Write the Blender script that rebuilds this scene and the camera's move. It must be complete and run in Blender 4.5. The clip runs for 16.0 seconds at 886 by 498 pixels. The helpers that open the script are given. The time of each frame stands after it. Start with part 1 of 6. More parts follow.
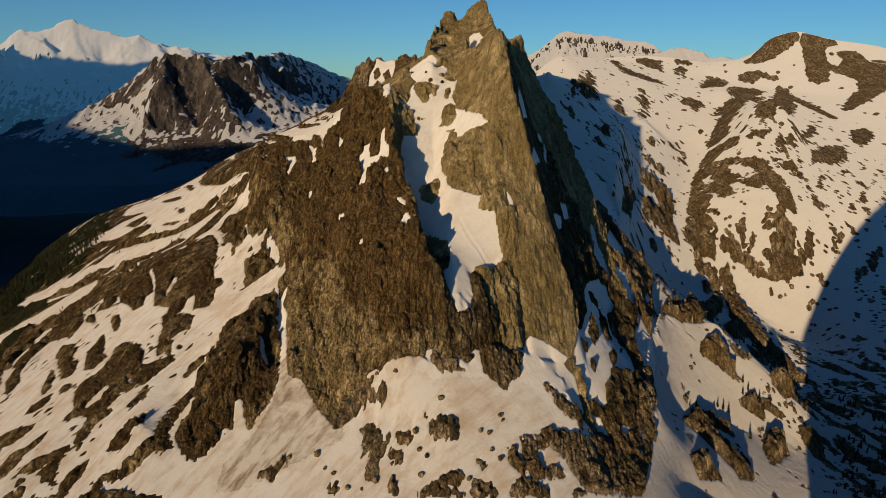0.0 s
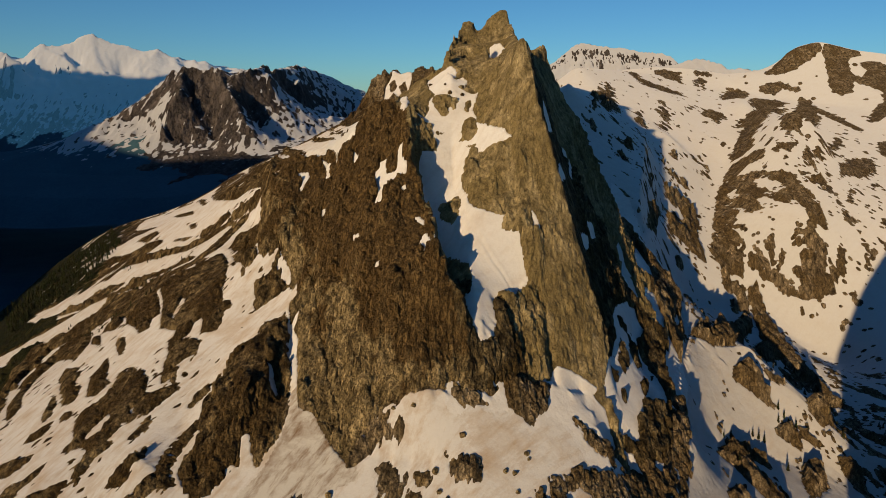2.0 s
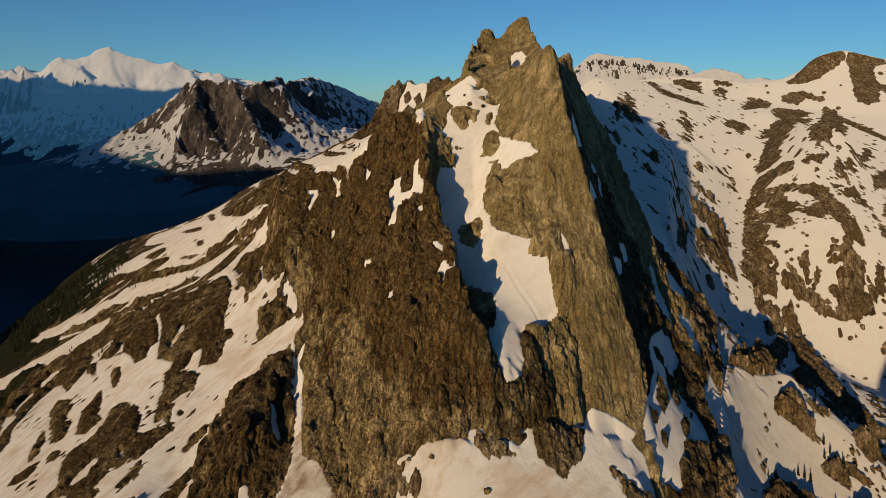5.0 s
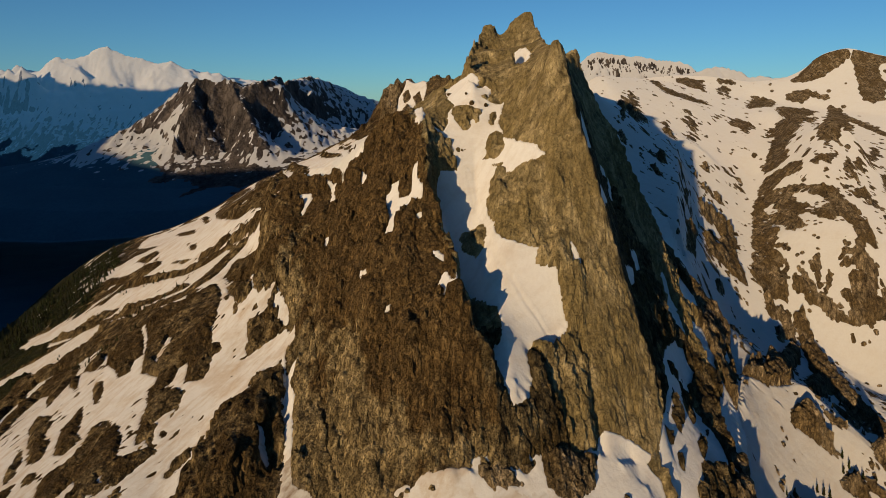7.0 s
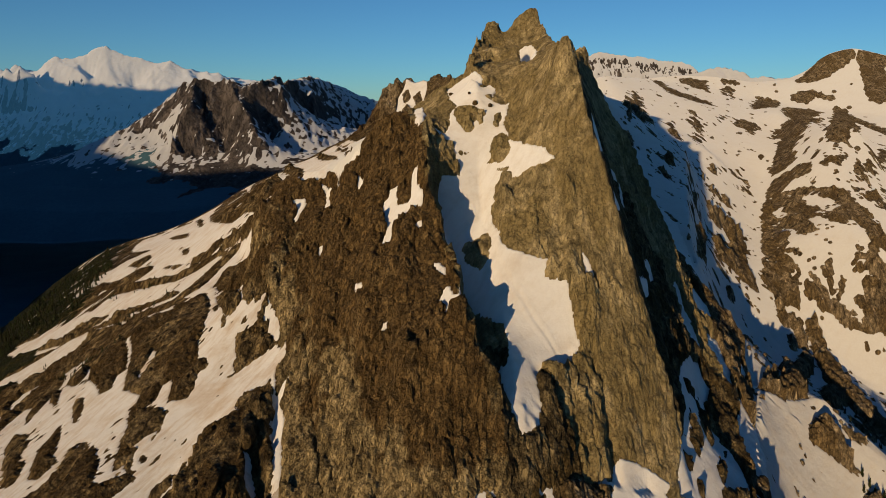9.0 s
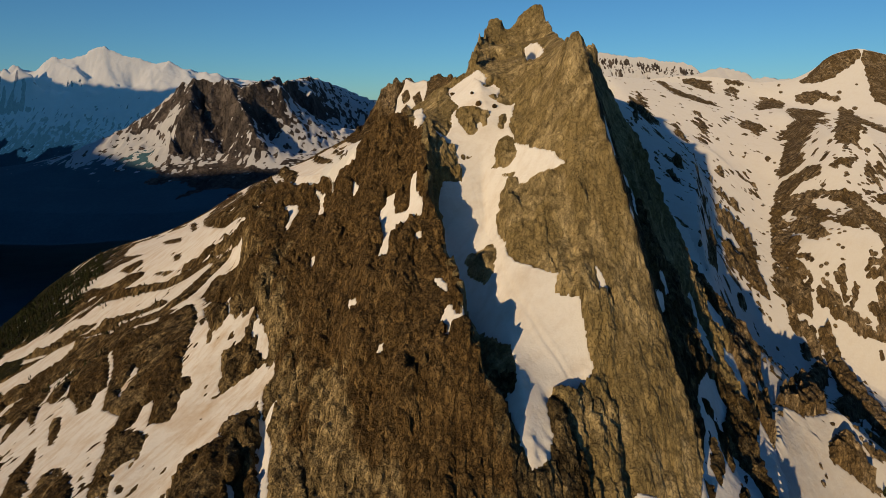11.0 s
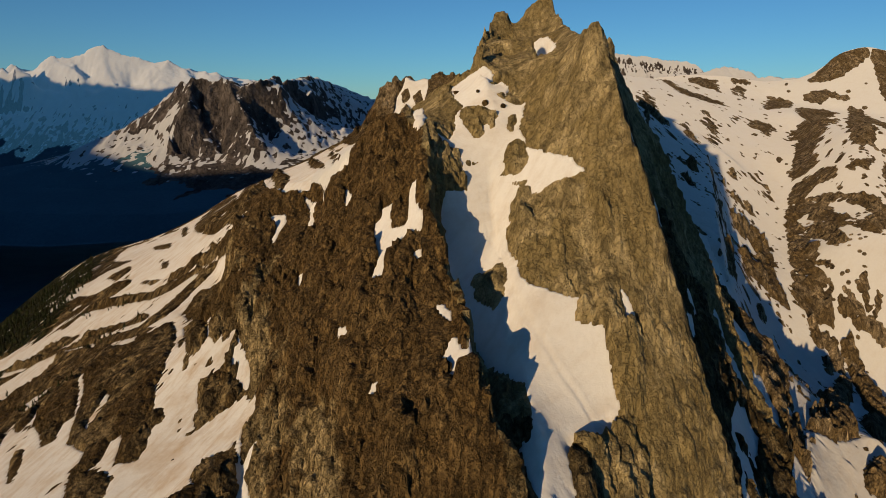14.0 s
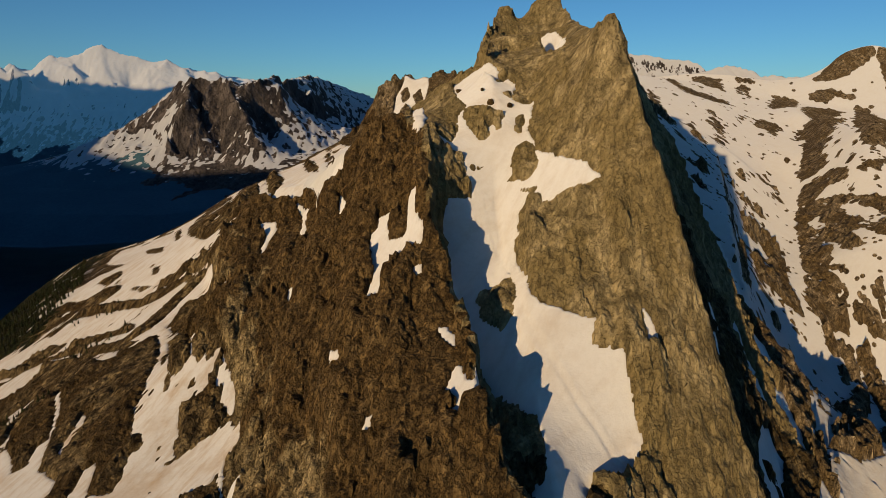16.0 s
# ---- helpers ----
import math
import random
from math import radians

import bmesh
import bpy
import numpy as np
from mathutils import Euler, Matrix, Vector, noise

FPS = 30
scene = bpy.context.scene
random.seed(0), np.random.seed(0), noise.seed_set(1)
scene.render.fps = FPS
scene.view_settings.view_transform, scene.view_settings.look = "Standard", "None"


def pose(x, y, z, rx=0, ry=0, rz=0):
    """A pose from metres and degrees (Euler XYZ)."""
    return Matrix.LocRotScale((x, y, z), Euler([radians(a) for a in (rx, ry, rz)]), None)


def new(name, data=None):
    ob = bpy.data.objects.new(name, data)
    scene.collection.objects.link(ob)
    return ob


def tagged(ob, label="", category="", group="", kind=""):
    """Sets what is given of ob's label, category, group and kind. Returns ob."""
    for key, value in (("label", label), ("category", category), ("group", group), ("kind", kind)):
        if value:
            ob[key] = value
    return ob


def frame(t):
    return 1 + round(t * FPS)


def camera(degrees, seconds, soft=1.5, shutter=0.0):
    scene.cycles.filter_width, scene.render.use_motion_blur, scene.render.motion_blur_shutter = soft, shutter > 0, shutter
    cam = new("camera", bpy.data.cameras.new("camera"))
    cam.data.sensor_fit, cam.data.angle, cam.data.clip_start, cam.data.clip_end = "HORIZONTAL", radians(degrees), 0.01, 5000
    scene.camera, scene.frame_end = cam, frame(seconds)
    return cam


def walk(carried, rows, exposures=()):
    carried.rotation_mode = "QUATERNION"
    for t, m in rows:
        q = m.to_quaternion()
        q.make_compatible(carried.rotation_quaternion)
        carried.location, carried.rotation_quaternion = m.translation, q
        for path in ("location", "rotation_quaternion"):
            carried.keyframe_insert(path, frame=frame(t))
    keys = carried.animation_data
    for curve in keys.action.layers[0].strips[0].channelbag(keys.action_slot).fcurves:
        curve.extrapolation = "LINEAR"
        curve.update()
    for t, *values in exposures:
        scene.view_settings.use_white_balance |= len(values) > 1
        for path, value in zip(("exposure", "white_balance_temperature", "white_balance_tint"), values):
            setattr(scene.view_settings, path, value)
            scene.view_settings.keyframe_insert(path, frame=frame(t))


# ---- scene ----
cam = camera(68.57, 16.0, soft=0.5)

PATH = [
    (0, pose(-0.03, 0.06, 300.27, 75.44, -0.53, -2.39)),
    (0.5, pose(-0.88, 6.56, 300.08, 75.72, -0.48, -2.10)),
    (1, pose(-1.51, 12.96, 300.17, 75.95, -0.43, -1.75)),
    (1.5, pose(-2.25, 19.56, 300.31, 76.20, -0.38, -1.46)),
    (2, pose(-2.95, 25.98, 300.32, 76.46, -0.35, -1.15)),
    (2.5, pose(-3.57, 32.43, 300.48, 76.71, -0.26, -0.82)),
    (3, pose(-4.24, 38.60, 300.50, 76.97, -0.22, -0.51)),
    (3.5, pose(-4.84, 44.69, 300.66, 77.21, -0.16, -0.19)),
    (4, pose(-5.40, 50.87, 300.72, 77.38, -0.14, -0.02)),
    (6.5, pose(-6.24, 82.09, 300.54, 77.33, -0.05, -0.00)),
    (7, pose(-6.35, 88.22, 300.50, 77.31, 0.00, 0.00)),
    (7.5, pose(-6.46, 94.43, 300.58, 77.30, -0.01, 0.01)),
    (8, pose(-6.72, 100.72, 300.48, 77.29, -0.04, 0.03)),
    (8.5, pose(-6.90, 106.95, 300.39, 77.32, -0.08, 0.03)),
    (9, pose(-7.07, 113.00, 300.42, 77.33, -0.07, 0.03)),
    (11.5, pose(-7.75, 144.37, 300.34, 77.39, -0.10, 0.05)),
    (12, pose(-7.91, 150.48, 300.46, 77.39, -0.11, 0.07)),
    (12.5, pose(-7.97, 156.77, 300.53, 77.38, -0.16, 0.08)),
    (13, pose(-8.10, 162.87, 300.36, 77.38, -0.11, 0.10)),
    (13.5, pose(-8.25, 168.97, 300.49, 77.35, -0.08, 0.13)),
    (14, pose(-8.45, 175.25, 300.33, 77.34, -0.08, 0.13)),
    (14.5, pose(-8.61, 181.41, 300.26, 77.34, -0.03, 0.13)),
    (15, pose(-8.69, 187.50, 300.32, 77.32, -0.06, 0.14)),
    (15.5, pose(-8.87, 193.75, 300.27, 77.30, -0.02, 0.16)),
    (16, pose(-9.20, 199.90, 300.27, 77.29, -0.05, 0.16)),
]
walk(cam, PATH)

# ---- light ----
SUN_DIR = Vector((0.45, 0.893, -0.145)).normalized()   # the way the light travels
sun_el = math.asin(-SUN_DIR.z)
sun = new("sun", bpy.data.lights.new("sun", "SUN"))
sun.data.energy, sun.data.angle, sun.data.color = 4.0, radians(0.5), (1.0, 0.72, 0.405)
sun.rotation_mode = "QUATERNION"
sun.rotation_quaternion = SUN_DIR.to_track_quat("-Z", "Y")
world = bpy.data.worlds.new("sky")
scene.world = world
world.use_nodes = True
wn = world.node_tree.nodes
wn.clear()
sky = wn.new("ShaderNodeTexSky")
sky.sky_type, sky.sun_disc = "NISHITA", False
sky.sun_elevation, sky.sun_rotation = sun_el, math.atan2(-SUN_DIR.x, -SUN_DIR.y)
sky.altitude, sky.air_density, sky.dust_density, sky.ozone_density = 2400, 1.0, 0.0, 3.0
back = wn.new("ShaderNodeBackground")
back.inputs["Strength"].default_value = 0.084
wout = wn.new("ShaderNodeOutputWorld")
tint = wn.new("ShaderNodeMix")
tint.data_type, tint.blend_type = "RGBA", "MULTIPLY"
tint.inputs[0].default_value, tint.inputs[7].default_value = 1.0, (0.6, 0.93, 1.08, 1)
world.node_tree.links.new(sky.outputs[0], tint.inputs[6])
world.node_tree.links.new(tint.outputs[2], back.inputs[0])
world.node_tree.links.new(back.outputs[0], wout.inputs[0])

# ---- landform ----
def hash2(ix, iy, seed):
    h = (ix.astype(np.int64) * 374761393 + iy.astype(np.int64) * 668265263 + seed * 974711) & 0xFFFFFFFF
    h = ((h ^ (h >> 13)) * 1274126177) & 0xFFFFFFFF
    return ((h ^ (h >> 16)) & 0xFFFF) / 65535.0


def perlin(x, y, seed=0):
    """Gradient noise, about -1 to 1."""
    ix, iy = np.floor(x), np.floor(y)
    fx, fy = x - ix, y - iy
    u, v = fx * fx * fx * (fx * (fx * 6 - 15) + 10), fy * fy * fy * (fy * (fy * 6 - 15) + 10)

    def corner(a, b):
        ang = hash2(ix + a, iy + b, seed) * 2 * np.pi
        return np.cos(ang) * (fx - a) + np.sin(ang) * (fy - b)

    top = corner(0, 0) * (1 - u) + corner(1, 0) * u
    low = corner(0, 1) * (1 - u) + corner(1, 1) * u
    return (top * (1 - v) + low * v) * 1.5


def fbm(x, y, octaves, seed=0, gain=0.5):
    out, amp = 0.0, 1.0
    for k in range(octaves):
        out = out + amp * perlin(x * 2**k + 17.3 * k, y * 2**k - 9.1 * k, seed + k)
        amp *= gain
    return out


def ridged(x, y, octaves, seed=0, gain=0.5):
    out, amp = 0.0, 1.0
    for k in range(octaves):
        out = out + amp * (1 - 2 * np.abs(perlin(x * 2**k + 31.7 * k, y * 2**k + 5.3 * k, seed + k)))
        amp *= gain
    return out


def step(a, b, x):
    t = np.clip((x - a) / (b - a), 0, 1)
    return t * t * (3 - 2 * t)


LINES = []


def line(*points):
    """A crest, gully or foot of the slopes, which the ground follows."""
    LINES.append(np.array(points, float))


line((12,545,321), (14,585,330), (19.4,640,342), (23.8,665,351), (26.1,682,358), (28.9,690,363), (31,692,366), (35,692,368), (37.6,692,366.6), (38.6,692,362), (40.6,692,358), (43.5,692,356), (46.4,692,355.5), (49.3,692,357), (50.7,692,359), (51.1,692,363), (52.4,692,367), (54.2,692,370), (59.8,692,374), (63,692,376), (66.4,692,378.5), (68.8,692,377.5), (71.3,692,374), (73.1,690,368.6), (74,682,363.7), (73.7,660,357), (72,630,350), (70,600,344.5), (66,560,338), (61,512,334), (58,497,335))  # tower skyline
line((57,486,336.5), (59,480,335.5), (62,484,334), (64,490,332))  # shoulder crest
line((72,580,330), (72,540,326), (70,505,326))  # behind the shoulder
line((64,490,332), (65,480,322), (64,458,301), (70,440,276), (75,432,257), (82,425,231), (90,416,204), (98,406,174), (103,398,152))  # right arete
line((22.9,660,337), (28.7,668,338), (38.9,668,338), (46.2,668,338), (49.9,668,339), (57.7,668,341), (66.9,666,341), (70,650,341))  # teeth foot
line((31,702,366), (35,704,368), (40,704,366), (42,704,357), (47,704,355), (52,704,360), (55,704,369), (60,704,374), (67,704,379), (71,704,376), (75,702,366))  # tower back
line((19,618,337), (24.3,612,338), (32.6,612,339), (40.9,612,339), (46.9,612,340))  # ledge
line((17.8,598,320), (23.3,596,319), (31.3,594,318), (39.1,592,318), (42,588,321))  # ledge foot
line((41.5,580,338), (43.5,584,340), (45.5,586,333), (48,582,328), (50,580,327), (53,584,330), (57,588,334.5))  # notch rim
line((47,598,326), (51,600,327), (56,602,331))  # notch bowl
line((46,612,340), (52,616,341.5), (58,616,343.5), (64,612,344))  # notch wall
line((16.7,560,322), (22.3,548,319.2), (29,540,317.5), (35.7,535,316.6), (42.4,532,317.8), (50,530,323), (56,520,331))  # lower ledge
line((20,533,311), (27.5,520,304), (31.7,506,297), (38,494,293), (45,480,299), (53,474,313))  # upper wall
line((23,496,291), (31,484,285), (37,466,280), (49,442,273), (55,427,262))  # wall foot
line((23,440,255), (39,422,243), (50,423,240), (55,432,263), (67,450,287))  # mid wall
line((20,440,241), (20.6,420,234.7), (28.8,412,231), (43.9,408,227), (60,402,216))  # slab edge
line((60,402,216), (66,403,206), (75,397,194), (86,392,170), (86,385,148))  # right slab
line((11,528,315), (12,516,309), (14,503,301), (14,492,292), (12,478,274), (13,468,259), (12,450,242.5), (10,425,227.5), (19,396,210), (21,372,198.5), (24,352,181), (24,342,169))  # coul axis
line((58,396,198), (48,388,188), (36,366,180.5), (27,346,173))  # coul right
line((24,341,166), (24,338,152))  # coul lip
line((-35,500,296), (-25,498,296), (-19,480,291), (-17,455,278), (-16,435,266), (-12,420,256), (-8,410,236), (-2,388,226), (0,366,220), (5,355,214), (11,349,201), (16,343,182))  # rib crest
line((-10,470,277), (-9,448,244), (-5,432,227), (2,412,208), (5,393,198), (8,372,188), (13,356,182))  # rib foot
line((-35,500,296), (-51,510,281), (-66,530,271), (-80,545,257), (-99,556,254), (-123,565,242), (-126,540,234))  # left skyline
line((-126,540,234), (-117,506,215), (-111,480,205), (-97,455,175))  # butt edge
line((-82,532,241), (-70,480,228), (-55,420,214), (-44,396,219))  # face mid
line((-34,407,237), (-44,396,219), (-32,376,207), (-20,356,206))  # face mid2
line((-79,400,151), (-60,372,162), (-30,350,177), (-5,345,182), (14,344,172))  # face low
line((-97,452,168), (-92,420,160), (-78,372,140), (-70,350,144), (-45,322,119), (-26,326,144), (-6,325,155), (24,335,149), (33,341,148), (48,352,150), (64,358,141))  # face foot
line((64,362,146), (76,362,136), (86,372,130), (93,352,114), (114,362,82))  # buttR foot
line((-100,440,168), (-96,395,170), (-100,375,160), (-101,344,141))  # small butt
line((-92,400,152), (-84,360,138), (-101,340,132), (-128,328,98))  # small foot
line((-108,440,160), (-125,400,140), (-142,362,112))  # small left
line((17,307,123), (-59,325,121), (-134,324,102), (-160,338,114))  # apron
line((-150,250,40), (0,250,75), (90,262,45))  # apron2
line((150,300,25), (190,318,6), (225,302,-16), (262,290,-36))  # apron right
line((-260,150,-60), (0,120,-40), (240,140,-120))  # near
line((-600,-300,-320), (0,-300,-300), (600,-300,-380))  # lower
line((-128,517,175), (-181,570,170), (-212,528,152), (-242,515,123), (-300,480,80), (-400,430,10))  # flank1
line((-100,455,170), (-142,422,143), (-180,380,118), (-240,330,70), (-330,270,0))  # flank2
line((-142,548,186), (-180,640,180), (-260,760,140), (-380,690,36), (-363,605,36))  # flank3
line((-126,540,234), (-163,700,227), (-187,900,227), (-275,1200,190), (-335,1220,167), (-357,1252,154), (-405,1180,120), (-470,1200,92), (-556,1248,65), (-626,1302,41), (-720,1330,-10), (-860,1330,-110))  # far left ridge
line((-414,1107,106), (-445,1109,92), (-430,950,90), (-637,1143,7), (-760,1050,-90))  # far left field
line((-500,600,-60), (-620,800,-60), (-800,950,-150))  # flank low
line((-900,500,-420), (-1300,1000,-620), (-1600,1800,-700), (-1400,2600,-720))  # valley
line((-700,1600,-250), (-350,1500,0), (-200,1700,0))  # back drop left
line((-102,880,257), (-88,890,289), (-70,900,324), (-65,900,321), (-60,900,328), (-55,900,323), (-49,900,330), (-40,900,323), (-30,900,327), (-23,900,323), (-15,900,336), (-10,900,329), (-4,900,330), (6,860,320))  # comb
line((-89,820,253), (-55,780,285), (-20,720,292), (1,700,304))  # comb front
line((-19,480,291), (-12,540,298), (-1,560,311), (9,548,318))  # saddle
line((9,548,318), (13,600,321), (17,650,323), (25,700,326))  # tower left foot
line((80,560,329), (86,583,336), (89,583,338), (92,583,335), (96,583,322), (106,580,297), (120,578,277), (134,578,252), (148,582,223), (161,588,193), (177,596,168))  # back tooth
line((73,535,326), (88,520,280), (102,500,238), (108,455,193))  # dark gully
line((177,596,168), (207,603,137), (230,604,110), (218,560,100), (196,505,94), (179,455,89), (166,410,80))  # right rib
line((108,450,179), (115,440,155), (113,415,139), (113,390,120))  # right rib in
line((238,610,101), (226,566,91), (204,511,85), (187,461,80), (174,416,71))  # right edge foot
line((148,534,165), (160,527,150), (166,515,130), (160,492,118), (150,450,100))  # inner rib
line((245,680,110), (256,690,98), (298,730,60), (350,770,28))  # r1
line((205,513,90), (227,560,92), (280,566,53))  # r2
line((300,980,261), (294,930,242), (272,860,224), (234,750,206), (215,690,187), (221,680,168))  # hollow
line((174,435,64), (235,486,27), (326,532,-23), (420,560,-70))  # r3
line((200,380,-10), (330,400,-70), (500,420,-140))  # r3b
line((335,750,52), (340,800,88), (330,815,111), (405,960,121), (480,1101,138), (580,1300,165), (650,1402,200), (938,1900,258))  # gully
line((168,591,163), (230,700,160), (321,900,148), (404,1059,178), (430,1200,228), (335,1368,302), (470,1500,290), (593,1683,302))  # bowl left
line((178,900,312), (240,1100,313), (335,1368,302), (337,1600,365), (541,2000,370), (777,2200,357))  # bowl left2
line((413,820,58), (441,900,140), (519,960,160), (563,1053,178), (600,1150,225), (693,1279,265), (760,1500,265), (980,2167,303))  # knoll
line((519,891,136), (700,1100,150), (900,1500,200))  # knoll right
line((422,825,52), (520,835,25), (650,880,20), (900,1000,60))  # bowl low
line((580,1443,222), (800,1900,285), (980,2167,303))  # bowl far
line((1136,2345,370), (1157,2345,379), (1194,2345,388), (1219,2345,410), (1230,2345,446), (1238,2345,464), (1279,2345,477), (1324,2345,488), (1345,2345,493), (1371,2345,482), (1419,2345,472), (1454,2345,459), (1703,2345,431))  # right peak
line((1225,2310,430), (1260,2300,425), (1345,2290,428), (1440,2290,420))  # peak front
line((668,1262,252), (690,1284,285), (697,1290,291), (704,1286,286), (732,1275,250), (745,1262,236))  # knoll pyramid
line((664,1232,236), (690,1225,232), (720,1232,232))  # pyramid foot
line((690,1320,262), (715,1330,258))  # pyramid back
line((628,2300,381), (767,2330,393), (858,2260,385), (940,2340,383), (1018,2345,369), (1149,2345,380))  # back ridge
line((1064,2103,288), (1250,1950,260), (1500,1800,250))  # peak foot
line((300,3000,150), (1000,3100,200), (2000,3000,200))  # behind
line((-300,2600,-200), (100,2300,150))  # behind2
line((900,500,-250), (1500,900,-150), (1900,1500,0))  # lowright
# unseen ridge and foot added beside the camera, shaped to cast the right-hand shadow
line((128,50,139), (147,50,159), (181,50,217), (237,50,271), (480,30,370), (800,-60,430))  # shade ridge
line((116,-40,-60), (116,50,-60), (116,140,-60))  # shade foot
line((227,560,92), (284,595,68), (303,600,67), (330,598,48), (363,592,15), (381,585,-6), (394,572,-30), (405,550,-62))  # spur
line((345,680,24), (375,690,2), (405,668,-25), (440,648,-55))  # spur right
line((403,800,28), (440,812,19), (471,805,-14), (503,790,-34), (532,780,-46))  # far bank
line((20,780,240), (80,770,240), (130,680,230), (150,640,200))  # behind spire


def relax(z, held, rounds):
    for _ in range(rounds):
        p = np.pad(z, 1, mode="edge")
        m = (p[:-2, 1:-1] + p[2:, 1:-1] + p[1:-1, :-2] + p[1:-1, 2:]) / 4
        z = np.where(held, z, z + 1.0 * (m - z))
    return z


def settle(x0, x1, y0, y1, cell, first=None, border=False, lines=LINES):
    """Heights on a grid: straight slopes spanned between the lines."""
    z = first
    for c in [cell * 16, cell * 8, cell * 4, cell * 2, cell] if first is None else [cell]:
        nx, ny = int(round((x1 - x0) / c)) + 1, int(round((y1 - y0) / c)) + 1
        total, count = np.zeros((ny, nx)), np.zeros((ny, nx))
        for pts in lines:
            for a, b in zip(pts[:-1], pts[1:]):
                n = max(2, int(np.hypot(*(b - a)[:2]) / c * 2) + 1)
                q = a + np.linspace(0, 1, n)[:, None] * (b - a)
                i, j = np.rint((q[:, 0] - x0) / c).astype(int), np.rint((q[:, 1] - y0) / c).astype(int)
                ok = (i >= 0) & (i < nx) & (j >= 0) & (j < ny)
                np.add.at(total, (j[ok], i[ok]), q[ok, 2])
                np.add.at(count, (j[ok], i[ok]), 1)
        held = count > 0
        gx, gy = np.meshgrid(np.linspace(0, 1, nx), np.linspace(0, 1, ny))
        if z is None:
            z = np.full((ny, nx), total.sum() / count.sum())
        elif z.shape != (ny, nx):
            z = sample(z, gx * (z.shape[1] - 1), gy * (z.shape[0] - 1))
        z = np.where(held, total / np.maximum(count, 1), z)
        if border:
            held[0], held[-1], held[:, 0], held[:, -1] = True, True, True, True
        z = relax(z, held, 400 if first is None else 500)
    return z


def sample(z, u, v):
    u, v = np.clip(u, 0, z.shape[1] - 1.001), np.clip(v, 0, z.shape[0] - 1.001)
    i, j = u.astype(int), v.astype(int)
    f, g = u - i, v - j
    return (z[j, i] * (1 - f) + z[j, i + 1] * f) * (1 - g) + (z[j + 1, i] * (1 - f) + z[j + 1, i + 1] * f) * g


WIDE, CORE = (-1700, 2100, -320, 3120, 10.0), (-270, 330, 240, 960, 2.5)
wide = relax(settle(*WIDE), False, 4)
gx, gy = np.meshgrid(np.arange(CORE[0], CORE[1] + 0.1, CORE[4]), np.arange(CORE[2], CORE[3] + 0.1, CORE[4]))
core = settle(*CORE, first=sample(wide, (gx - WIDE[0]) / WIDE[4], (gy - WIDE[2]) / WIDE[4]), border=True)
soft_face = step(-18, -30, gx) * step(345, 375, gy) * step(520, 480, gy)
core = core + soft_face * (relax(core, False, 40) - core)


def base(x, y):
    """The broad form of the ground."""
    w = sample(wide, (x - WIDE[0]) / WIDE[4], (y - WIDE[2]) / WIDE[4])
    c = sample(core, (x - CORE[0]) / CORE[4], (y - CORE[2]) / CORE[4])
    edge = np.minimum(np.minimum(x - CORE[0], CORE[1] - x), np.minimum(y - CORE[2], CORE[3] - y))
    k = step(0, 40, edge)
    return w * (1 - k) + c * k


def axis(lo, hi, a, b, fine, low_growth, growth, near_low=700, near=1250):
    """Grid steps, fine from a to b and wider with the distance from there, wider still past near."""
    out, v = list(np.arange(a, b, fine)), b
    while v < hi:
        out.append(v)
        v += fine + growth * (v - b) * (1 if v - b < near else 4)
    v, low = a - fine, []
    while v > lo:
        low.append(v)
        v -= fine + low_growth * (a - v) * (1 if a - v < near_low else 4)
    return np.array(low[::-1] + out)


XS = axis(-4900, 4800, -112, 165, 1.0, 0.011, 0.0095)
YS = axis(-1000, 5000, 510, 705, 1.1, 0.03, 0.0085, near=1750)
YS = np.concatenate([axis(-1000, 325, 324, 325, 0.65, 0.025, 0.01), np.arange(325.65, 510, 0.62), YS[YS >= 510]])
X, Y = np.meshgrid(XS, YS)
B = base(X, Y)
# added unseen ranges beyond the left, over which the sun comes, shading the valley
shade_hump = np.maximum.reduce([-900 + (1130 + 0.21 * (-1500 - X)) * np.exp(-(((Y + 600) / 260) ** 2)) * step(-1150, -1500, X),
                  -900 + 1515 * np.exp(-(((Y + 600) / 260) ** 2)) * step(-2000, -2350, X),
                  -900 + (2041 - 0.142 * Y) * np.exp(-(((X + 3600) / 420) ** 2)) * step(0, 300, Y)])
B = np.maximum(B, shade_hump + 40 * fbm(X / 300, Y / 300, 3, 8) * step(-1000, -1400, X))
# ---- clefts that the rock opens along ----
def cleft(width, deep, *points):
    """A V-shaped cleft along a line in plan."""
    p = np.array(points, float)
    i0, i1 = np.searchsorted(XS, p[:, 0].min() - 4 * width), np.searchsorted(XS, p[:, 0].max() + 4 * width)
    j0, j1 = np.searchsorted(YS, p[:, 1].min() - 4 * width), np.searchsorted(YS, p[:, 1].max() + 4 * width)
    x, y = X[j0:j1, i0:i1], Y[j0:j1, i0:i1]
    best = np.full(x.shape, 1e9)
    for (ax, ay), (bx, by) in zip(p[:-1], p[1:]):
        t = np.clip(((x - ax) * (bx - ax) + (y - ay) * (by - ay)) / ((bx - ax) ** 2 + (by - ay) ** 2 + 1e-9), 0, 1)
        best = np.minimum(best, np.hypot(x - ax - t * (bx - ax), y - ay - t * (by - ay)))
    B[j0:j1, i0:i1] -= deep * np.exp(-((best / width) ** 2))


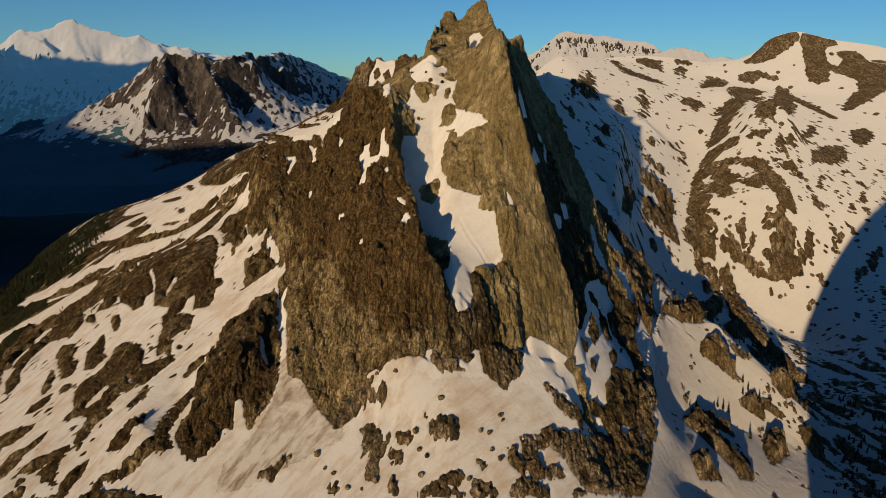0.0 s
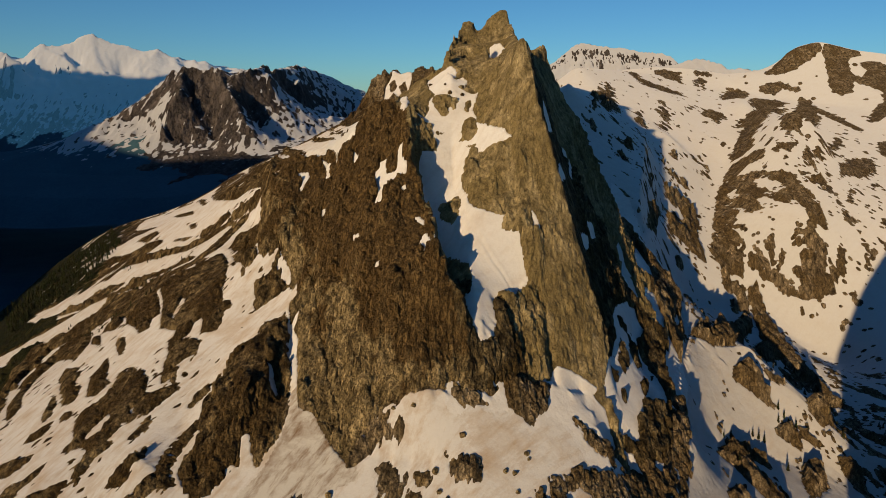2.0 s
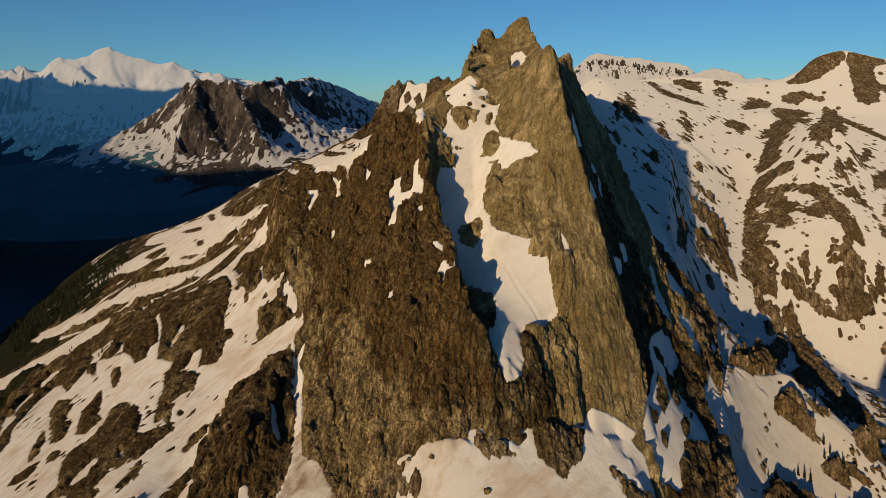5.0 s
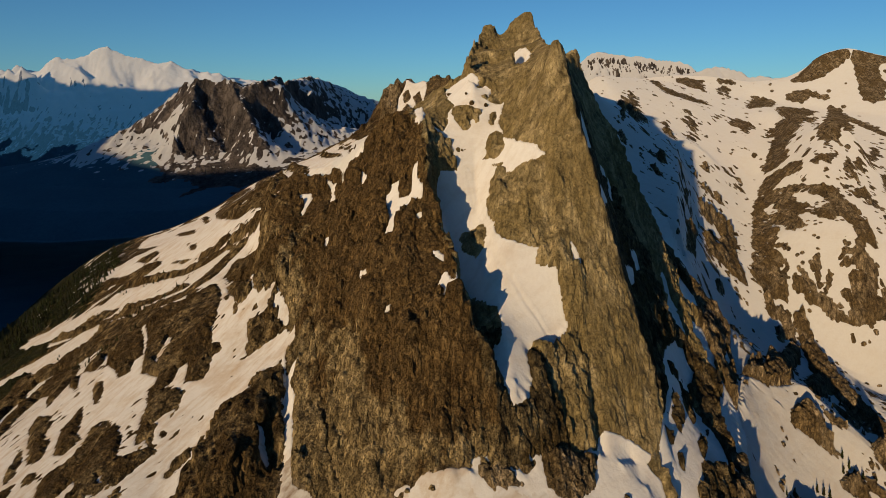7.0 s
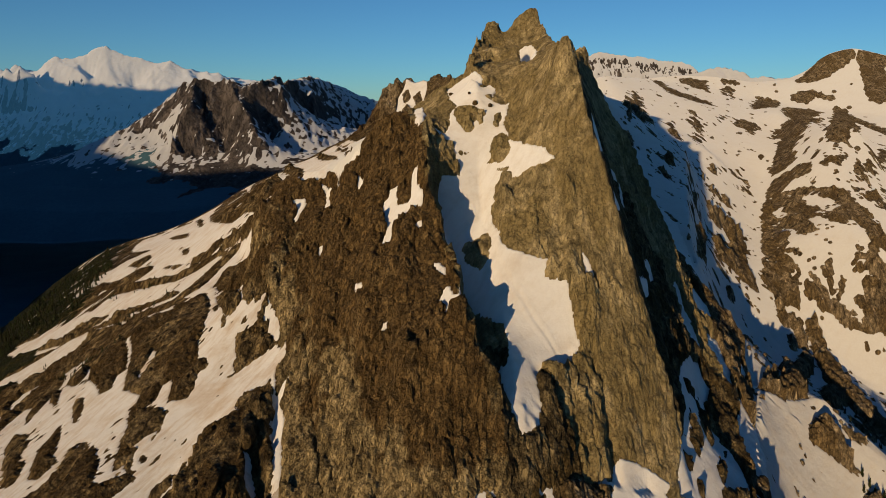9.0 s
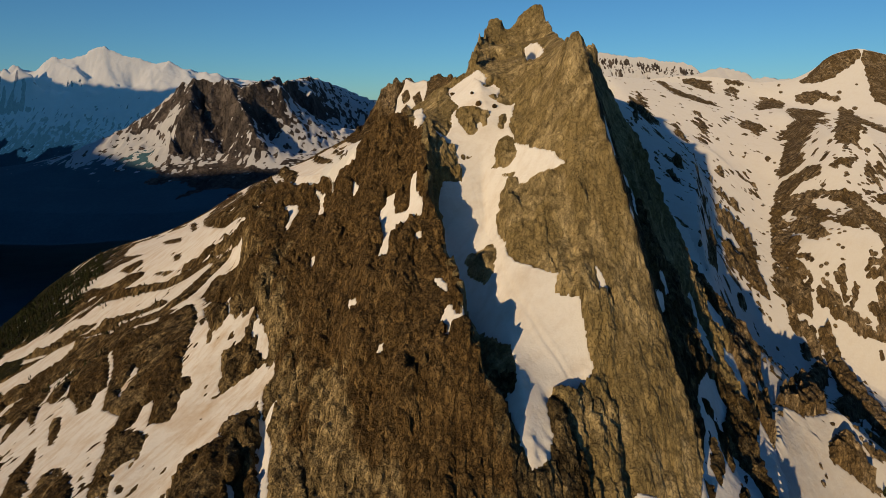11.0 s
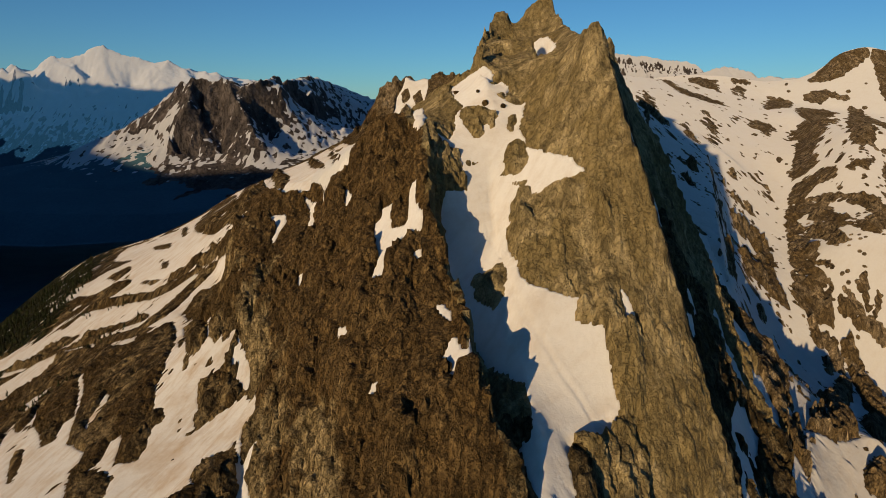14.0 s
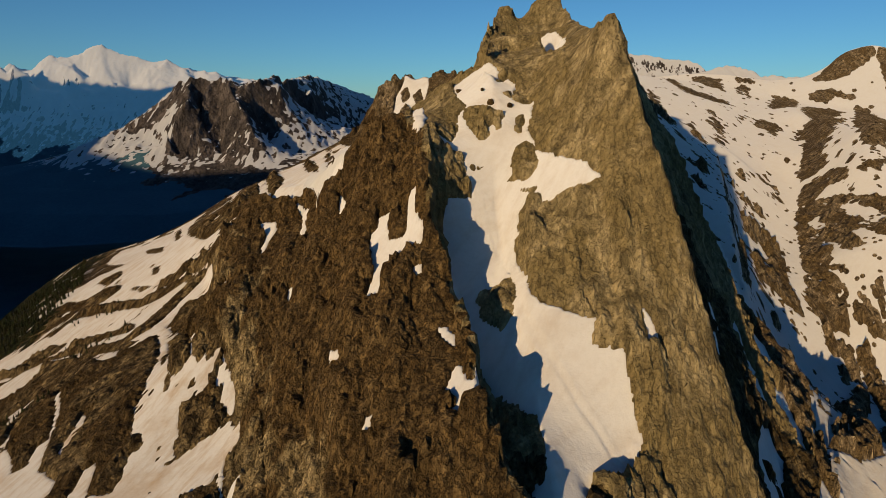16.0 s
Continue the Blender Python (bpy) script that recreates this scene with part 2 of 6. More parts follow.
cleft(3.2, 9.0, (45,548), (48,565), (51,585), (55,603))
cleft(1.0, 1.9, (-76.8,427.3), (-65.1,383.3), (-55.8,349.3), (-46.8,330))
cleft(1.1, 2.0, (-36.7,374.8), (-32.5,349.4), (-27.7,328.3))
cleft(0.9, 2.2, (-16.3,354.1), (-11.8,340.9), (-11,329.9))
cleft(0.9, 1.6, (-52.7,393.8), (-41.8,363.1), (-37.9,345.7))
cleft(0.9, 1.8, (-3.3,347.2), (-2.1,333.3))
cleft(1.2, 2.2, (50.1,385.5), (55.7,372), (59.8,361.7))
cleft(1.0, 2.0, (81.6,396.9), (88.5,389.3), (92.9,380.9))
cleft(0.8, 1.6, (72.3,396.7), (80.7,387.5), (85.2,378.7))
cleft(3.0, 5.0, (36,373.3), (41.1,368.2), (47.1,365.8), (52.9,361.8), (55.3,354.4))
cleft(2.6, 5.0, (60.6,389.3), (63.9,382), (65.9,373.4), (67.2,364))
cleft(0.8, 1.2, (31.5,442.9), (34.8,439.6), (38.9,436.3), (39.5,414.4), (42,412.1))
cleft(4.5, 9.0, (-95.5,394.8), (-90.5,381.1), (-88.6,367.9), (-83.9,358.2))
cleft(3.0, 6.0, (-88.3,405.2), (-86.6,393.1), (-84.9,381.5))
cleft(1.0, 2.0, (-11.3,354.2), (-10.6,348.3), (-11.2,343.9))
cleft(2.5, 3.0, (87.3,426.1), (90.8,414.3), (95.4,406.8), (99.9,399.5))
dz_dy, dz_dx = np.gradient(B, YS, XS)
slope = np.hypot(dz_dx, dz_dy)


def inside(points, grow):
    """Signed distance in plan to the outline, positive inside, on the part of the grid near it: rows, columns, distance."""
    p = np.array(points, float)
    i0, i1 = np.searchsorted(XS, p[:, 0].min() - grow), np.searchsorted(XS, p[:, 0].max() + grow)
    j0, j1 = np.searchsorted(YS, p[:, 1].min() - grow), np.searchsorted(YS, p[:, 1].max() + grow)
    x, y = X[j0:j1, i0:i1], Y[j0:j1, i0:i1]
    best, odd = np.full(x.shape, 1e9), np.zeros(x.shape, bool)
    for (ax, ay), (bx, by) in zip(p, np.roll(p, -1, 0)):
        dx, dy = bx - ax, by - ay
        t = np.clip(((x - ax) * dx + (y - ay) * dy) / (dx * dx + dy * dy + 1e-9), 0, 1)
        best = np.minimum(best, (x - ax - t * dx) ** 2 + (y - ay - t * dy) ** 2)
        if ay != by:
            odd ^= ((ay > y) != (by > y)) & (x < dx * (y - ay) / (by - ay) + ax)
    return slice(j0, j1), slice(i0, i1), np.sqrt(best) * np.where(odd, 1, -1)


# ---- where the snow lies: F > 0, in metres of cover ----
along, across = 0.8 * X + 0.6 * Y, -0.6 * X + 0.8 * Y
fine_n = fbm(X / 8, Y / 8, 4, 40, 0.65)
blotch = fbm(X / 19, Y / 23, 5, 47, 0.65)
ragged = 2.2 * step(550, 900, Y) * fbm(X / 22, Y / 26, 4, 46, 0.65) + fbm((X + Y) / 3.4, (X - Y) / 2.6, 2, 45)
left = step(-85, -140, X)
stripes = 2.4 * fbm(across / 24, along / 52, 5, 60, 0.62) - 0.6
bowl = 2.25 + 2.3 * fbm((0.55 * X + 0.84 * Y) / 48, (0.84 * X - 0.55 * Y) / 17, 6, 70, 0.66)
bowl = np.where(slope > 1.1, bowl - 1.5 * (slope - 1.1), bowl)
bowl = bowl - 0.9 * step(520, 640, X) * step(1500, 1150, Y)
low_right = step(330, 420, X) * step(860, 700, Y)
shade_side = step(150, 200, X) * step(520, 600, Y) * step(1300, 900, Y) * step(420, 260, X - 0.25 * (Y - 600))
runs = 2.4 * fbm((0.75 * X + 0.66 * Y) / 15, (0.66 * X - 0.75 * Y) / 30, 5, 75, 0.66)
bowl = bowl * (1 - 0.9 * np.maximum(low_right, shade_side)) + (runs + 1.7 - 1.6 * low_right) * np.maximum(low_right, shade_side)
apron = step(370, 345, Y) * step(-150, -100, X) * step(190, 120, X)
near_right = step(140, 170, X) * step(650, 560, Y) * step(360, 300, X)
stripes = stripes + 0.6 * step(560, 430, Y) - 0.4 * ridged(across / 7, along / 12, 2, 65)
F = stripes * left + bowl * (1 - left)
F = F * (1 - np.maximum(apron, near_right)) + (1.3 + 0.35 * fbm(X / 25, Y / 25, 2, 80)) * np.maximum(apron, near_right)
F = np.where(B < -90 + 40 * fbm(X / 200, Y / 200, 3, 3), np.minimum(F, (B + 90) / 20), F)
F = np.where((X < -430) & (X + 0.55 * (Y - 1100) < -590 - 0.9 * B + 20 * fine_n), np.minimum(F, -2), F)
specks = step(0.3, 0.6, perlin(across / 3.5, along / 6, 66)) * step(0.0, 0.4, fbm(X / 45, Y / 45, 2, 67))
F = np.clip(F, -4, 1.6) - 2.2 * specks * np.maximum(left, step(170, 230, X)) * step(900, 650, Y)
OWNER = np.zeros(X.shape, int)
OWNERS = [None]


far_n = fbm(X / 15, Y / 34, 4, 49, 0.7)


def rock(*points, hard=3.0, patchy=False, striped=False, rag=1.5, broken=0.0):
    """Bare rock inside this outline in plan; patchy or striped where snow lies between the crags."""
    j, i, d = inside(points, 6)
    if striped:
        F[j, i] = np.where(d > 0, np.clip(stripes[j, i] * 1.3 - 0.15, -4, 1.2), F[j, i])
        return
    d = d + 0.9 * fine_n[j, i] + rag * ragged[j, i] + broken * (far_n[j, i] - 0.35)
    F[j, i] = np.minimum(F[j, i], np.clip(-0.4 * hard * d, -1.6, 9) + 2.3 * blotch[j, i] if patchy else np.clip(-hard * d, -4, 9))


def snow(kind, *points, hard=2.5):
    """Snow inside this outline in plan; kind names the patch."""
    j, i, d = inside(points, 6)
    small = kind in ("patch", "notch", "tongue", "flank", "comb", "finger")
    d = d + 0.7 if small else d
    wild = kind == "left"
    d = d + (1.3 if wild else 0.35) * np.minimum(fine_n[j, i], 0.6) + (1.3 if not small and kind not in ("couloir", "cone", "slit", "field", "band") else 0.2 if small else 0.5) * ragged[j, i]
    F[j, i] = np.maximum(F[j, i], np.clip((4.5 if small else hard) * d, -9, 1.3 if small else 0.9) + (0.45 * np.minimum(stripes[j, i] + 0.6, 0.2) if wild else 0))
    if kind != "couloir" or kind not in OWNERS:
        OWNERS.append(kind)
    OWNER[j, i] = np.where(d > -2.5, OWNERS.index(kind) if kind == "couloir" else len(OWNERS) - 1, OWNER[j, i])


SPIRE = [(-97, 455), (-92, 420), (-78, 372), (-74, 346), (-62, 338), (-50, 324), (-44, 317), (-38, 325), (-26, 327), (-6, 326), (24, 336), (33, 342), (48, 353), (64, 360), (80, 362),
         (93, 354), (114, 362), (132, 372), (148, 388), (162, 430), (174, 465), (186, 495), (193, 520), (186, 543), (178, 565), (140, 640), (130, 700), (110, 780), (10, 790),
         (-20, 620), (-35, 545), (-66, 545), (-123, 580), (-132, 540), (-113, 480)]
rock(*SPIRE, hard=2.0, rag=0.5)
rock((-101, 452), (-90, 402), (-85, 362), (-100, 341), (-128, 329), (-140, 360), (-124, 400), (-108, 440))
rock((-120, 880), (-88, 800), (-40, 700), (10, 640), (40, 700), (30, 930), (-90, 960))
snow("couloir", (12.3,544.6), (15.9,545), (18.2,539), (15.4,519.8), (21.4,533.4), (25.7,528.6), (22.3,509.4), (26.6,508.1), (32.5,510.5), (29.8,497.7), (27.6,490.2), (29.5,482.8), (29.2,478.7), (35.6,466.3), (42.2,458.8), (45.8,453.1), (49.5,442.5), (47.3,442.2), (39.5,446.8), (31.2,448.8), (29.3,450.6), (28.8,455.7), (24.6,458), (21,456.2), (19.8,452), (20.5,447.7), (17.4,443.8), (18.6,440.5), (21.2,429.2), (21.3,418), (-10,418), (-8.9,434.7), (-10.1,451), (-10.8,455.1), (-8.1,460.2), (1.3,464.1), (1.4,468.6), (-1,470.9), (-1.3,476.8), (-5.3,477.5), (-11,476.1), (-15.7,479.2), (-11,481.2), (-6.3,480.7), (-3.4,491.4), (-3.6,499.4), (0.1,506.4), (-3.5,520.5), (-5.4,561.9), (-1.3,557.3), (9.5,546.9))
snow("couloir", (21.3,420.2), (24.5,415.5), (35.6,410.9), (42.7,410.3), (40.8,404.9), (50.8,403.6), (55.9,391.7), (53,386.9), (36.4,376.3), (32.9,369.7), (34.6,361.1), (30.9,351.1), (23.6,344.7), (18.5,352.6), (15.7,366.5), (20.9,375.4), (19.5,385.5), (6.6,398.5), (2.6,409.3), (-2,388.7), (-4.6,415.5), (-8.1,415.2), (-11,422.3))
rock((-0.3,504.4), (5.3,503.3), (12.7,498.5), (16.5,495.3), (15.5,489.2), (13.3,489.3), (12.5,492.4), (8.3,491.6), (9.4,487.4), (6.2,486), (3.7,489.2), (0.5,492.8), hard=0.8, rag=0.3)
rock((19.1,476.3), (20.9,481.5), (25.8,483.7), (28.6,478.8), (28.3,467.8), (26,465.7), (21.1,468.5), (17,471.4), (19.5,472.4), hard=0.8, rag=0.3)
rock((22.9,497.3), (26.4,500), (25.4,495.5), (23.6,488.5), (22.1,490.7), hard=0.8, rag=0.3)
rock((2.4,474.5), (7.2,476.4), (6.5,475.3), (2.7,473.9), hard=0.8, rag=0.3)
rock((22,464.1), (27.6,459.1), (26.2,459.1), hard=0.8, rag=0.3)
rock((18.4,511.7), (22.3,518.9), (21,510.5), hard=0.8, rag=0.3)
rock((4,432.1), (7.6,431.9), (12.2,433), (16.3,435.2), (15,422), (11.6,418.6), (7.3,422.2), (4.5,428.3), hard=0.4)
rock((7.1,398.2), (15,390.9), (19.2,380.6), (21,370.3), (19.7,366.7), (15.4,370.4), (11.1,376.9), (7.6,389.5), hard=0.4)
snow("patch", (-6.1,381.3), (-4.6,381.5), (-3.4,377.8), (-0.9,371.3), (3.2,397.3), (-0.3,363.7), (-3.6,366.7), (-4.9,364.4), (-7.1,365.8), (-7.1,367.7), (-5.8,369.7), (-7,373.5), (-8.5,375.4), (-7,378.4))
snow("patch", (-10.6,396.9), (-8.9,397), (-6,393.4), (-6,390.1), (-7.9,391.9), (-9.8,394.4))
snow("patch", (-49,412.5), (-45.3,407.9), (-44.5,404.8), (-46,405), (-48.2,408.2))
snow("patch", (-33.5,378), (-33.1,380.3), (-31.2,380.2), (-30.7,378.7), (-31.9,377.2))
snow("patch", (-37.9,449.2), (-35.4,448.2), (-35.1,453.3), (-30.5,451.5), (-28.3,449.7), (-31.7,447.4), (-29.7,437.8), (-23.7,431.9), (-20.6,425.4), (-26.3,427.2), (-30.2,422.2), (-32.6,417), (-36.8,418), (-36.2,421.1), (-34.6,426.3), (-36.2,435.6), (-38,444.1))
snow("patch", (-22.9,433.8), (-22.7,443.9), (-22.1,450), (-19.9,445.2), (-20.1,435.2), (-16.4,424.7), (-17.8,422.6), (-20.7,427.1))
snow("patch", (-75.1,465.3), (-76,472.8), (-73.6,471.7), (-73,464.2), (-74,462.7))
snow("patch", (59.5,414.5), (62.7,412.6), (65.4,407.1), (61.3,406.2))
snow("slit", (-82.2,413.5), (-82.3,409.4), (-84.9,402.5), (-80.6,391.2), (-78.9,378.5), (-75.6,360.6), (-71.6,340.9), (-77.7,342.3), (-82.2,373.3), (-85.5,392.6), (-89.1,406.6))
snow("debris", (-171.2,554.6), (-143.9,487.6), (-156.2,531.2), (-146.3,540.4), (-128.2,479.4), (-116.1,475.4), (-112.4,466.5), (-110,460.3), (-119,456.7), (-126.4,451.8), (-120.3,435.4), (-107.4,436.6), (-95.7,436.5), (-88.4,438.7), (-88.6,426.3), (-96.3,418.1), (-105.4,410.8), (-110.7,402.4), (-114.2,389), (-119.2,381.3), (-129.1,379.9), (-136.4,379.6), (-140,373.8), (-149.6,370.8), (-155.4,366.7), (-177.3,371.6), (-162.8,380.6), (-153,392.3), (-148.1,399.2), (-142,407.6), (-147.9,415.3), (-141.9,420.8), (-140.3,435.7), (-139.3,448.5), (-153.7,450.1), (-164.8,466.1), (-160.6,475), (-153.4,481.5), (-159.7,494.1), (-165.9,529.3))
rock((-141,376.5), (-127.1,378.4), (-128.1,371.5), (-138.7,370.5), (-143.2,368.8))
snow("left", (-204.3,516.8), (-188.1,494.8), (-184.6,478.5), (-185.2,466.4), (-192.1,476.3), (-197.9,496.4))
snow("left", (-244.3,579.7), (-210.7,510.4), (-202.2,483.6), (-177.2,451.5), (-178.2,438.9), (-176.5,429.3), (-184.1,427.4), (-195.7,430.3), (-206.7,418.5), (-205.4,398.2), (-212,398.6), (-211.8,421.7), (-218.6,440.6), (-249.7,498.7), (-263.5,531.2), (-235.7,503.7), (-330.3,691.1), (-328.7,699.9), (-238.1,521), (-217.4,487), (-210.9,489.9), (-215.1,508.4))
rock((-239.1,490.4), (-230.2,484.7), (-217.2,457.6), (-223,461.6))
snow("left", (-376.4,676.6), (-259.8,501.8), (-243.4,483.3), (-238.8,460.8), (-225.2,430.1), (-221.5,411.9), (-233.3,401.2), (-255.4,414.1), (-314,499.2), (-288.8,481.4), (-299.1,526.2), (-271.9,474), (-250.6,455), (-269.2,492.8))
snow("left", (-172.2,412.3), (-168.3,414.3), (-164.9,402.9), (-169.5,399.2), (-173,393.3), (-174.6,403.5))
snow("left", (-128.4,377.8), (-126.1,371.4), (-127.7,364), (-127.6,356.4), (-135,361), (-134.8,371.4))
snow("comb", (-21.4,542.9), (-17.4,495.1), (-20.3,477.2), (-22.3,486.6))
rock((-624.8,1028), (-548.9,990), (-585.1,1134.2), (-568,1244.8), (-483.9,1191.2), (-407.9,1165.4), (-354.6,1197.2), (-304.1,1182.8), (-167.7,751.9), (-111,505.8), (-109.9,479), (-102.4,449.2), (-113.8,428), (-260.4,510.1), striped=True)
snow("field", (-554.1,1227.3), (-527,1211.9), (-434.5,1163.3), (-403.9,1155.3), (-368.5,1157.9), (-369.9,1174.4), (-325.8,988), (-299.7,919.9), (-228.2,785), (-211.1,768.2), (-124,542.8), (-122.2,539.9), (-164.5,649.9), (-186.8,680.8), (-200.3,698), (-225.6,731.1), (-240,740.2), (-208.7,686.2), (-252.1,743.1), (-323.6,826.6), (-363.6,876.9), (-376.3,888.9), (-408.5,904.4), (-417.3,901), (-432.7,909.8), (-454.7,947.7), (-470.6,945.1), (-484,964.6), (-478.7,980), (-450.9,964.4), (-445.7,976), (-424.4,964.1), (-431.6,1001.1), (-409.7,988.1), (-509.8,1130.1), (-512.7,1163.1), (-485.7,1155), (-459.1,1146.7), (-432.6,1137.5), (-404.5,1134.3), (-434.5,1163.3), (-500.9,1207.4), (-534.6,1227.5))
rock((-408.4,1148.6), (-345.8,1013.8), (-309.8,918.9), (-326.8,950.9), hard=0.7)
rock((-357,938.3), (-305,857.3), (-273,803.5), (-290.6,819.6), (-324,878.6), hard=0.7)
rock((-375.3,899.6), (-380.7,925.7), (-355.3,885.2), (-348.8,865.6), hard=0.7)
rock((-315.8,826.1), (-267.7,774.1), (-269.1,770.5), (-305.2,806.6), hard=0.7)
rock((-429.1,1108.8), (-325.5,923), (-312.5,894.7), (-363.1,969), hard=0.7)
snow("field", (-393.3,837.7), (-352.2,808.2), (-299.5,774), (-264.6,746.4), (-225.6,703.9), (-202.5,683), (-167.4,630.2), (-119.1,518.7), (-117.4,515.7), (-147.8,577.7), (-166.2,600.7), (-176,599.8), (-180.8,601.8), (-171.7,573.2), (-178.6,567.1), (-200.4,581.7), (-243.4,631), (-289.9,687.7), (-331.1,728.7), (-370.6,753.6), (-383.2,760.1), (-358.4,763), (-314.9,734.9), (-243.6,645.5), (-225.5,631.4), (-253.2,675.2), (-304.4,736.2), (-348.5,766.4), (-387.6,793.6), (-422.2,820.1), (-406.6,815.6), (-397,821.1))
snow("field", (-396.7,856.1), (-366.5,848.9), (-305.8,801.1), (-230.4,716), (-210.8,672.8), (-292.2,770.5), (-337.9,798.2), (-390.9,833.2))
rock((-359,834.2), (-307.2,790.8), (-271.3,762.1), (-266.2,752.8), (-302.8,781.2), (-346.3,815.1), hard=0.7)
rock((-204.7,678), (-197.4,671.4), (-185,635.4), (-192.4,643.4), hard=0.7)
rock((-186.7,659.2), (-172.4,638), (-161.6,608.7), (-175.9,632.1), hard=0.7)
rock((-253.6,666), (-214.8,613), (-214.8,605.6), (-236.1,632.8), hard=0.7)
snow("field", (-510.1,862.6), (-491.9,866.9), (-471.9,857.3), (-428,824.4), (-413.7,806.1), (-440.7,808.6), (-470.8,824.7), (-494.3,839.6))
snow("field", (-472.9,808.5), (-436.1,791.5), (-407.4,780.4), (-365,748.9), (-391.2,758.8), (-426.8,777.1), (-453.7,780.5))
snow("field", (-431,747.2), (-398.6,737.9), (-365.1,734.3), (-322.6,708.4), (-327.4,707.2), (-362.7,725.4), (-383,726.5), (-399.2,716.9), (-406.8,711.7))
snow("field", (-442.5,847.2), (-424.2,845.6), (-404.3,818.2), (-428.5,830.6))
snow("field", (-446.3,900.9), (-428.2,895.2), (-417.4,876.7), (-434.9,885.7))
snow("field", (-259.3,634.3), (-248.9,628.5), (-195,547.3), (-193.6,539.5), (-220.5,570.3))
snow("debris", (-174.5,548), (-173.3,553.7), (-174.2,565.1), (-168,547.5), (-163.3,541.6), (-163,554.8), (-160.6,548.2), (-157.7,531.7), (-149.5,503.2), (-142.7,486.3), (-136.2,481.5), (-131,479.8), (-126.7,480.4), (-146.8,541.7), (-125.2,488.1), (-122.9,477.9), (-118.6,473.5), (-116.2,480.3), (-113.9,467), (-111.5,463), (-123.6,457), (-120.9,444.6), (-117.5,438.3), (-100.8,443.5), (-94.5,440.1), (-91.8,434.9), (-91.5,438.6), (-87.9,440.1), (-88.1,426), (-92.1,422.5), (-94.9,415.8), (-96.6,413.8), (-139.7,435.5), (-140.4,443.7), (-137.1,448.9), (-143.3,454.3), (-152.8,450.4), (-155.2,459.1), (-162.1,464.8), (-168.6,472.4), (-162.4,475.2), (-161.6,480.1), (-156.1,481.4), (-154.2,487.8), (-162.5,503.4), (-163.8,525.8))
rock((-135.2,468), (-128.8,468.8), (-128.6,464.8), (-134.8,465.4), hard=0.7)
rock((-161.5,523.5), (-157.3,522.9), (-151.2,506.5), (-156.8,513.7), hard=0.7)
rock((-144,485), (-143.3,489.6), (-138.7,477), hard=0.7)
rock((-139.2,461.7), (-134,461.6), (-134.5,458.3), (-138.3,458), hard=0.7)
rock((-139,450.5), (-135.8,452.8), (-135.5,449.1), (-138.2,447.5), hard=0.7)
snow("left", (-255,509.9), (-297,574.2), (-236.9,498.3), (-242.1,517.4), (-350.9,701), (-351.3,708.8), (-314,646.9), (-235.2,515), (-230.3,501.4), (-216.6,486.8), (-212.3,477), (-202.7,471.1), (-208.1,488.8), (-205.5,492.7), (-205.3,498.3), (-211.7,513.5), (-287.9,648.3), (-269.7,619.3), (-207.5,507.3), (-199.8,491), (-195.4,477.1), (-187.4,465.3), (-177.5,457.8), (-176,452.2), (-240.8,491.4))
snow("left", (-183.9,470), (-188.7,482.1), (-187.6,489), (-186.5,496.3), (-182,487.2), (-184.6,483.2), (-182.1,472.4))
snow("left", (-160.9,444.3), (-161.9,452.2), (-158.1,456.2), (-154.5,451.3), (-155.6,444.7))
snow("patch", (-108.4,461.9), (-107.3,466.3), (-105,464.8), (-105.1,459.7), (-107,458.4))
snow("patch", (-117.8,504.3), (-115.8,506.1), (-114.5,502.5), (-116.1,501.5))
snow("comb", (-60.2,851), (-58.8,880.2), (-52.7,888.5), (-51.1,898.4), (-26.7,897.9), (-25.7,883.1), (-29,863.2), (-25.2,591.6), (-42.4,848.6), (-48.2,863.9), (-54.9,845.8))
snow("comb", (-22.2,494.1), (-21.7,558.2), (-20.5,544.3), (-20.6,487.2), (-22.8,485.5))
rock((-53.7,883), (-48,886.8), (-44.7,872.1), (-50.9,865.7), hard=0.8, rag=0.3)
rock((-40.2,872.2), (-34.6,876.9), (-31.5,859.1), (-37,855.4), hard=0.8, rag=0.3)
snow("notch", (49,609.5), (53.4,612.8), (57.5,612.2), (60.3,601.5), (52,546), (47.7,539.3), (45.1,554.1))
snow("field", (-495.1,979.9), (-485.2,984.9), (-459.8,976), (-453.1,1004), (-421,988.7), (-385.6,928.2), (-400.5,918.5), (-415.8,910.4), (-439.9,920.4), (-469.1,938.8))
snow("field", (-401.5,1129.8), (-325.6,941.6), (-272.1,854), (-222.7,764.2), (-216.4,773.6), (-198.7,745.4), (-152.7,623.7), (-163.8,644.7), (-195.7,706.8), (-207.6,717), (-213.7,709.2), (-218.5,706.1), (-236.2,723.8), (-257.4,741), (-295.4,774.5), (-337.7,812.4), (-366.6,845.6), (-348.8,853.1), (-395.7,945.6), (-383,957.9), (-379.2,996.7), (-456.4,1160.1), (-470.3,1136.5), (-482.4,1111.1), (-518.3,1157.2), (-516.3,1195.6))
snow("field", (-403.4,848.3), (-385,847.2), (-346.2,816.3), (-291.4,764.9), (-241.5,699.9), (-240.1,682.3), (-273.2,721.1), (-303.1,748.4), (-318.4,754.8), (-358.4,785.4), (-382.4,793.8), (-409,805.6), (-427,825.9), (-415.2,836.7))
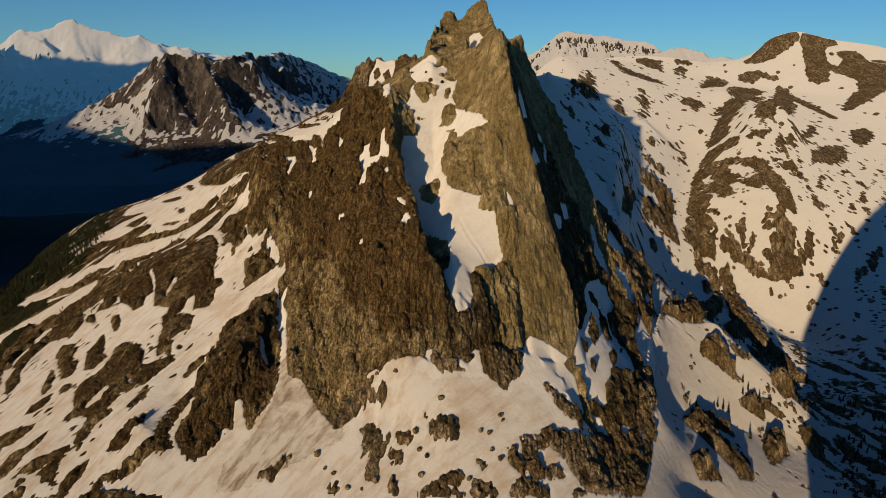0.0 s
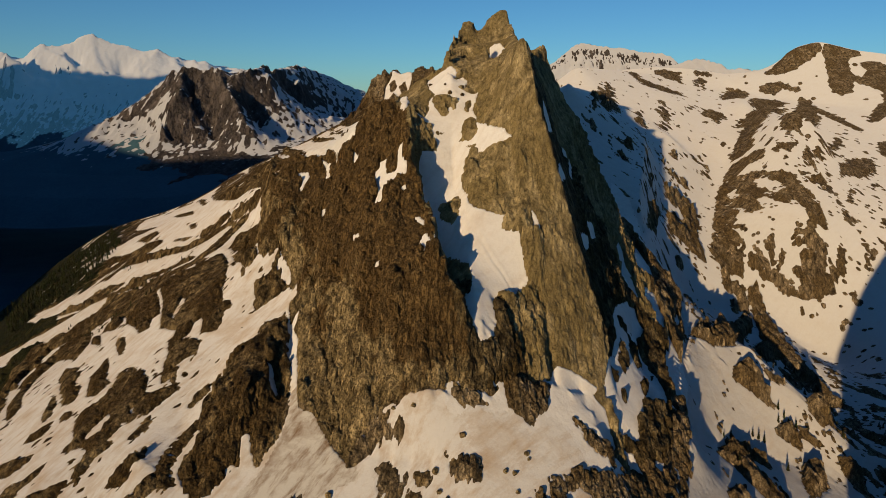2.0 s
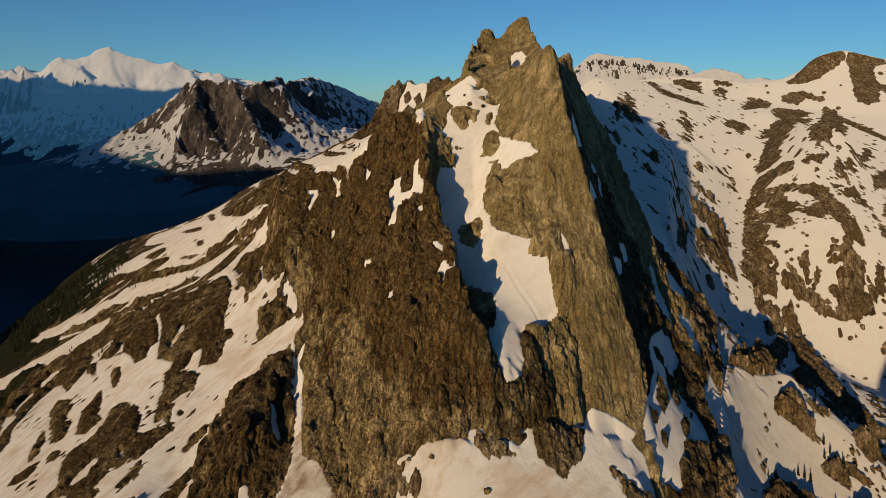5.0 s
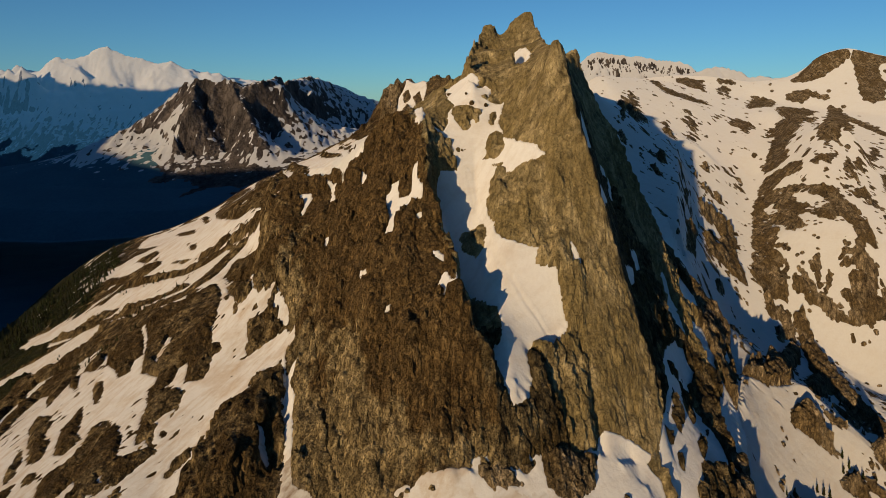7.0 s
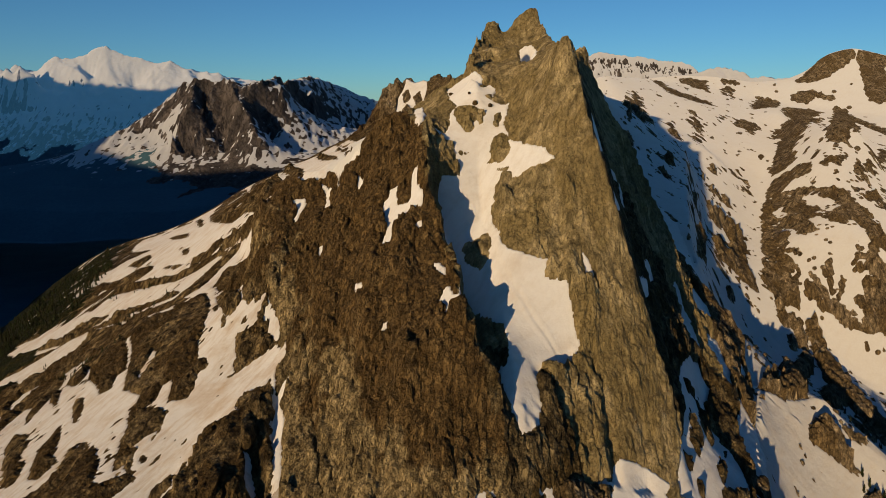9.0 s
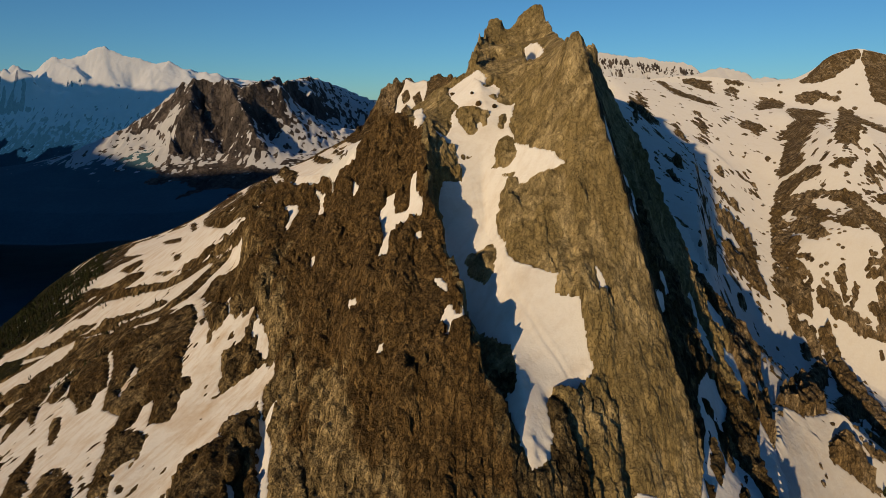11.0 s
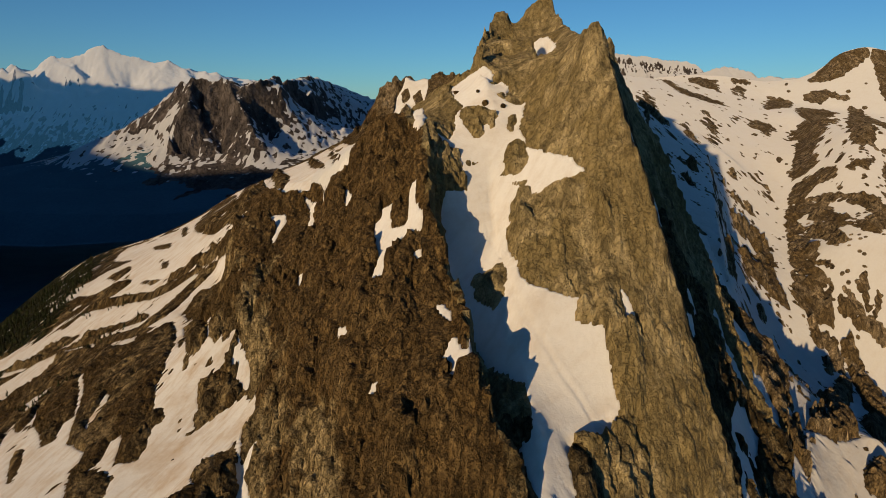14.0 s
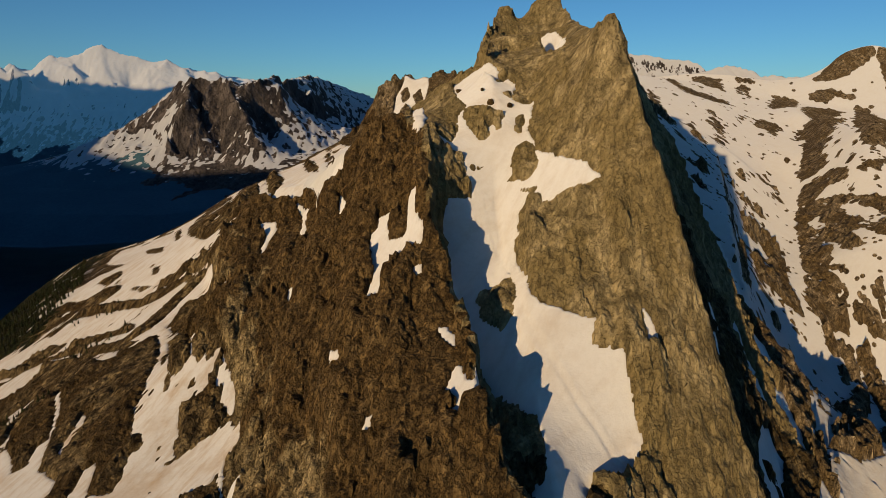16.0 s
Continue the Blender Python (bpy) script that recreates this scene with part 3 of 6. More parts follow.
snow("field", (-373.5,763.9), (-340.7,749.2), (-297.6,709.6), (-209.5,572.5), (-189,554.5), (-182.3,558.7), (-173.5,557.2), (-171,568.4), (-170.7,587), (-156.3,583.4), (-134.8,542.5), (-159.3,611.2), (-183.1,656.6), (-194.2,666.1), (-191.6,635.5), (-202.5,624.8), (-204.7,605.5), (-228.6,628.5), (-295.6,717.9), (-334.9,750), (-370.5,770.6), (-395.6,781))
snow("field", (-551.5,884.2), (-522,874.7), (-477.5,851.1), (-459.2,845), (-406.7,801.5), (-417,795.6), (-441.4,802.4), (-489,834.3))
snow("field", (-161.4,491.5), (-166.4,516.9), (-170.7,551.5), (-170.1,561.7), (-157.1,534.7), (-159.7,552.7), (-135,487.3), (-135.4,479.1), (-125.2,474.2), (-125.8,483), (-119.5,471.9), (-115.9,471.4), (-112.4,463.5), (-115.6,455.9), (-119.5,445.9), (-129.2,436.3), (-138.8,432.6), (-145,412.5), (-145.2,421), (-142.5,434.2), (-145.3,451.5), (-154.1,462.1), (-155.5,475.7))
rock((-400.6,1027.9), (-345.8,953.6), (-325.6,911.7), (-365.5,963.3), hard=0.8, rag=0.5)
rock((-323.6,874.8), (-290.4,819.8), (-290.1,810.6), hard=0.8, rag=0.5)
rock((-322.4,824.1), (-276.7,775.3), (-294.4,788.1), hard=0.8, rag=0.5)
rock((-159.4,523.1), (-156.6,525.1), (-149.2,502), hard=0.8, rag=0.5)
rock((-138,481.7), (-133.2,471.7), (-135.7,471.8), hard=0.8, rag=0.5)
rock((-142,451.3), (-139.5,453.8), (-138.7,448.4), hard=0.8, rag=0.5)
rock((-465.3,735.4), (-381.7,721.2), (-285.8,662), (-193.6,535.2), (-155.5,485.5), (-145.4,456.7), (-145.7,414.4), (-151.5,380.4), (-245,424.2), hard=0.7)
snow("band", (-367.3,653.6), (-359.2,649.5), (-262.1,506), (-244.9,482.3), (-254.5,496.7), (-284.6,552.5), (-357.1,671.8), (-248.5,510.3), (-246.1,516.9), (-292.4,605.4), (-344.5,713.9), (-333.5,703.3), (-286.2,610.5), (-244,524.3), (-236.2,506.4), (-221.2,488.6), (-214.2,477), (-208,477.1), (-211.1,490.9), (-209.5,493.1), (-213.8,507.2), (-212.7,513.3), (-203.4,492.9), (-193.7,467.4), (-182.7,457.1), (-178.2,453.1), (-175.9,445.6), (-176.8,438.1), (-178.1,429.2), (-189.8,436.7), (-195.8,435.8), (-202.4,435.8), (-206,430.3), (-210.3,423.6), (-219.3,419.9), (-230.2,421.9), (-245,424.2), (-252.9,436), (-238.3,429.2), (-226.1,425.6), (-232.7,439), (-246.9,453.5), (-254,462), (-256.1,474), (-262,489.8), (-297.5,545.7))
snow("band", (-172.8,395.7), (-171.9,403.8), (-175.8,414.7), (-174.4,421.4), (-170.6,422), (-167.1,412.3), (-165.6,402.8), (-169.2,395.3))
snow("band", (-157.1,406.5), (-159.1,412.4), (-151.8,414.8), (-150.2,412.4), (-153.7,408.6))
snow("band", (-164.9,427.9), (-166.3,436.3), (-163.9,444.4), (-164.9,450.9), (-159.9,450.8), (-156.5,440.4), (-155.9,432.7), (-153.1,433.4), (-150.7,423.3), (-157.8,422))
snow("band", (-189.7,493.2), (-185.9,492.9), (-182.3,480.1), (-185.6,475.3), (-184.9,468.1), (-190,474.9), (-192.9,487.9))
snow("band", (-392.7,630.4), (-425.6,677.4), (-415.6,697.8), (-390.1,699.5), (-377.7,714.2), (-363.4,721.1), (-341.4,719.5), (-337.9,724.7), (-342.9,716.7), (-359.8,703.4), (-366.1,674.3), (-381.6,671.6), (-394,664.5), (-386.9,637.6))
snow("band", (-477.2,752.9), (-449.1,749.9), (-417.5,740.2), (-389.5,735.1), (-371.1,741.3), (-398.6,751.2), (-434.6,763.1), (-472.5,775.7), (-496.4,781.1))
snow("band", (-303.4,508.9), (-296.6,511.2), (-289.4,513), (-274.5,489.7), (-279.4,483.6), (-284.6,482.6))
rock((-222.8,425.5), (-228.1,439.8), (-227.5,453.4), (-231.5,468.6), (-225.5,454.2), (-216,436.4), (-215,426.2), (-219.6,422.9), hard=0.7, rag=0.6)
rock((-234.6,482), (-235.3,488.1), (-229.8,485.6), (-221.9,468.9), (-219.1,459.1), (-224.8,464.3), hard=0.7, rag=0.6)
rock((-392.6,775.5), (-333.3,746.7), (-223.7,605.4), (-204.3,610.4), (-192.6,631.5), (-182.1,653.1), (-173.5,633.1), (-181.6,606.2), (-184.8,565.6), (-209.5,572.5), (-326.8,733), hard=1.2, rag=0.7)
rock((-409.9,861.1), (-360.4,832.2), (-293.8,770.7), (-246.7,728.5), (-209.7,697.1), (-202.1,677.2), (-231.6,688.7), (-287.5,755.3), (-351.3,812.6), hard=1.2, rag=0.7)
rock((-497.9,831.1), (-419.4,787.9), (-359,748.2), (-298.7,699.6), (-275.1,653.5), (-351.8,734.1), (-408.4,768.5), hard=1.2, rag=0.7)
rock((-422,948.1), (-400.7,956.7), (-381.4,923.6), (-391.6,907.4), hard=1.2, rag=0.7)
rock((-275.2,771.4), (-250,753.7), (-228.7,748.8), (-216.6,719.7), (-238,724), hard=1.2, rag=0.7)
rock((-365.7,731.5), (-332.9,732.6), (-203.7,540.9), (-189.7,548.1), (-175.4,555.9), (-161.4,525.4), (-154.5,494.4), (-151,479), (-157.6,477), (-160.6,474), (-168.2,477.6), (-167.8,470.4), (-179.9,485.9), (-186.7,496.3), (-186.3,486.2), (-186.1,477.1), (-186.3,473.7), (-197.5,489.7), (-207.1,510.7), (-208.9,507.9), (-202.1,492.5), (-203.8,489.9), (-210.4,490.3), (-208.1,478.4), (-211.3,478.6), (-222.5,494.5), (-235.2,507), (-245.5,525.6), (-341.3,679), (-360.6,713.7), (-365.3,703.8), (-285.9,576), (-247.4,512.4), (-252.9,515.3), (-370.7,672.4), (-403.9,717.4), (-395.3,725.2), (-388.8,741.7), hard=0.9, rag=0.5)
snow("band", (-205.4,492.8), (-212.2,509.9), (-268.8,613.3), (-276,627.7), (-211.4,516.5), (-204.4,497.8), (-199.8,485.6))
snow("band", (-189.3,479.2), (-190.1,490.6), (-189,497.7), (-185.2,493.3), (-182.6,483.9), (-186.4,480.8), (-184.5,472.6))
snow("band", (-257.1,628.1), (-221.6,585.4), (-194.8,547.8), (-193.4,541.1), (-202,541))
rock((-160.9,434.1), (-162.8,443.2), (-159.5,450.2), (-155.9,454.2), (-154.6,460.6), (-143.5,457.5), (-139.4,454.1), (-142.2,447.6), (-141.8,437.3), (-143.7,430.2), (-144,420.1), (-167,428.7), (-169.4,438), (-168,440.4), hard=0.9, rag=0.5)
snow("band", (-164.4,438.6), (-163.2,449.4), (-158.5,453.9), (-156,445.7), (-154.5,436.9), (-153.7,432.6), (-157.5,427.5), (-162.5,432.2))
rock((-123.7,459.5), (-111.9,461.2), (-103.7,452.4), (-96.6,444), (-104.9,445.8), (-112.5,444.8), (-116.8,438.5), (-120.3,441.4), (-120.2,448.6), hard=0.9, rag=0.5)
rock((-167.1,550.9), (-161.1,541.5), (-159.3,550.4), (-155.3,551.4), (-128.8,484.7), (-129.3,476.6), (-134.1,477.8), (-152.8,518.1), hard=0.9, rag=0.5)
rock((-145.5,541.7), (-121.5,489.4), (-117.6,479.4), (-119,474.6), (-123.8,480.4), hard=0.9, rag=0.5)
snow("field", (-539.1,782.3), (-478.4,773.7), (-407.4,774.7), (-374.6,765.4), (-376.5,727.7), (-423.4,727.9), (-466.4,720.6), (-512.3,742.8))
snow("field", (-335,683.7), (-359.1,693.4), (-378.7,682.6), (-408.1,658.9), (-424.4,637), (-393.4,595.9), (-324.4,537.6), (-276,510.2), (-279.7,561.2))
snow("field", (-550.5,871.3), (-499.9,861.3), (-434.9,842.5), (-399.1,831.7), (-399.9,795.3), (-460.7,812.7), (-509.6,824.7))
snow("band", (-278.3,1108.8), (-187.2,894.3), (-154.4,859.3), (-141.3,886.6), (-137.1,898.5), (-115.8,825.4), (-93.8,736.2), (-55.5,513.5), (-57.2,509.6), (-58.6,506.2), (-67.4,520.1), (-80.2,538.7), (-90.8,542.2), (-101.7,546.9), (-111.1,558), (-207,883.3), (-297.2,1174.6))
rock((-229.2,1003.2), (-182.4,874.7), (-135.8,708.8), (-103.4,555), (-140.2,681.1), hard=0.7)
rock((-154.9,876.5), (-134,816.2), (-78.6,557.7), (-90.5,593.1), (-144.4,825.4), hard=0.7)
rock((-127.6,872.2), (-65.1,526.9), (-73.4,557.1), (-123.1,824.7), hard=0.7)
snow("band", (-350.6,1185.2), (-326.3,1181.2), (-322.6,1183.8), (-299.9,1096.8), (-244.7,905.8), (-338,1198.1), (-350.6,1185.2))
snow("patch", (-86.6,537.5), (-83.7,535.5), (-78.8,529.5), (-79.1,521.8), (-74.7,506.4), (-77.7,506), (-80.6,518.1), (-82.7,532.5), (-85.2,534.4))
snow("patch", (-105.5,534.6), (-96.8,531.5), (-95.6,525.9), (-97.6,520.7), (-99.1,513.4), (-100.6,516.2), (-99.9,523.9), (-103.4,529.5))
snow("patch", (-57.4,496.9), (-54.8,489.9), (-51.1,483.1), (-51.3,477.9), (-55.8,484.4), (-56.7,491.3))
snow("patch", (-34.8,452.4), (-30.6,451.5), (-31.6,448.6), (-33.8,446))
snow("patch", (-19.4,416.2), (-17.3,416), (-16.6,414.2), (-18.7,414.1))
snow("patch", (-77.7,475.7), (-75.2,474.4), (-74.6,466.7), (-75.7,465.3), (-76.9,467.1))
snow("patch", (-26.6,567.2), (-24,567), (-20.4,490), (-22.2,487.2))
snow("patch", (-21.3,485.3), (-18.4,495.3), (-18.5,480.4), (-20.5,478.8))
snow("patch", (-63.8,514.8), (-59.7,507.8), (-60,505.3), (-62.8,510.3))
rock((586.3,1290), (660.3,1424.6), (807.1,1682.8), (936,1895), (974.2,1861.5), (706.2,1430.5), (652.5,1354.3), (615,1263.4), (593.9,1261.9), (580.9,1270.1), patchy=True)
rock((390.6,904.3), (476.3,1087.2), (551.5,1221.5), (585.5,1244.5), (592.2,1205.9), (583.3,1158), (569.7,1137.2), (550.6,1159.9), (527.9,1137.4), (541,1101.9), (559.8,1069.1), (581,1050.2), (579.3,993.9), (562.8,936.9), (552.3,909), (516.8,894.8), (531.1,912.5), (532.4,954.4), (512.3,939), (491,939.9), (499.9,976.3), (483.8,977.1), (468.4,925.8), (446.6,918.2), (456.7,967.8), (428.2,916.6), (429.9,889.6), patchy=True)
rock((397.6,920.2), (359.4,831.9), (372.2,829.7), (372.1,812.5), (394.3,827.9), (405,827.9), (407.4,847.7), (422.9,871.2), (412.6,883.3), (418.2,907.1), patchy=True)
rock((371.1,810.2), (392.3,823.1), (407.8,815.6), (395.9,789.6), (376.5,776.8), (370.5,784.5), (383,801.3), (369,798.5), patchy=True)
rock((433.7,841.9), (444,847.5), (461,850.1), (473.7,842.3), (486.8,837.7), (498.5,851.4), (483.9,854.7), (498.9,866.1), (490.7,870.9), (513.5,875), (528.6,871.6), (535.8,863.3), (546,863.5), (541.1,853.5), (522.3,845.3), (504.2,841), (480.3,834), (464.6,833.8), (445.9,839.5), patchy=True)
rock((511.3,893.9), (530.2,894.6), (541.2,887.8), (537,874.9), (523,878.2), (511.9,883.6), patchy=True)
snow("k+", (525.5,1075.2), (536.8,1065.4), (544.7,1034), (539.5,995.1), (510,969.9), (511.7,1016.2))
snow("k+", (478.7,1062.6), (497.1,1075.4), (486.9,1032.5), (458.1,998.8))
snow("k+", (440.7,913.2), (453.4,914.5), (451.5,898.4), (437.7,896))
rock((325.7,928.2), (358.2,958.5), (374.6,938), (372,895.5), (355,881.9), (347.5,920.3), (321.6,904.8), patchy=True)
rock((304.5,848.6), (328.3,853.1), (339.1,835.2), (330.7,805.7), (322.2,811.2), (301,811.3), patchy=True)
rock((248.4,756.8), (282.7,819.8), (247.6,728.9), (230.1,704), patchy=True)
rock((285.9,762.3), (303.8,781.8), (298.1,763), (286.2,753.9), patchy=True)
rock((656.2,1254.7), (1145.6,2070.9), (1152.6,2037.6), (1034.1,1776.8), (962.3,1689.3), (675,1216.1), (649.6,1228.3), patchy=True)
rock((421.2,862.1), (434.3,868.2), (445.7,859), (459.5,859), (432.9,845.1), (418.2,847.9), patchy=True)
rock((324.7,881.7), (342.1,886.9), (352.8,867.7), (347.4,834.2), (346.9,815.7), (329.2,810.8), (320.5,824.7), (304.2,823.4), patchy=True)
rock((338,1395.4), (402.1,1535.1), (389.2,1426.5), (322.6,1164.2), (251.7,953.1), (240.1,951.6), (273.3,1102), (216,911.7), (225.5,958.6), hard=0.4, rag=0.9, broken=13.0)
rock((579.5,2019.8), (617.8,2012.1), (597.4,1878.1), (644.1,1859.5), (692.2,1838.7), (673.5,1798.8), (602,1755.7), (547.7,1730.4), (559.5,1854.7), hard=0.4, rag=0.9, broken=13.0)
rock((759.4,2280.1), (805.6,2256.9), (826.3,2215), (757.4,2025.8), (761.3,2088.5), (728.6,2092.2), (716.8,2155.7), hard=0.4, rag=0.9, broken=13.0)
rock((869.4,2249), (945.4,2308.1), (942.8,2257.3), (895.1,2230.1), (868.4,2217.4), hard=0.4, rag=0.9, broken=13.0)
rock((858.4,2191.5), (896.3,2210.2), (879.2,2154.7), (829.6,2047.8), (854.5,2137.1), (799.3,2043.3), hard=0.4, rag=0.9, broken=13.0)
rock((881.6,2039.9), (968.7,2189), (1004.2,2169.8), (1015,2137.6), (921.4,1954.1), (859.1,1915.7), (817.8,1875.5), hard=0.4, rag=0.9, broken=13.0)
rock((527.6,1557.1), (551.3,1569.5), (502.6,1405), (451.8,1284.4), (426,1249.6), (456.5,1349.9), (491,1420.6), (485.5,1444.4), hard=0.4, rag=0.9, broken=13.0)
rock((698.5,1718.4), (733.9,1735.4), (741.1,1674.1), (693,1583.4), (654.3,1539.6), (675.3,1607.6), (652.4,1609.3), hard=0.4, rag=0.9, broken=13.0)
rock((614.6,1621.6), (676.8,1717.1), (642.4,1633.6), (605.1,1584.2), hard=0.4, rag=0.9, broken=13.0)
rock((398.1,1328.9), (430.4,1377), (395.7,1244.5), (380.8,1187.8), (360,1154.9), (357.4,1183.8), hard=0.4, rag=0.9, broken=13.0)
rock((391,1099.5), (434.9,1152.5), (464.1,1187.2), (530.1,1280), (512,1250.6), (434.3,1139.1), (391.1,1094.9), hard=0.4, rag=0.9, broken=13.0)
rock((469.9,1158.4), (500.8,1205.9), (487.3,1157.5), (463,1119.9), (460.2,1131.2), hard=0.4, rag=0.9, broken=13.0)
rock((1061,2181.4), (1115.1,2204.6), (1154,2178.7), (1169.6,2126.3), (1164.3,2106.3), (1142,2137.6), (1111.7,2127.1), (1076.5,2123.6), (1056.1,2152.5), hard=0.4, rag=0.9, broken=13.0)
rock((966.1,2021.1), (1044.5,2029.3), (1077.2,1999.4), (997.4,1911.1), (872,1817.4), hard=0.4, rag=0.9, broken=13.0)
rock((1160.8,2061.8), (1161.6,2033.2), (1073,1826), (705.1,1268.5), (685.8,1232.5), (649.4,1219.3), (664.3,1269.2), (1023.7,1875.1), hard=0.4, rag=0.9, broken=13.0)
rock((1099.4,1913.8), (1116.3,1853.2), (1136.1,1823.1), (1116.7,1792.5), (1083.5,1788.1), hard=0.4, rag=0.9, broken=13.0)
rock((704.7,1548.3), (770.7,1670.5), (825.4,1724.1), (983.6,1914.2), (1017,1904.6), (745.4,1476.4), (707.1,1423.8), (650.6,1352.6), (624.3,1328.9), (586.8,1252.1), (585,1297.3), (612.5,1352.3), (668.2,1440.3), (740.7,1563.9), hard=0.4, rag=0.9, broken=13.0)
rock((226.1,876), (237.5,868.6), (260,864.6), (258.6,850.2), (243,853.3), (228.3,860), hard=0.4, rag=0.9, broken=13.0)
rock((205.4,861.3), (225.2,849.1), (239.4,811.7), (238.5,790.4), (223.8,811.8), (210.7,843.9), hard=0.4, rag=0.9, broken=13.0)
rock((363.6,1026.5), (391.1,1041.6), (409.5,1033), (394.9,1008.2), (373.9,1009), (357,1004.7), hard=0.4, rag=0.9, broken=13.0)
rock((307.6,900.1), (355.8,962.2), (381.4,965.2), (391.6,934.6), (372.1,907.4), (359.9,932.3), (324.5,913), hard=0.4, rag=0.9, broken=13.0)
rock((593.2,1148.3), (617.2,1160.4), (629.5,1157.3), (606.9,1132.9), (588.9,1131.8), hard=0.4, rag=0.9, broken=13.0)
rock((621.3,1125.7), (673.8,1183.5), (712.3,1205.8), (905.2,1464.2), (820.5,1334.1), (676.2,1153.8), (647,1137.4), hard=0.4, rag=0.9, broken=13.0)
rock((600.1,1049.4), (641,1088.1), (642.8,1076.2), (611.9,1040.4), (596.7,1036.5), hard=0.4, rag=0.9, broken=13.0)
rock((627.2,1111.3), (663.3,1140.6), (653.9,1116.9), (626.4,1094.1), hard=0.4, rag=0.9, broken=13.0)
rock((1329.9,2336.5), (1327.3,2313.9), (1284.8,2282.7), (1222.6,2256.6), (1162.4,2248.5), (1124.9,2276.4), (1195.5,2349.6), hard=0.4, rag=0.9, broken=3.0)
rock((1342.6,2325.1), (1372,2328.8), (1435,2329.2), (1437,2303.2), (1394.3,2265), (1371.8,2209.6), (1369.3,2152.9), (1340.6,2126.4), (1295.9,2058), (1248.9,2070.6), (1271.7,2140.5), (1303.1,2216.1), (1329.5,2284.4), hard=0.4, rag=0.9, broken=3.0)
rock((1369.3,2152.9), (1413.7,2181.1), (1470.9,2268.6), (1500.2,2280.3), (1484.7,2215.3), (1481.1,2172.5), (1604.8,2244), (1428.4,1973.2), (1317.2,1887.3), (1219.1,1810.8), (1165.9,1764.1), (1260.3,1897), (1359,1995.1), (1391.7,2059.9), (1377.4,2093.4), (1347.7,2126.7), hard=0.4, rag=0.9, broken=6.0)
rock((1140.3,2041), (1129.5,1913), (1122.4,1751.8), (1123.6,1714.8), (1093.1,1684.3), (1093.7,1805.7), (1094.4,1931.2), hard=0.4, rag=0.9, broken=5.0)
rock((630.1,1132.8), (710.9,1216.9), (929.9,1524), (986.6,1583.3), (925.8,1481), (844.6,1377.5), (684.7,1165.3), (628.2,1104.7), hard=0.4, rag=0.9, broken=9.0)
rock((762.4,1239.3), (877.7,1367.5), (967,1430.7), (886.1,1296.9), (801.4,1213.6), (751.7,1189.6), hard=0.4, rag=0.9, broken=9.0)
rock((620,1073), (661.6,1106.8), (647.8,1074), (606.5,1040.1), hard=0.4, rag=0.9, broken=6.0)
rock((1084.3,1597.5), (1173.6,1665.2), (1119,1557.3), (1037,1474.6), (1007.1,1469), hard=0.4, rag=0.9, broken=6.0)
rock((83.3,561.2), (95.1,578.6), (104.5,574.9), (119.9,577.3), (133.9,576.6), (146.8,577.9), (191.1,663.4), (198.5,629), (216,618.9), (234.6,611.6), (219.4,561.7), (197.3,505.3), (182.6,459.4), (137,416.2), (131,440), (114.6,447.6), (104.7,454.7), (86.1,441.5), (77.2,450.3), (67.3,464.4))
snow("flank", (115.6,495.4), (119.3,498), (118.8,491.6), (118.9,486.2), (113.5,478.6), (111.1,480.1))
snow("flank", (153.9,547.9), (157.1,546), (157.5,537.7), (162.6,536.5), (156.9,529.2), (152.6,535.8), (148.9,538.9))
snow("flank", (174.5,539.3), (185.5,546.4), (186.4,521.6), (180.1,519.2), (176.4,527.7))
snow("flank", (107.7,400.6), (113.5,409.2), (113.5,401.6), (118.7,402.5), (111.6,390.7), (103.3,384.7))
snow("flank", (219.3,575.6), (218.7,565.8), (213.4,555.5), (210.9,556.7))
snow("flank", (130.2,476.6), (135.1,484.4), (132.1,476.1), (127.9,469.3))
snow("flank", (95.7,511.9), (99.5,517.9), (99.8,513.8), (96.9,509.9))
snow("flank", (102.7,517.3), (103.8,514.8), (100.7,496.3), (98.9,495.8))
snow("flank", (74.4,478.8), (78.1,483.4), (80.4,474.2), (75.3,458.6), (72.8,462.8))
rock((-28.9,314.2), (-24.4,316.2), (-19.1,311.4), (-16.5,307.7), (-13.6,310.6), (-15,305.2), (-16.9,302.1), (-19.2,300.2), (-20.4,293.8), (-24.7,293.2), (-26.4,297.8), (-23.8,304.2), (-29.5,300.4), (-28.4,307.1), hard=0.7)
rock((5.9,311.5), (14.9,311.8), (22.5,312.8), (21.6,306.4), (16.2,305.4), (10.2,304.9), (7.9,308.2), hard=0.7)
rock((-10.6,308.9), (-3.1,308.9), (-2.2,305.6), (-9,305.5), hard=0.7)
rock((-13.5,303.9), (-7.5,302.1), (-6.9,297.8), (-12.7,297.9), hard=0.7)
rock((-83,303.3), (-73.3,307.4), (-67.7,310), (-66,308.5), (-72.5,302.7), (-75,299.7), (-78.3,301.8), hard=0.7)
rock((7,288.9), (12.8,291.5), (21.7,294.6), (24.6,294.2), (22.9,290.6), (15.7,290.7), (11.3,287.6), (18.5,288.4), (27.2,288.1), (1.2,285.4), hard=0.7)
rock((30.4,293.5), (36.6,296.1), (42.4,293.7), (42.2,291.8), (28.6,288.4), hard=0.7)
rock((32.5,301.9), (37.2,303.3), (36.8,299.2), (33.8,299.3), hard=0.7)
rock((52.3,315), (54.5,314.8), (54.9,310.6), (58.8,308.9), (57.4,305), (51.3,306), (48.4,308.2), hard=0.7)
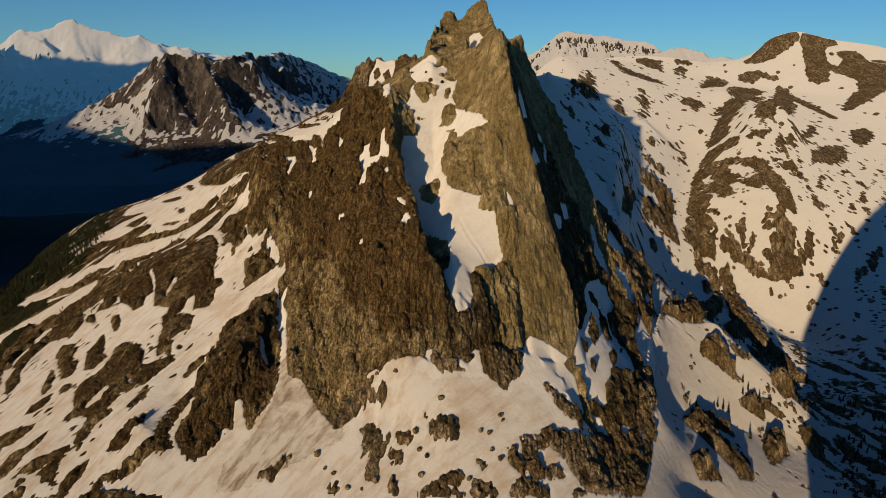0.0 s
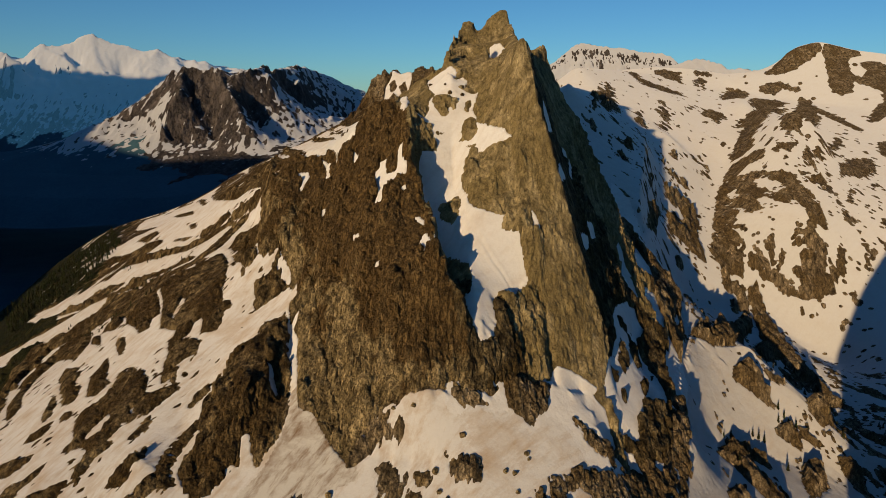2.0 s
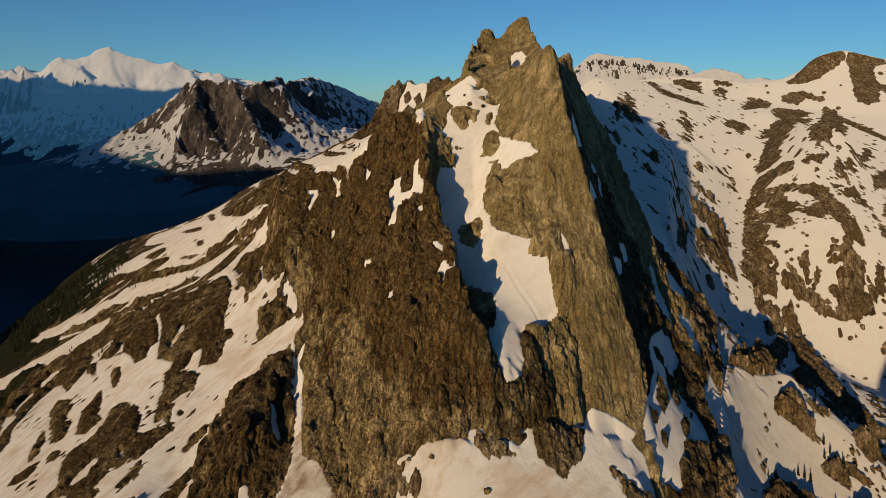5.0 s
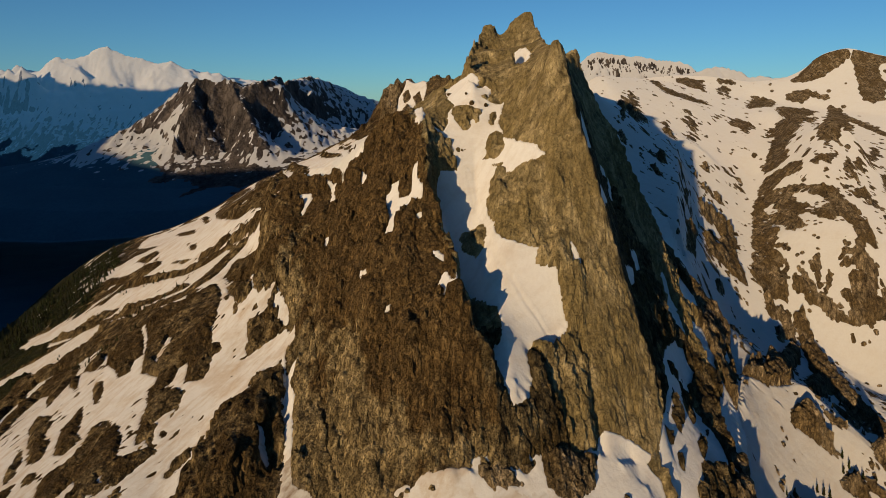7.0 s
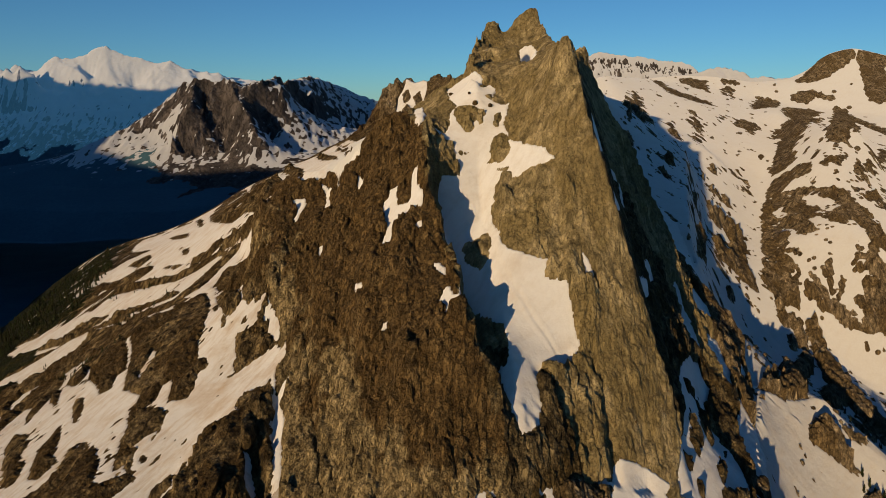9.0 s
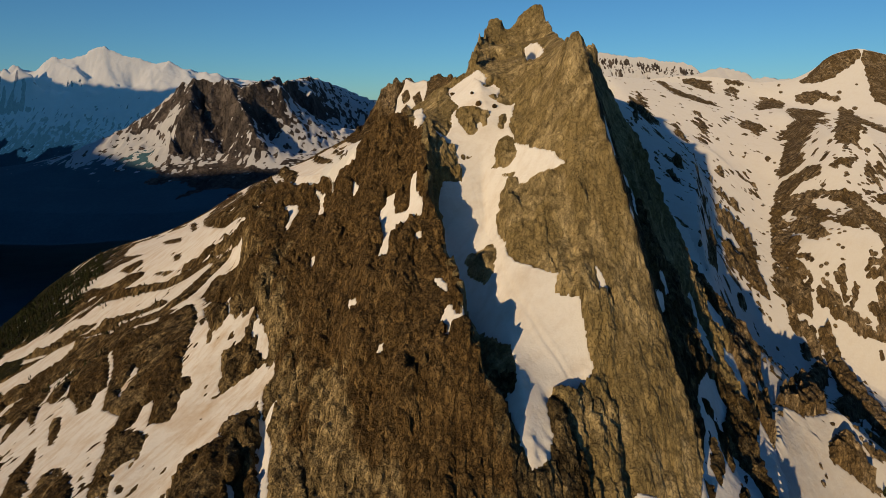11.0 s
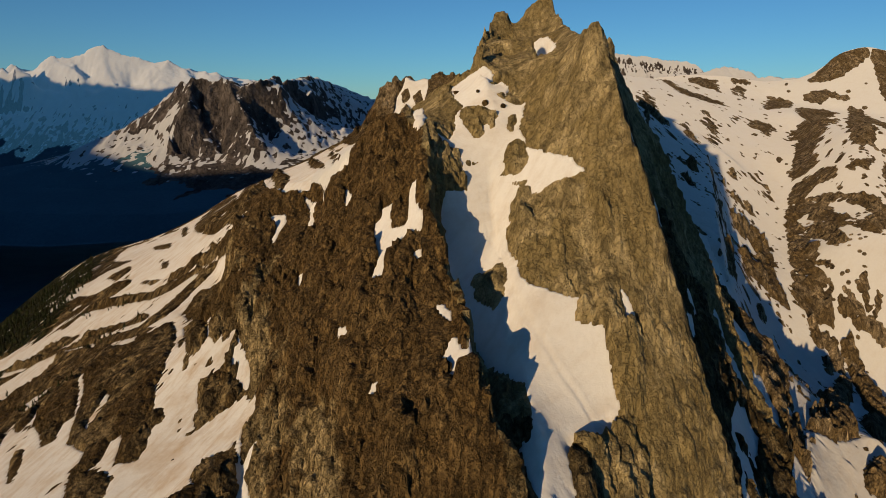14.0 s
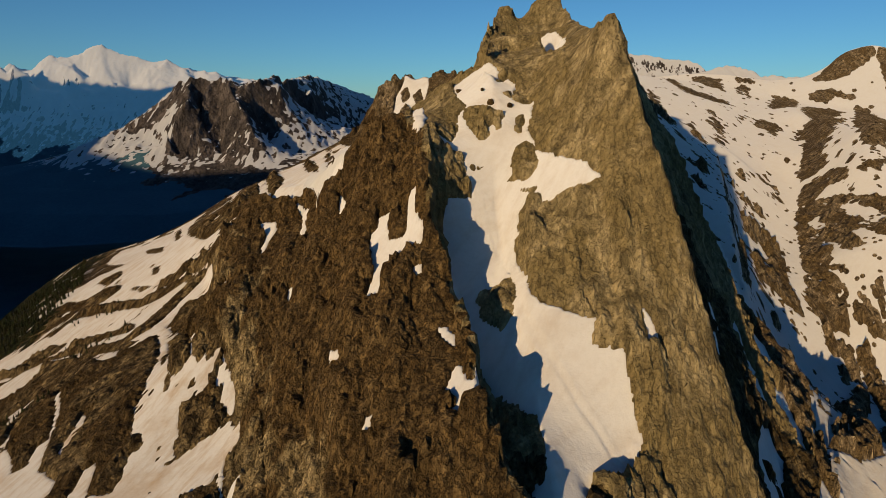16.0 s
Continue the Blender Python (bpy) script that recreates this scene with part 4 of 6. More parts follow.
rock((59,317.8), (68.3,326), (77.6,331.4), (86.9,335.4), (98.5,340.2), (113.9,363.2), (126,359.7), (140.4,356.3), (134.3,336.5), (86.8,308.6), (91.8,316.9), (98.6,324.5), (98.2,330.8), (89.7,323.2), (85.3,327), (80.2,326.7), (72.6,321.7), (65.4,317.2), (69.5,312.2), (63.7,305.3), (61.3,311), patchy=True)
rock((65.9,309.5), (76.8,316.6), (83.3,316.2), (77.5,311.6), (67.2,307.8), hard=0.7)
rock((50.4,298.3), (60.4,304), (71.4,303.9), (71.1,301.7), (48.4,293.7), hard=0.7)
rock((-13.1,292), (-11.4,292.3), (-8.7,287.5), (-13,287.4), hard=0.7)
rock((-44.9,292.6), (-39.8,294.1), (-38.9,290.7), (-43.1,289.3), hard=0.7)
rock((-27.8,326.4), (-23,324.2), (-16.9,321.3), (-16.2,319.1), (-19.9,319.7), (-26.1,321.7), (-27.6,319.9), (-30.8,321.3), (-29.2,323.1), hard=0.7)
snow("field0", (-460.6,686.5), (-386.6,627.4), (-353.4,622.5), (-259.4,488.6), (-223.7,459.8), (-196.1,444.8), (-173.7,440.5), (-129.8,427.6), (-94.4,390.3), (-84.1,372.4), (-80.1,339.9), (-85.4,324.3), (-102.6,317.7), (-119.3,311.1), (-129.1,303), (-233.4,328.4))
rock((-121.6,396.4), (-124.3,379.3), (-132,370.7), (-129.6,356.6), (-126.8,344.8), (-128.6,339.2), (-132.7,336.6), (-133.6,330.9), (-127,322.3), (-121.6,317.5), (-115,318), (-108.3,322.5), (-108.4,327), (-99.8,326.6), (-101.4,333.4), (-99.8,335.6), (-96.3,333.1), (-93.2,326.3), (-90.2,325.2), (-87.6,330.2), (-83.1,333), (-80.4,336.2), (-78.2,342.1), (-83.2,376.7), (-96.6,401.5), (-110.8,398.8))
snow("finger", (-100.7,335.3), (-97.7,336), (-95.6,329), (-92.7,325.2), (-100.1,326.3))
snow("finger", (-95.6,375.6), (-93.8,376.7), (-88.3,362.4), (-88.9,358.2), (-92.3,362.9))
rock((-208.1,418.9), (-211.1,435.3), (-202.6,434.8), (-188.8,420.8), (-179.4,406.9), (-176.4,394), (-169.6,390.8), (-161,392.4), (-156.6,395.6), (-152.3,387.7), (-159.8,383.2), (-165.5,376.2), (-176.7,371.3), (-183.1,369.6), (-185.5,362.7), (-181.4,361.3), (-184.9,357.1), (-190.4,353.9), (-192.4,346.4), (-198.7,345.4), (-198.8,353.4), (-197.3,361.8), (-206,368.8), (-213.4,369.1), (-218,374.5), (-214.9,379.4), (-225.4,404.5), (-219,407.8), (-211.5,413.1), hard=0.7)
snow("finger", (-204.8,373.9), (-201.5,381.2), (-196.1,387.4), (-192.2,382.8), (-194.5,372.2), (-200.5,369.5))
rock((-275.3,397.5), (-263.1,393.7), (-251.4,390.5), (-245.1,387.7), (-247.1,383), (-254.1,378.5), (-265.8,381.9), hard=0.7)
rock((-250.5,356.9), (-248.7,366.2), (-236.8,364.8), (-229.9,369), (-226,368.5), (-227.1,360.4), (-233.8,356.3), (-235.6,347.1), (-242.4,343.7), hard=0.7)
rock((-226.1,339.6), (-221.6,344.2), (-211.8,344.7), (-204.5,347.2), (-199.8,344.2), (-204.5,339.7), (-201.7,326.3), (-206.8,330.5), (-209.9,329.9), (-213.9,335.1), (-211.3,340.1), (-218.5,337.7), hard=0.7)
rock((-197.2,319.9), (-196.1,324.7), (-193.2,329.2), (-188.3,333.1), (-183.6,333.6), (-185.6,326.7), (-188.7,322.4), (-193.2,318.2), hard=0.7)
rock((-175.2,333.5), (-171,335.7), (-168.7,342.6), (-159.2,337), (-160,350.2), (-155.8,349.5), (-154.7,337.2), (-159.8,333.5), (-161.6,330.5), (-166.1,329.9), (-171.1,331.5), hard=0.7)
rock((-171.2,361.6), (-168.3,367.5), (-165,372.8), (-161.6,371.2), (-163.9,362.3), (-168.7,356.8), hard=0.7)
rock((-162.4,316.6), (-159.2,321.2), (-151.1,325.7), (-146.3,330.7), (-144.9,340.3), (-141,352.7), (-134.1,357.9), (-128.2,355.7), (-131.2,348.2), (-136.2,342.9), (-138,333.4), (-133.9,324.8), (-141.3,324.1), (-146.4,322.3), (-152.1,318.5), (-159.3,316.9), hard=0.7)
rock((-276.8,476.8), (-278.2,488.3), (-264.2,479.2), (-253.2,464.2), (-254.1,458.8), (-239.8,436.6), (-241.9,429.8), (-250.1,431.8), (-262.3,453.2), hard=0.7)
rock((-230,426.6), (-239.2,450.6), (-236.4,463.6), (-235.9,469.5), (-227.6,453.7), (-222.8,438.3), (-215.9,427.5), (-220.6,419.8), hard=0.7)
rock((-264.2,432.2), (-266.9,445.3), (-269.4,455.7), (-260.7,443.4), (-255.3,425.8), (-257.5,422), hard=0.7)
rock((-241.5,415), (-241.2,420.1), (-233.4,413.4), (-232.6,407.1), hard=0.7)
rock((-263.6,408.5), (-260.4,413.8), (-252,417.2), (-246.6,409.3), (-253.5,405), hard=0.7)
rock((-310.1,462.3), (-396.2,605.4), (-390.1,618), (-301.6,465), (-302.6,452.9), hard=0.7)
rock((-401.3,652.8), (-398.9,682.9), (-395.1,700.7), (-360.2,677.4), (-287.8,539.3), (-275.7,497.3), (-363.9,636.1), (-380.3,648.8), (-386.6,627.4), (-383.8,602.6), (-414.2,632.4), (-434,643.8), (-496.4,744.9), (-484.8,755.9), (-452.8,744.2), hard=0.7)
snow("finger", (-423.6,645.6), (-422.9,667.9), (-414.9,670.8), (-404,657.5), (-401.6,637.2), (-409.3,629.4))
rock((-179,314.5), (-175.7,318.3), (-171.3,319.3), (-170.5,315.5), (-175.2,312.9), hard=0.7)
rock((-228,327.2), (-223.2,330.6), (-218.8,330.3), (-220.7,325.5), hard=0.7)
rock((-163,309.7), (-160.7,311.7), (-157,308.2), hard=0.7)
rock((-172.2,320), (-167.4,321.7), (-161,318), (-165.6,316.8), hard=0.7)
rock((-167.5,398.3), (-173.7,423.2), (-179.2,444.3), (-151.2,427), (-152.2,411.3), (-161.5,404.9), (-156.6,395.6), (-163.1,393.1), hard=0.7)
snow("finger", (-162.6,408.1), (-157.6,413.8), (-153.2,414.3), (-155.1,408.3))
rock((-142.5,373.6), (-139.6,381.5), (-131.2,383.9), (-131.4,378.3), (-135.3,374.6), (-140.4,372.3), hard=0.7)
rock((158,456.7), (177,458.4), (180.3,443.6), (156.4,378.4), (134.2,336.2), (86.7,308.3), (90.2,317.3), (80.2,326.7), (87.1,336.8), (102.9,343.7), (116.7,369), (131.8,390.2), patchy=True)
rock((266.9,554.9), (278.3,573.2), (292.8,587.1), (298.5,578.8), (305.7,574.5), (311,565.4), (317.4,566.2), (305.9,560.6), (287.3,559), hard=0.7)
rock((367.6,716.5), (387.8,736.4), (406.4,736.7), (409.1,727.4), (393.3,709.9), (374.8,701.4), hard=0.7)
rock((312.4,593.5), (323,593.4), (340.8,597.7), (333.6,589.6), (316.4,585.4), hard=0.7)
rock((305.1,544.7), (319.3,556.7), (329.9,560.2), (333.4,554.5), (333.9,549), (322.8,544.4), (314.9,546.7), hard=0.7)
rock((360.3,592.2), (416.8,666.5), (421.6,651.3), (393.3,597.6), (369.8,579.9), (359.2,584), hard=0.7)
rock((212.1,461), (229,477.2), (243.2,480.5), (257.1,477.4), (266.8,471.2), (270.7,463.8), (276.4,455.6), (258.5,444.7), (251.8,456), (237.6,457.5), (227,461.3), hard=0.7)
rock((204.6,421), (214.6,433.3), (224.5,434), (231.1,432.9), (234.2,429.1), (207,409.8), hard=0.7)
rock((234.4,489.7), (248.5,498.2), (270.8,505.6), (281.9,501.1), (276.7,496.2), (253.4,491.4), hard=0.7)
rock((323.4,527.9), (338.6,540.4), (352.5,539), (345,520.9), (322.5,501.4), (309.4,487.8), (313.5,504.7), hard=0.7)
rock((379.2,560.7), (394.5,566), (400.9,555.5), (399.6,543.8), (386.6,541.9), (380.7,552.1), hard=0.7)
rock((337.6,563.8), (349.9,564), (362.3,564.2), (353.4,558.3), (338.4,558.8), hard=0.7)
rock((226.3,564.4), (239.2,569.8), (254.8,573.2), (285.6,598.3), (360.8,725.5), (395,767.9), (380.3,769.1), (351.2,736.4), (329.6,719.9), (264.3,596.5), (243.3,580.2))
rock((248.8,594.7), (266,608.2), (258.2,596.2), (244.9,587.3))
rock((408.4,818.5), (420.7,825.7), (422.2,811.7), (429.5,782.9), (431.3,742), (442.1,701.2), (453.5,672.2), (439.8,671.2), (421.3,701.7), (402.2,720.8), (392.9,747.2), (404.5,788.7))
snow("tongue", (67.4,367.8), (81,374.8), (88.1,373.2), (98.8,371.7), (103.2,365), (100.9,348.2), (89.6,344.8), (76.1,345.5), (66.5,348.3), (61.7,350.2))
rock((77,350.8), (82.2,351.4), (92,348.4), (100.9,348.2), (96.2,343.2), (86,344), hard=0.7)
snow("tongue", (172.7,538.9), (180.7,547.8), (194.6,539.1), (189.5,526.4), (182.9,527.6))
snow("cone", (-78.5,355.6), (-75.8,354), (-71.8,343.4), (-65.1,336.6), (-54.8,328.7), (-43.7,317.6), (-40.8,312.5), (-52.6,309.8), (-70,305.7), (-87.1,301.5), (-102,301.9), (-100.9,310.1), (-87.6,319.7), (-80.1,330.2), (-76.7,339.2))
rock((-83,303.3), (-73.3,307.4), (-67.7,310), (-66,308.5), (-72.5,302.7), (-75,299.7), (-78.3,301.8), hard=0.7)
snow("tongue", (5.2,331.5), (12.4,334.1), (15.5,331.6), (10.7,326.8), (7.6,326.4))
snow("tongue", (25,332.4), (30.2,338), (38.8,344.4), (37.3,338.2), (31.6,334.9))
snow("tongue", (69,368.7), (74.9,371.4), (85.1,376.5), (90.8,377.3), (94,373.5), (96.9,368), (95.3,352), (97.3,343.2), (87.1,336.8), (74.7,345.8), (63.4,353))
rock((77,349.7), (84.4,351.4), (98.5,349.1), (88.6,345.1))

snow("flank", (140.5,482.3), (157.7,506.7), (157.6,500.5), (163.7,500.1), (154.7,481.3), (144.4,470.3), (135.3,459.9), (137.6,470.7))
snow("flank", (178.2,542.4), (190,555.4), (191.2,544.5), (190.6,526.8), (188,520.4), (183.1,529.9), (177.4,534.4))
snow("flank", (111.4,407.8), (118.9,425.2), (131,450.4), (134.8,450.3), (136.3,444.8), (145.4,457.1), (152.8,463.3), (161.1,459.6), (163.4,448.8), (160.3,427.3), (102.4,379.5), (102.6,385.7), (107.3,396.3))
snow("flank", (195.3,717.7), (201.7,712.1), (204.5,686.5), (209.9,677.2), (207.8,655.7), (199.5,654.2), (193.1,666.6), (153.6,581.1))
snow("flank", (83.8,458.8), (88.6,463.6), (78.9,432.2), (79.5,440.1))
snow("flank", (111.1,486.5), (118.7,496.2), (117.4,485.3), (111.6,475.1), (109,476.5))
snow("flank", (154.2,533), (162.6,533.1), (165.5,522.8), (155.7,513), (147.2,509.8))
snow("flank", (191.8,524.3), (196.7,510.8), (193.1,485.2), (179.2,452.6), (178.2,462.2), (185.5,499.7))
snow("flank", (193.4,625.5), (199.5,612.6), (199.6,586.1), (187,569.2), (172.5,562.2))
rock((126.1,434.4), (138.8,450.9), (133.6,430.5), (123.8,415.6), (120.6,418.6), hard=0.8, rag=0.5)
rock((140,440.3), (158.9,458.5), (146.7,435.3), (138.1,429.8), hard=0.8, rag=0.5)
rock((114.6,407.4), (115.8,401.6), (109.5,392.9), hard=0.8, rag=0.5)

snow("flank", (105.3,389.8), (113.3,411.6), (121.9,413.2), (131.2,424.9), (135.1,423.4), (144.6,426.1), (149.6,421), (135.5,409.4), (125,393.1), (118.2,381.9), (107.7,378.5), (107,384.6))
snow("flank", (134.2,471.1), (148.6,497.5), (148.7,488), (154.1,489), (138.7,460), (128.4,448.3), (123.5,446.7))
snow("flank", (177.1,539.6), (186.5,549), (189.4,540.3), (187.8,521.3), (182.5,517.8), (177,525.7))
snow("flank", (56.1,345.1), (64.3,357), (68.2,368.4), (80.9,373.7), (96.3,378.7), (91.6,372.9), (101.1,373.6), (104.7,363.3), (97.8,351.1), (84.4,354.1), (75.5,352.5))
rock((77.1,351.7), (82.5,353.4), (92.6,351.7), (103.4,358), (99.1,348.5), (88.4,347.9), hard=0.9, rag=0.5)
rock((101.1,373.6), (106.9,374.5), (113.9,370.9), (111.3,367.6), (103.4,366.4), hard=0.9, rag=0.5)
rock((132.6,406.4), (146.5,418.1), (152.8,410.7), (150.2,395.6), (135.1,379.1), (128.8,384.6), hard=0.9, rag=0.5)
rock((305.1,544.8), (328.1,563.1), (330.7,555.2), (336.4,548.2), (323.3,545.6), (306.8,542), hard=0.9, rag=0.5)
rock((327.6,530.5), (346.9,545.4), (343.3,523), (323.9,499.2), (312.6,498.4), (314.3,511.2), hard=0.9, rag=0.5)
rock((204.5,420.9), (221.3,437.7), (231.1,432.9), (227.3,424.6), (206.9,409.7), hard=0.9, rag=0.5)
rock((217.7,468.7), (237.1,489.9), (249.1,482.2), (257,467), (268.7,460.2), (258.6,450), (241.7,455.9), (229.1,460.5), hard=0.9, rag=0.5)
rock((380.4,563.2), (396.2,569.1), (398.2,546.2), (387.9,544.1), (378.7,554.2), hard=0.9, rag=0.5)
rock((36.7,344.9), (46.9,351.5), (64.4,358.2), (59.4,345.7), (50.1,335.4), (43.9,337.1), (39.2,337.2), hard=0.9, rag=0.7)
rock((9.3,333), (20.4,336), (24.9,332.5), (28,333), (20.1,328.8), (14,328), (9.3,329.2), hard=0.9, rag=0.7)
rock((-43.5,317.3), (-41.1,323.5), (-33.6,324.5), (-27.5,325.4), (-18.6,323.2), (-16.4,319.5), (-20,319.3), (-27.4,321.4), (-33.4,320.5), (-39,316.8), hard=0.9, rag=0.7)
rock((23.5,336.1), (30,341.6), (33.8,341.2), (29.7,336.4), hard=0.9, rag=0.7)
snow("flank", (129.1,461.1), (146.3,488.9), (148.6,484.7), (133.7,452.3), (150.5,477.2), (150.5,468.5), (156.4,465.1), (155.6,455.3), (148.8,429.7), (134.5,410.3), (133.6,400.4), (125.9,389.5), (123.7,376), (117.1,374.7), (109,371.3), (106.4,376.4), (103.8,381.8), (108.6,395.3), (111.6,410.2), (114.8,411.7), (118.4,410.1), (125.3,429.1), (122.5,434.7), (122.4,443))
snow("flank", (178.4,545.3), (185,544.4), (192.5,539.3), (187.5,519.2), (181,514.8), (176.8,526), (172.9,530.2))
snow("flank", (182.7,500.1), (190.3,498), (181.8,462.1), (173.7,445.9), (172.5,460.7), (175.4,478.4))
snow("flank", (137.2,412.6), (150,424.5), (149.4,418.8), (141.2,412.3))
snow("flank", (109.8,366.2), (117.7,369.2), (121.5,363.2), (115,364.4))
snow("flank", (134,375.2), (141,379.6), (137.7,372.8), (133.3,370.4))
snow("flank", (213.7,567.1), (216.2,562.7), (208.8,543.9), (208.2,550))
snow("flank", (173.1,568.4), (184.1,576.7), (191.3,572.6), (196.8,572.2), (181.1,558), (172.3,556))
snow("flank", (150,541.3), (153,535.5), (151.3,516.7), (147.7,522.3))
snow("flank", (98.9,451.3), (106.8,464.2), (106.2,456.5), (99.9,447.4))
snow("flank", (118,499.3), (119.6,489.8), (114.5,485.8))
rock((126.8,438.2), (128.3,430.9), (128.3,421.9), (123.5,412.9), (120,416.6), hard=1.2, rag=0.5)
rock((139.3,458.5), (144.7,457.3), (150.4,458.4), (138.1,432.7), (134.5,437.9), hard=1.2, rag=0.5)
rock((111.8,402.8), (115.1,404.7), (116.2,401.4), (111,396.6), hard=1.2, rag=0.5)
rock((117.3,398.1), (119.3,397), (118.6,391.4), (116.5,391.9), hard=1.2, rag=0.5)
rock((142.9,431.4), (143.5,423.7), (137.6,414), (136.8,418.4), hard=1.2, rag=0.5)
rock((128.3,454.4), (134.1,458.7), (137,459), (129.9,449.9), hard=1.2, rag=0.5)
flecks = step(0.28, 0.46, perlin(across / 3.0, along / 5.5, 68)) * step(-0.25, 0.15, fbm(X / 30, Y / 30, 2, 69))
flank = left * step(900, 700, Y) * step(-420, -350, X)
F = np.where(F > 0, F - 1.1 * specks * flank, np.maximum(F, (2.4 * flecks - 2.1) * flank - 4 * (1 - flank)))
grit = step(0.42, 0.56, perlin((X - 0.4 * Y) / 5.5, (0.4 * X + Y) / 4.2, 70)) * step(0.0, 0.3, fbm(X / 38, Y / 38, 2, 73))
F = F - 2.4 * grit * step(0, 0.6, F) * step(205, 250, X) * step(560, 640, Y) * step(1300, 1000, Y)

# ---- the rock's own relief ----
steep = step(0.35, 1.1, slope)
D = 3.2 * ridged(X / 38, Y / 55, 2, 11) + 2.0 * ridged(X / 13, Y / 24, 3, 21, 0.55) + 0.9 * ridged(X / 4.6, Y / 8, 2, 31)
D = D + 1.5 * ridged(X / 7.5, Y / 70, 2, 141)
D = D + 3.2 * ridged(X / 21, Y / 130, 1, 151)
D = (D - 3.6) * (0.3 + 0.7 * steep) * (1 - 0.72 * np.maximum(step(640, 672, Y) * step(760, 720, Y) * step(-40, -22, X), step(52, 57, X) * step(80, 74, X) * step(462, 478, Y) * step(700, 660, Y)))
spread = np.hypot(X - 20, np.maximum(0, Y - 450))
D = D + 3 * step(700, 1500, spread) * ridged(X / 70, Y / 70, 4, 91)
slabby = np.maximum(step(18, 32, X) * step(112, 96, X) * step(398, 420, Y) * step(720, 640, Y), step(58, 68, X) * step(112, 96, X) * step(345, 365, Y) * step(420, 400, Y))
D = D * (1 - 0.5 * slabby)
crags = step(-0.3, -2.4, F) * np.maximum(step(-95, -130, X) * step(1000, 800, Y), step(150, 190, X) * step(1400, 1000, Y))
D = D + crags * (2.0 + 2.2 * ridged(across / 9, along / 24, 3, 171))
D = D + crags * step(180, 240, X) * (0.5 + 3.0 * ridged(X / 26 + Y / 60, Y / 34, 3, 181, 0.6))
D = np.where(D < 0, D * (0.25 + 0.75 * step(0.8, 1.4, slope)), D)
D = D * (1 - 0.96 * step(-0.2, 0.7, F)) * (0.35 + 0.65 * step(-1.6, -4.0, F))
R = B + D
R = R + 0.8 * (1 - 0.5 * step(18, 32, X) * step(112, 96, X) * step(398, 420, Y)) * steep * step(0.5, -1.0, F) * step(240, 190, np.abs(X)) * step(760, 700, Y) * np.sin(R / 1.35 + 2.5 * fbm(X / 18, Y / 18, 2, 51))
ny_, nx_ = np.gradient(R, YS, XS)
length = np.sqrt(nx_**2 + ny_**2 + 1)
push = (-1.6 * np.maximum(0, ridged(X / 6.5, R / 26, 2, 161) - 0.75) + 0.55 * ridged(X / 2.3, R / 3.7, 2, 131) + 1.15 * ridged(X / 5.5 + Y / 11, R / 9, 3, 101) + 1.2 * perlin(X / 16, R / 24, 111)) * steep * step(0.2, -1.2, F) * step(1100, 700, Y) * (1 - 0.6 * step(640, 672, Y) * step(760, 720, Y) * step(-40, -22, X))
push = push * (1 - 0.7 * slabby)
RX, RY, RZ = X - nx_ / length * push, Y - ny_ / length * push, R + push / length
track = np.zeros(X.shape)
runs_down = ((1.0, 0.5, (15.8, 427), (18.8, 415.1), (24.7, 404), (34, 392.1), (46.9, 384.7)),
        (0.6, 0.5, (7.6, 466.5), (8.6, 459.3), (10.7, 451.9), (14.9, 436.1)),
        (0.6, 0.5, (12, 468.2), (12.6, 459.9), (13.3, 450.1), (14.9, 436.1)))
for wide_, deep, *way in runs_down:
    off = np.full(X.shape, 99.0)
    for (ax, ay), (bx, by) in zip(way, way[1:]):
        t = np.clip(((X - ax) * (bx - ax) + (Y - ay) * (by - ay)) / ((bx - ax) ** 2 + (by - ay) ** 2), 0, 1)
        off = np.minimum(off, np.hypot(X - ax - t * (bx - ax), Y - ay - t * (by - ay)) / wide_)
    track = track + deep * (np.exp(-((off - 1.6) ** 2)) - np.exp(-(off**2))) * step(0.3, 0.8, F)
S = B + np.where(F > 0, 0.65 * np.tanh(F / 0.65), F) + track + 0.12 * fbm(X / 6, Y / 6, 2, 120) * step(0, 1, F)


def sheet(name, co, keep, material, label, category, kind="", smooth=True):
    ny, nx = co[0].shape
    idx = np.arange(ny * nx).reshape(ny, nx)
    quads = np.stack([idx[:-1, :-1], idx[:-1, 1:], idx[1:, 1:], idx[1:, :-1]], -1)[keep]
    used, inv = np.unique(quads, return_inverse=True)
    quads = inv.reshape(-1, 4).astype(np.int32)
    co = np.stack(co, -1).reshape(-1, 3)[used].astype(np.float32)
    me = bpy.data.meshes.new(name)
    me.vertices.add(len(co))
    me.vertices.foreach_set("co", co.ravel())
    me.loops.add(quads.size)
    me.loops.foreach_set("vertex_index", quads.ravel())
    me.polygons.add(len(quads))
    me.polygons.foreach_set("loop_start", np.arange(0, quads.size, 4, dtype=np.int32))
    me.polygons.foreach_set("use_smooth", np.full(len(quads), smooth))
    me.update(calc_edges=True)
    me.materials.append(material)
    return tagged(new(name, me), label, category, kind=kind)


# ---- materials ----
def nodes_of(name):
    m = bpy.data.materials.new(name)
    m.use_nodes = True
    t = m.node_tree
    return m, t, t.nodes["Principled BSDF"]


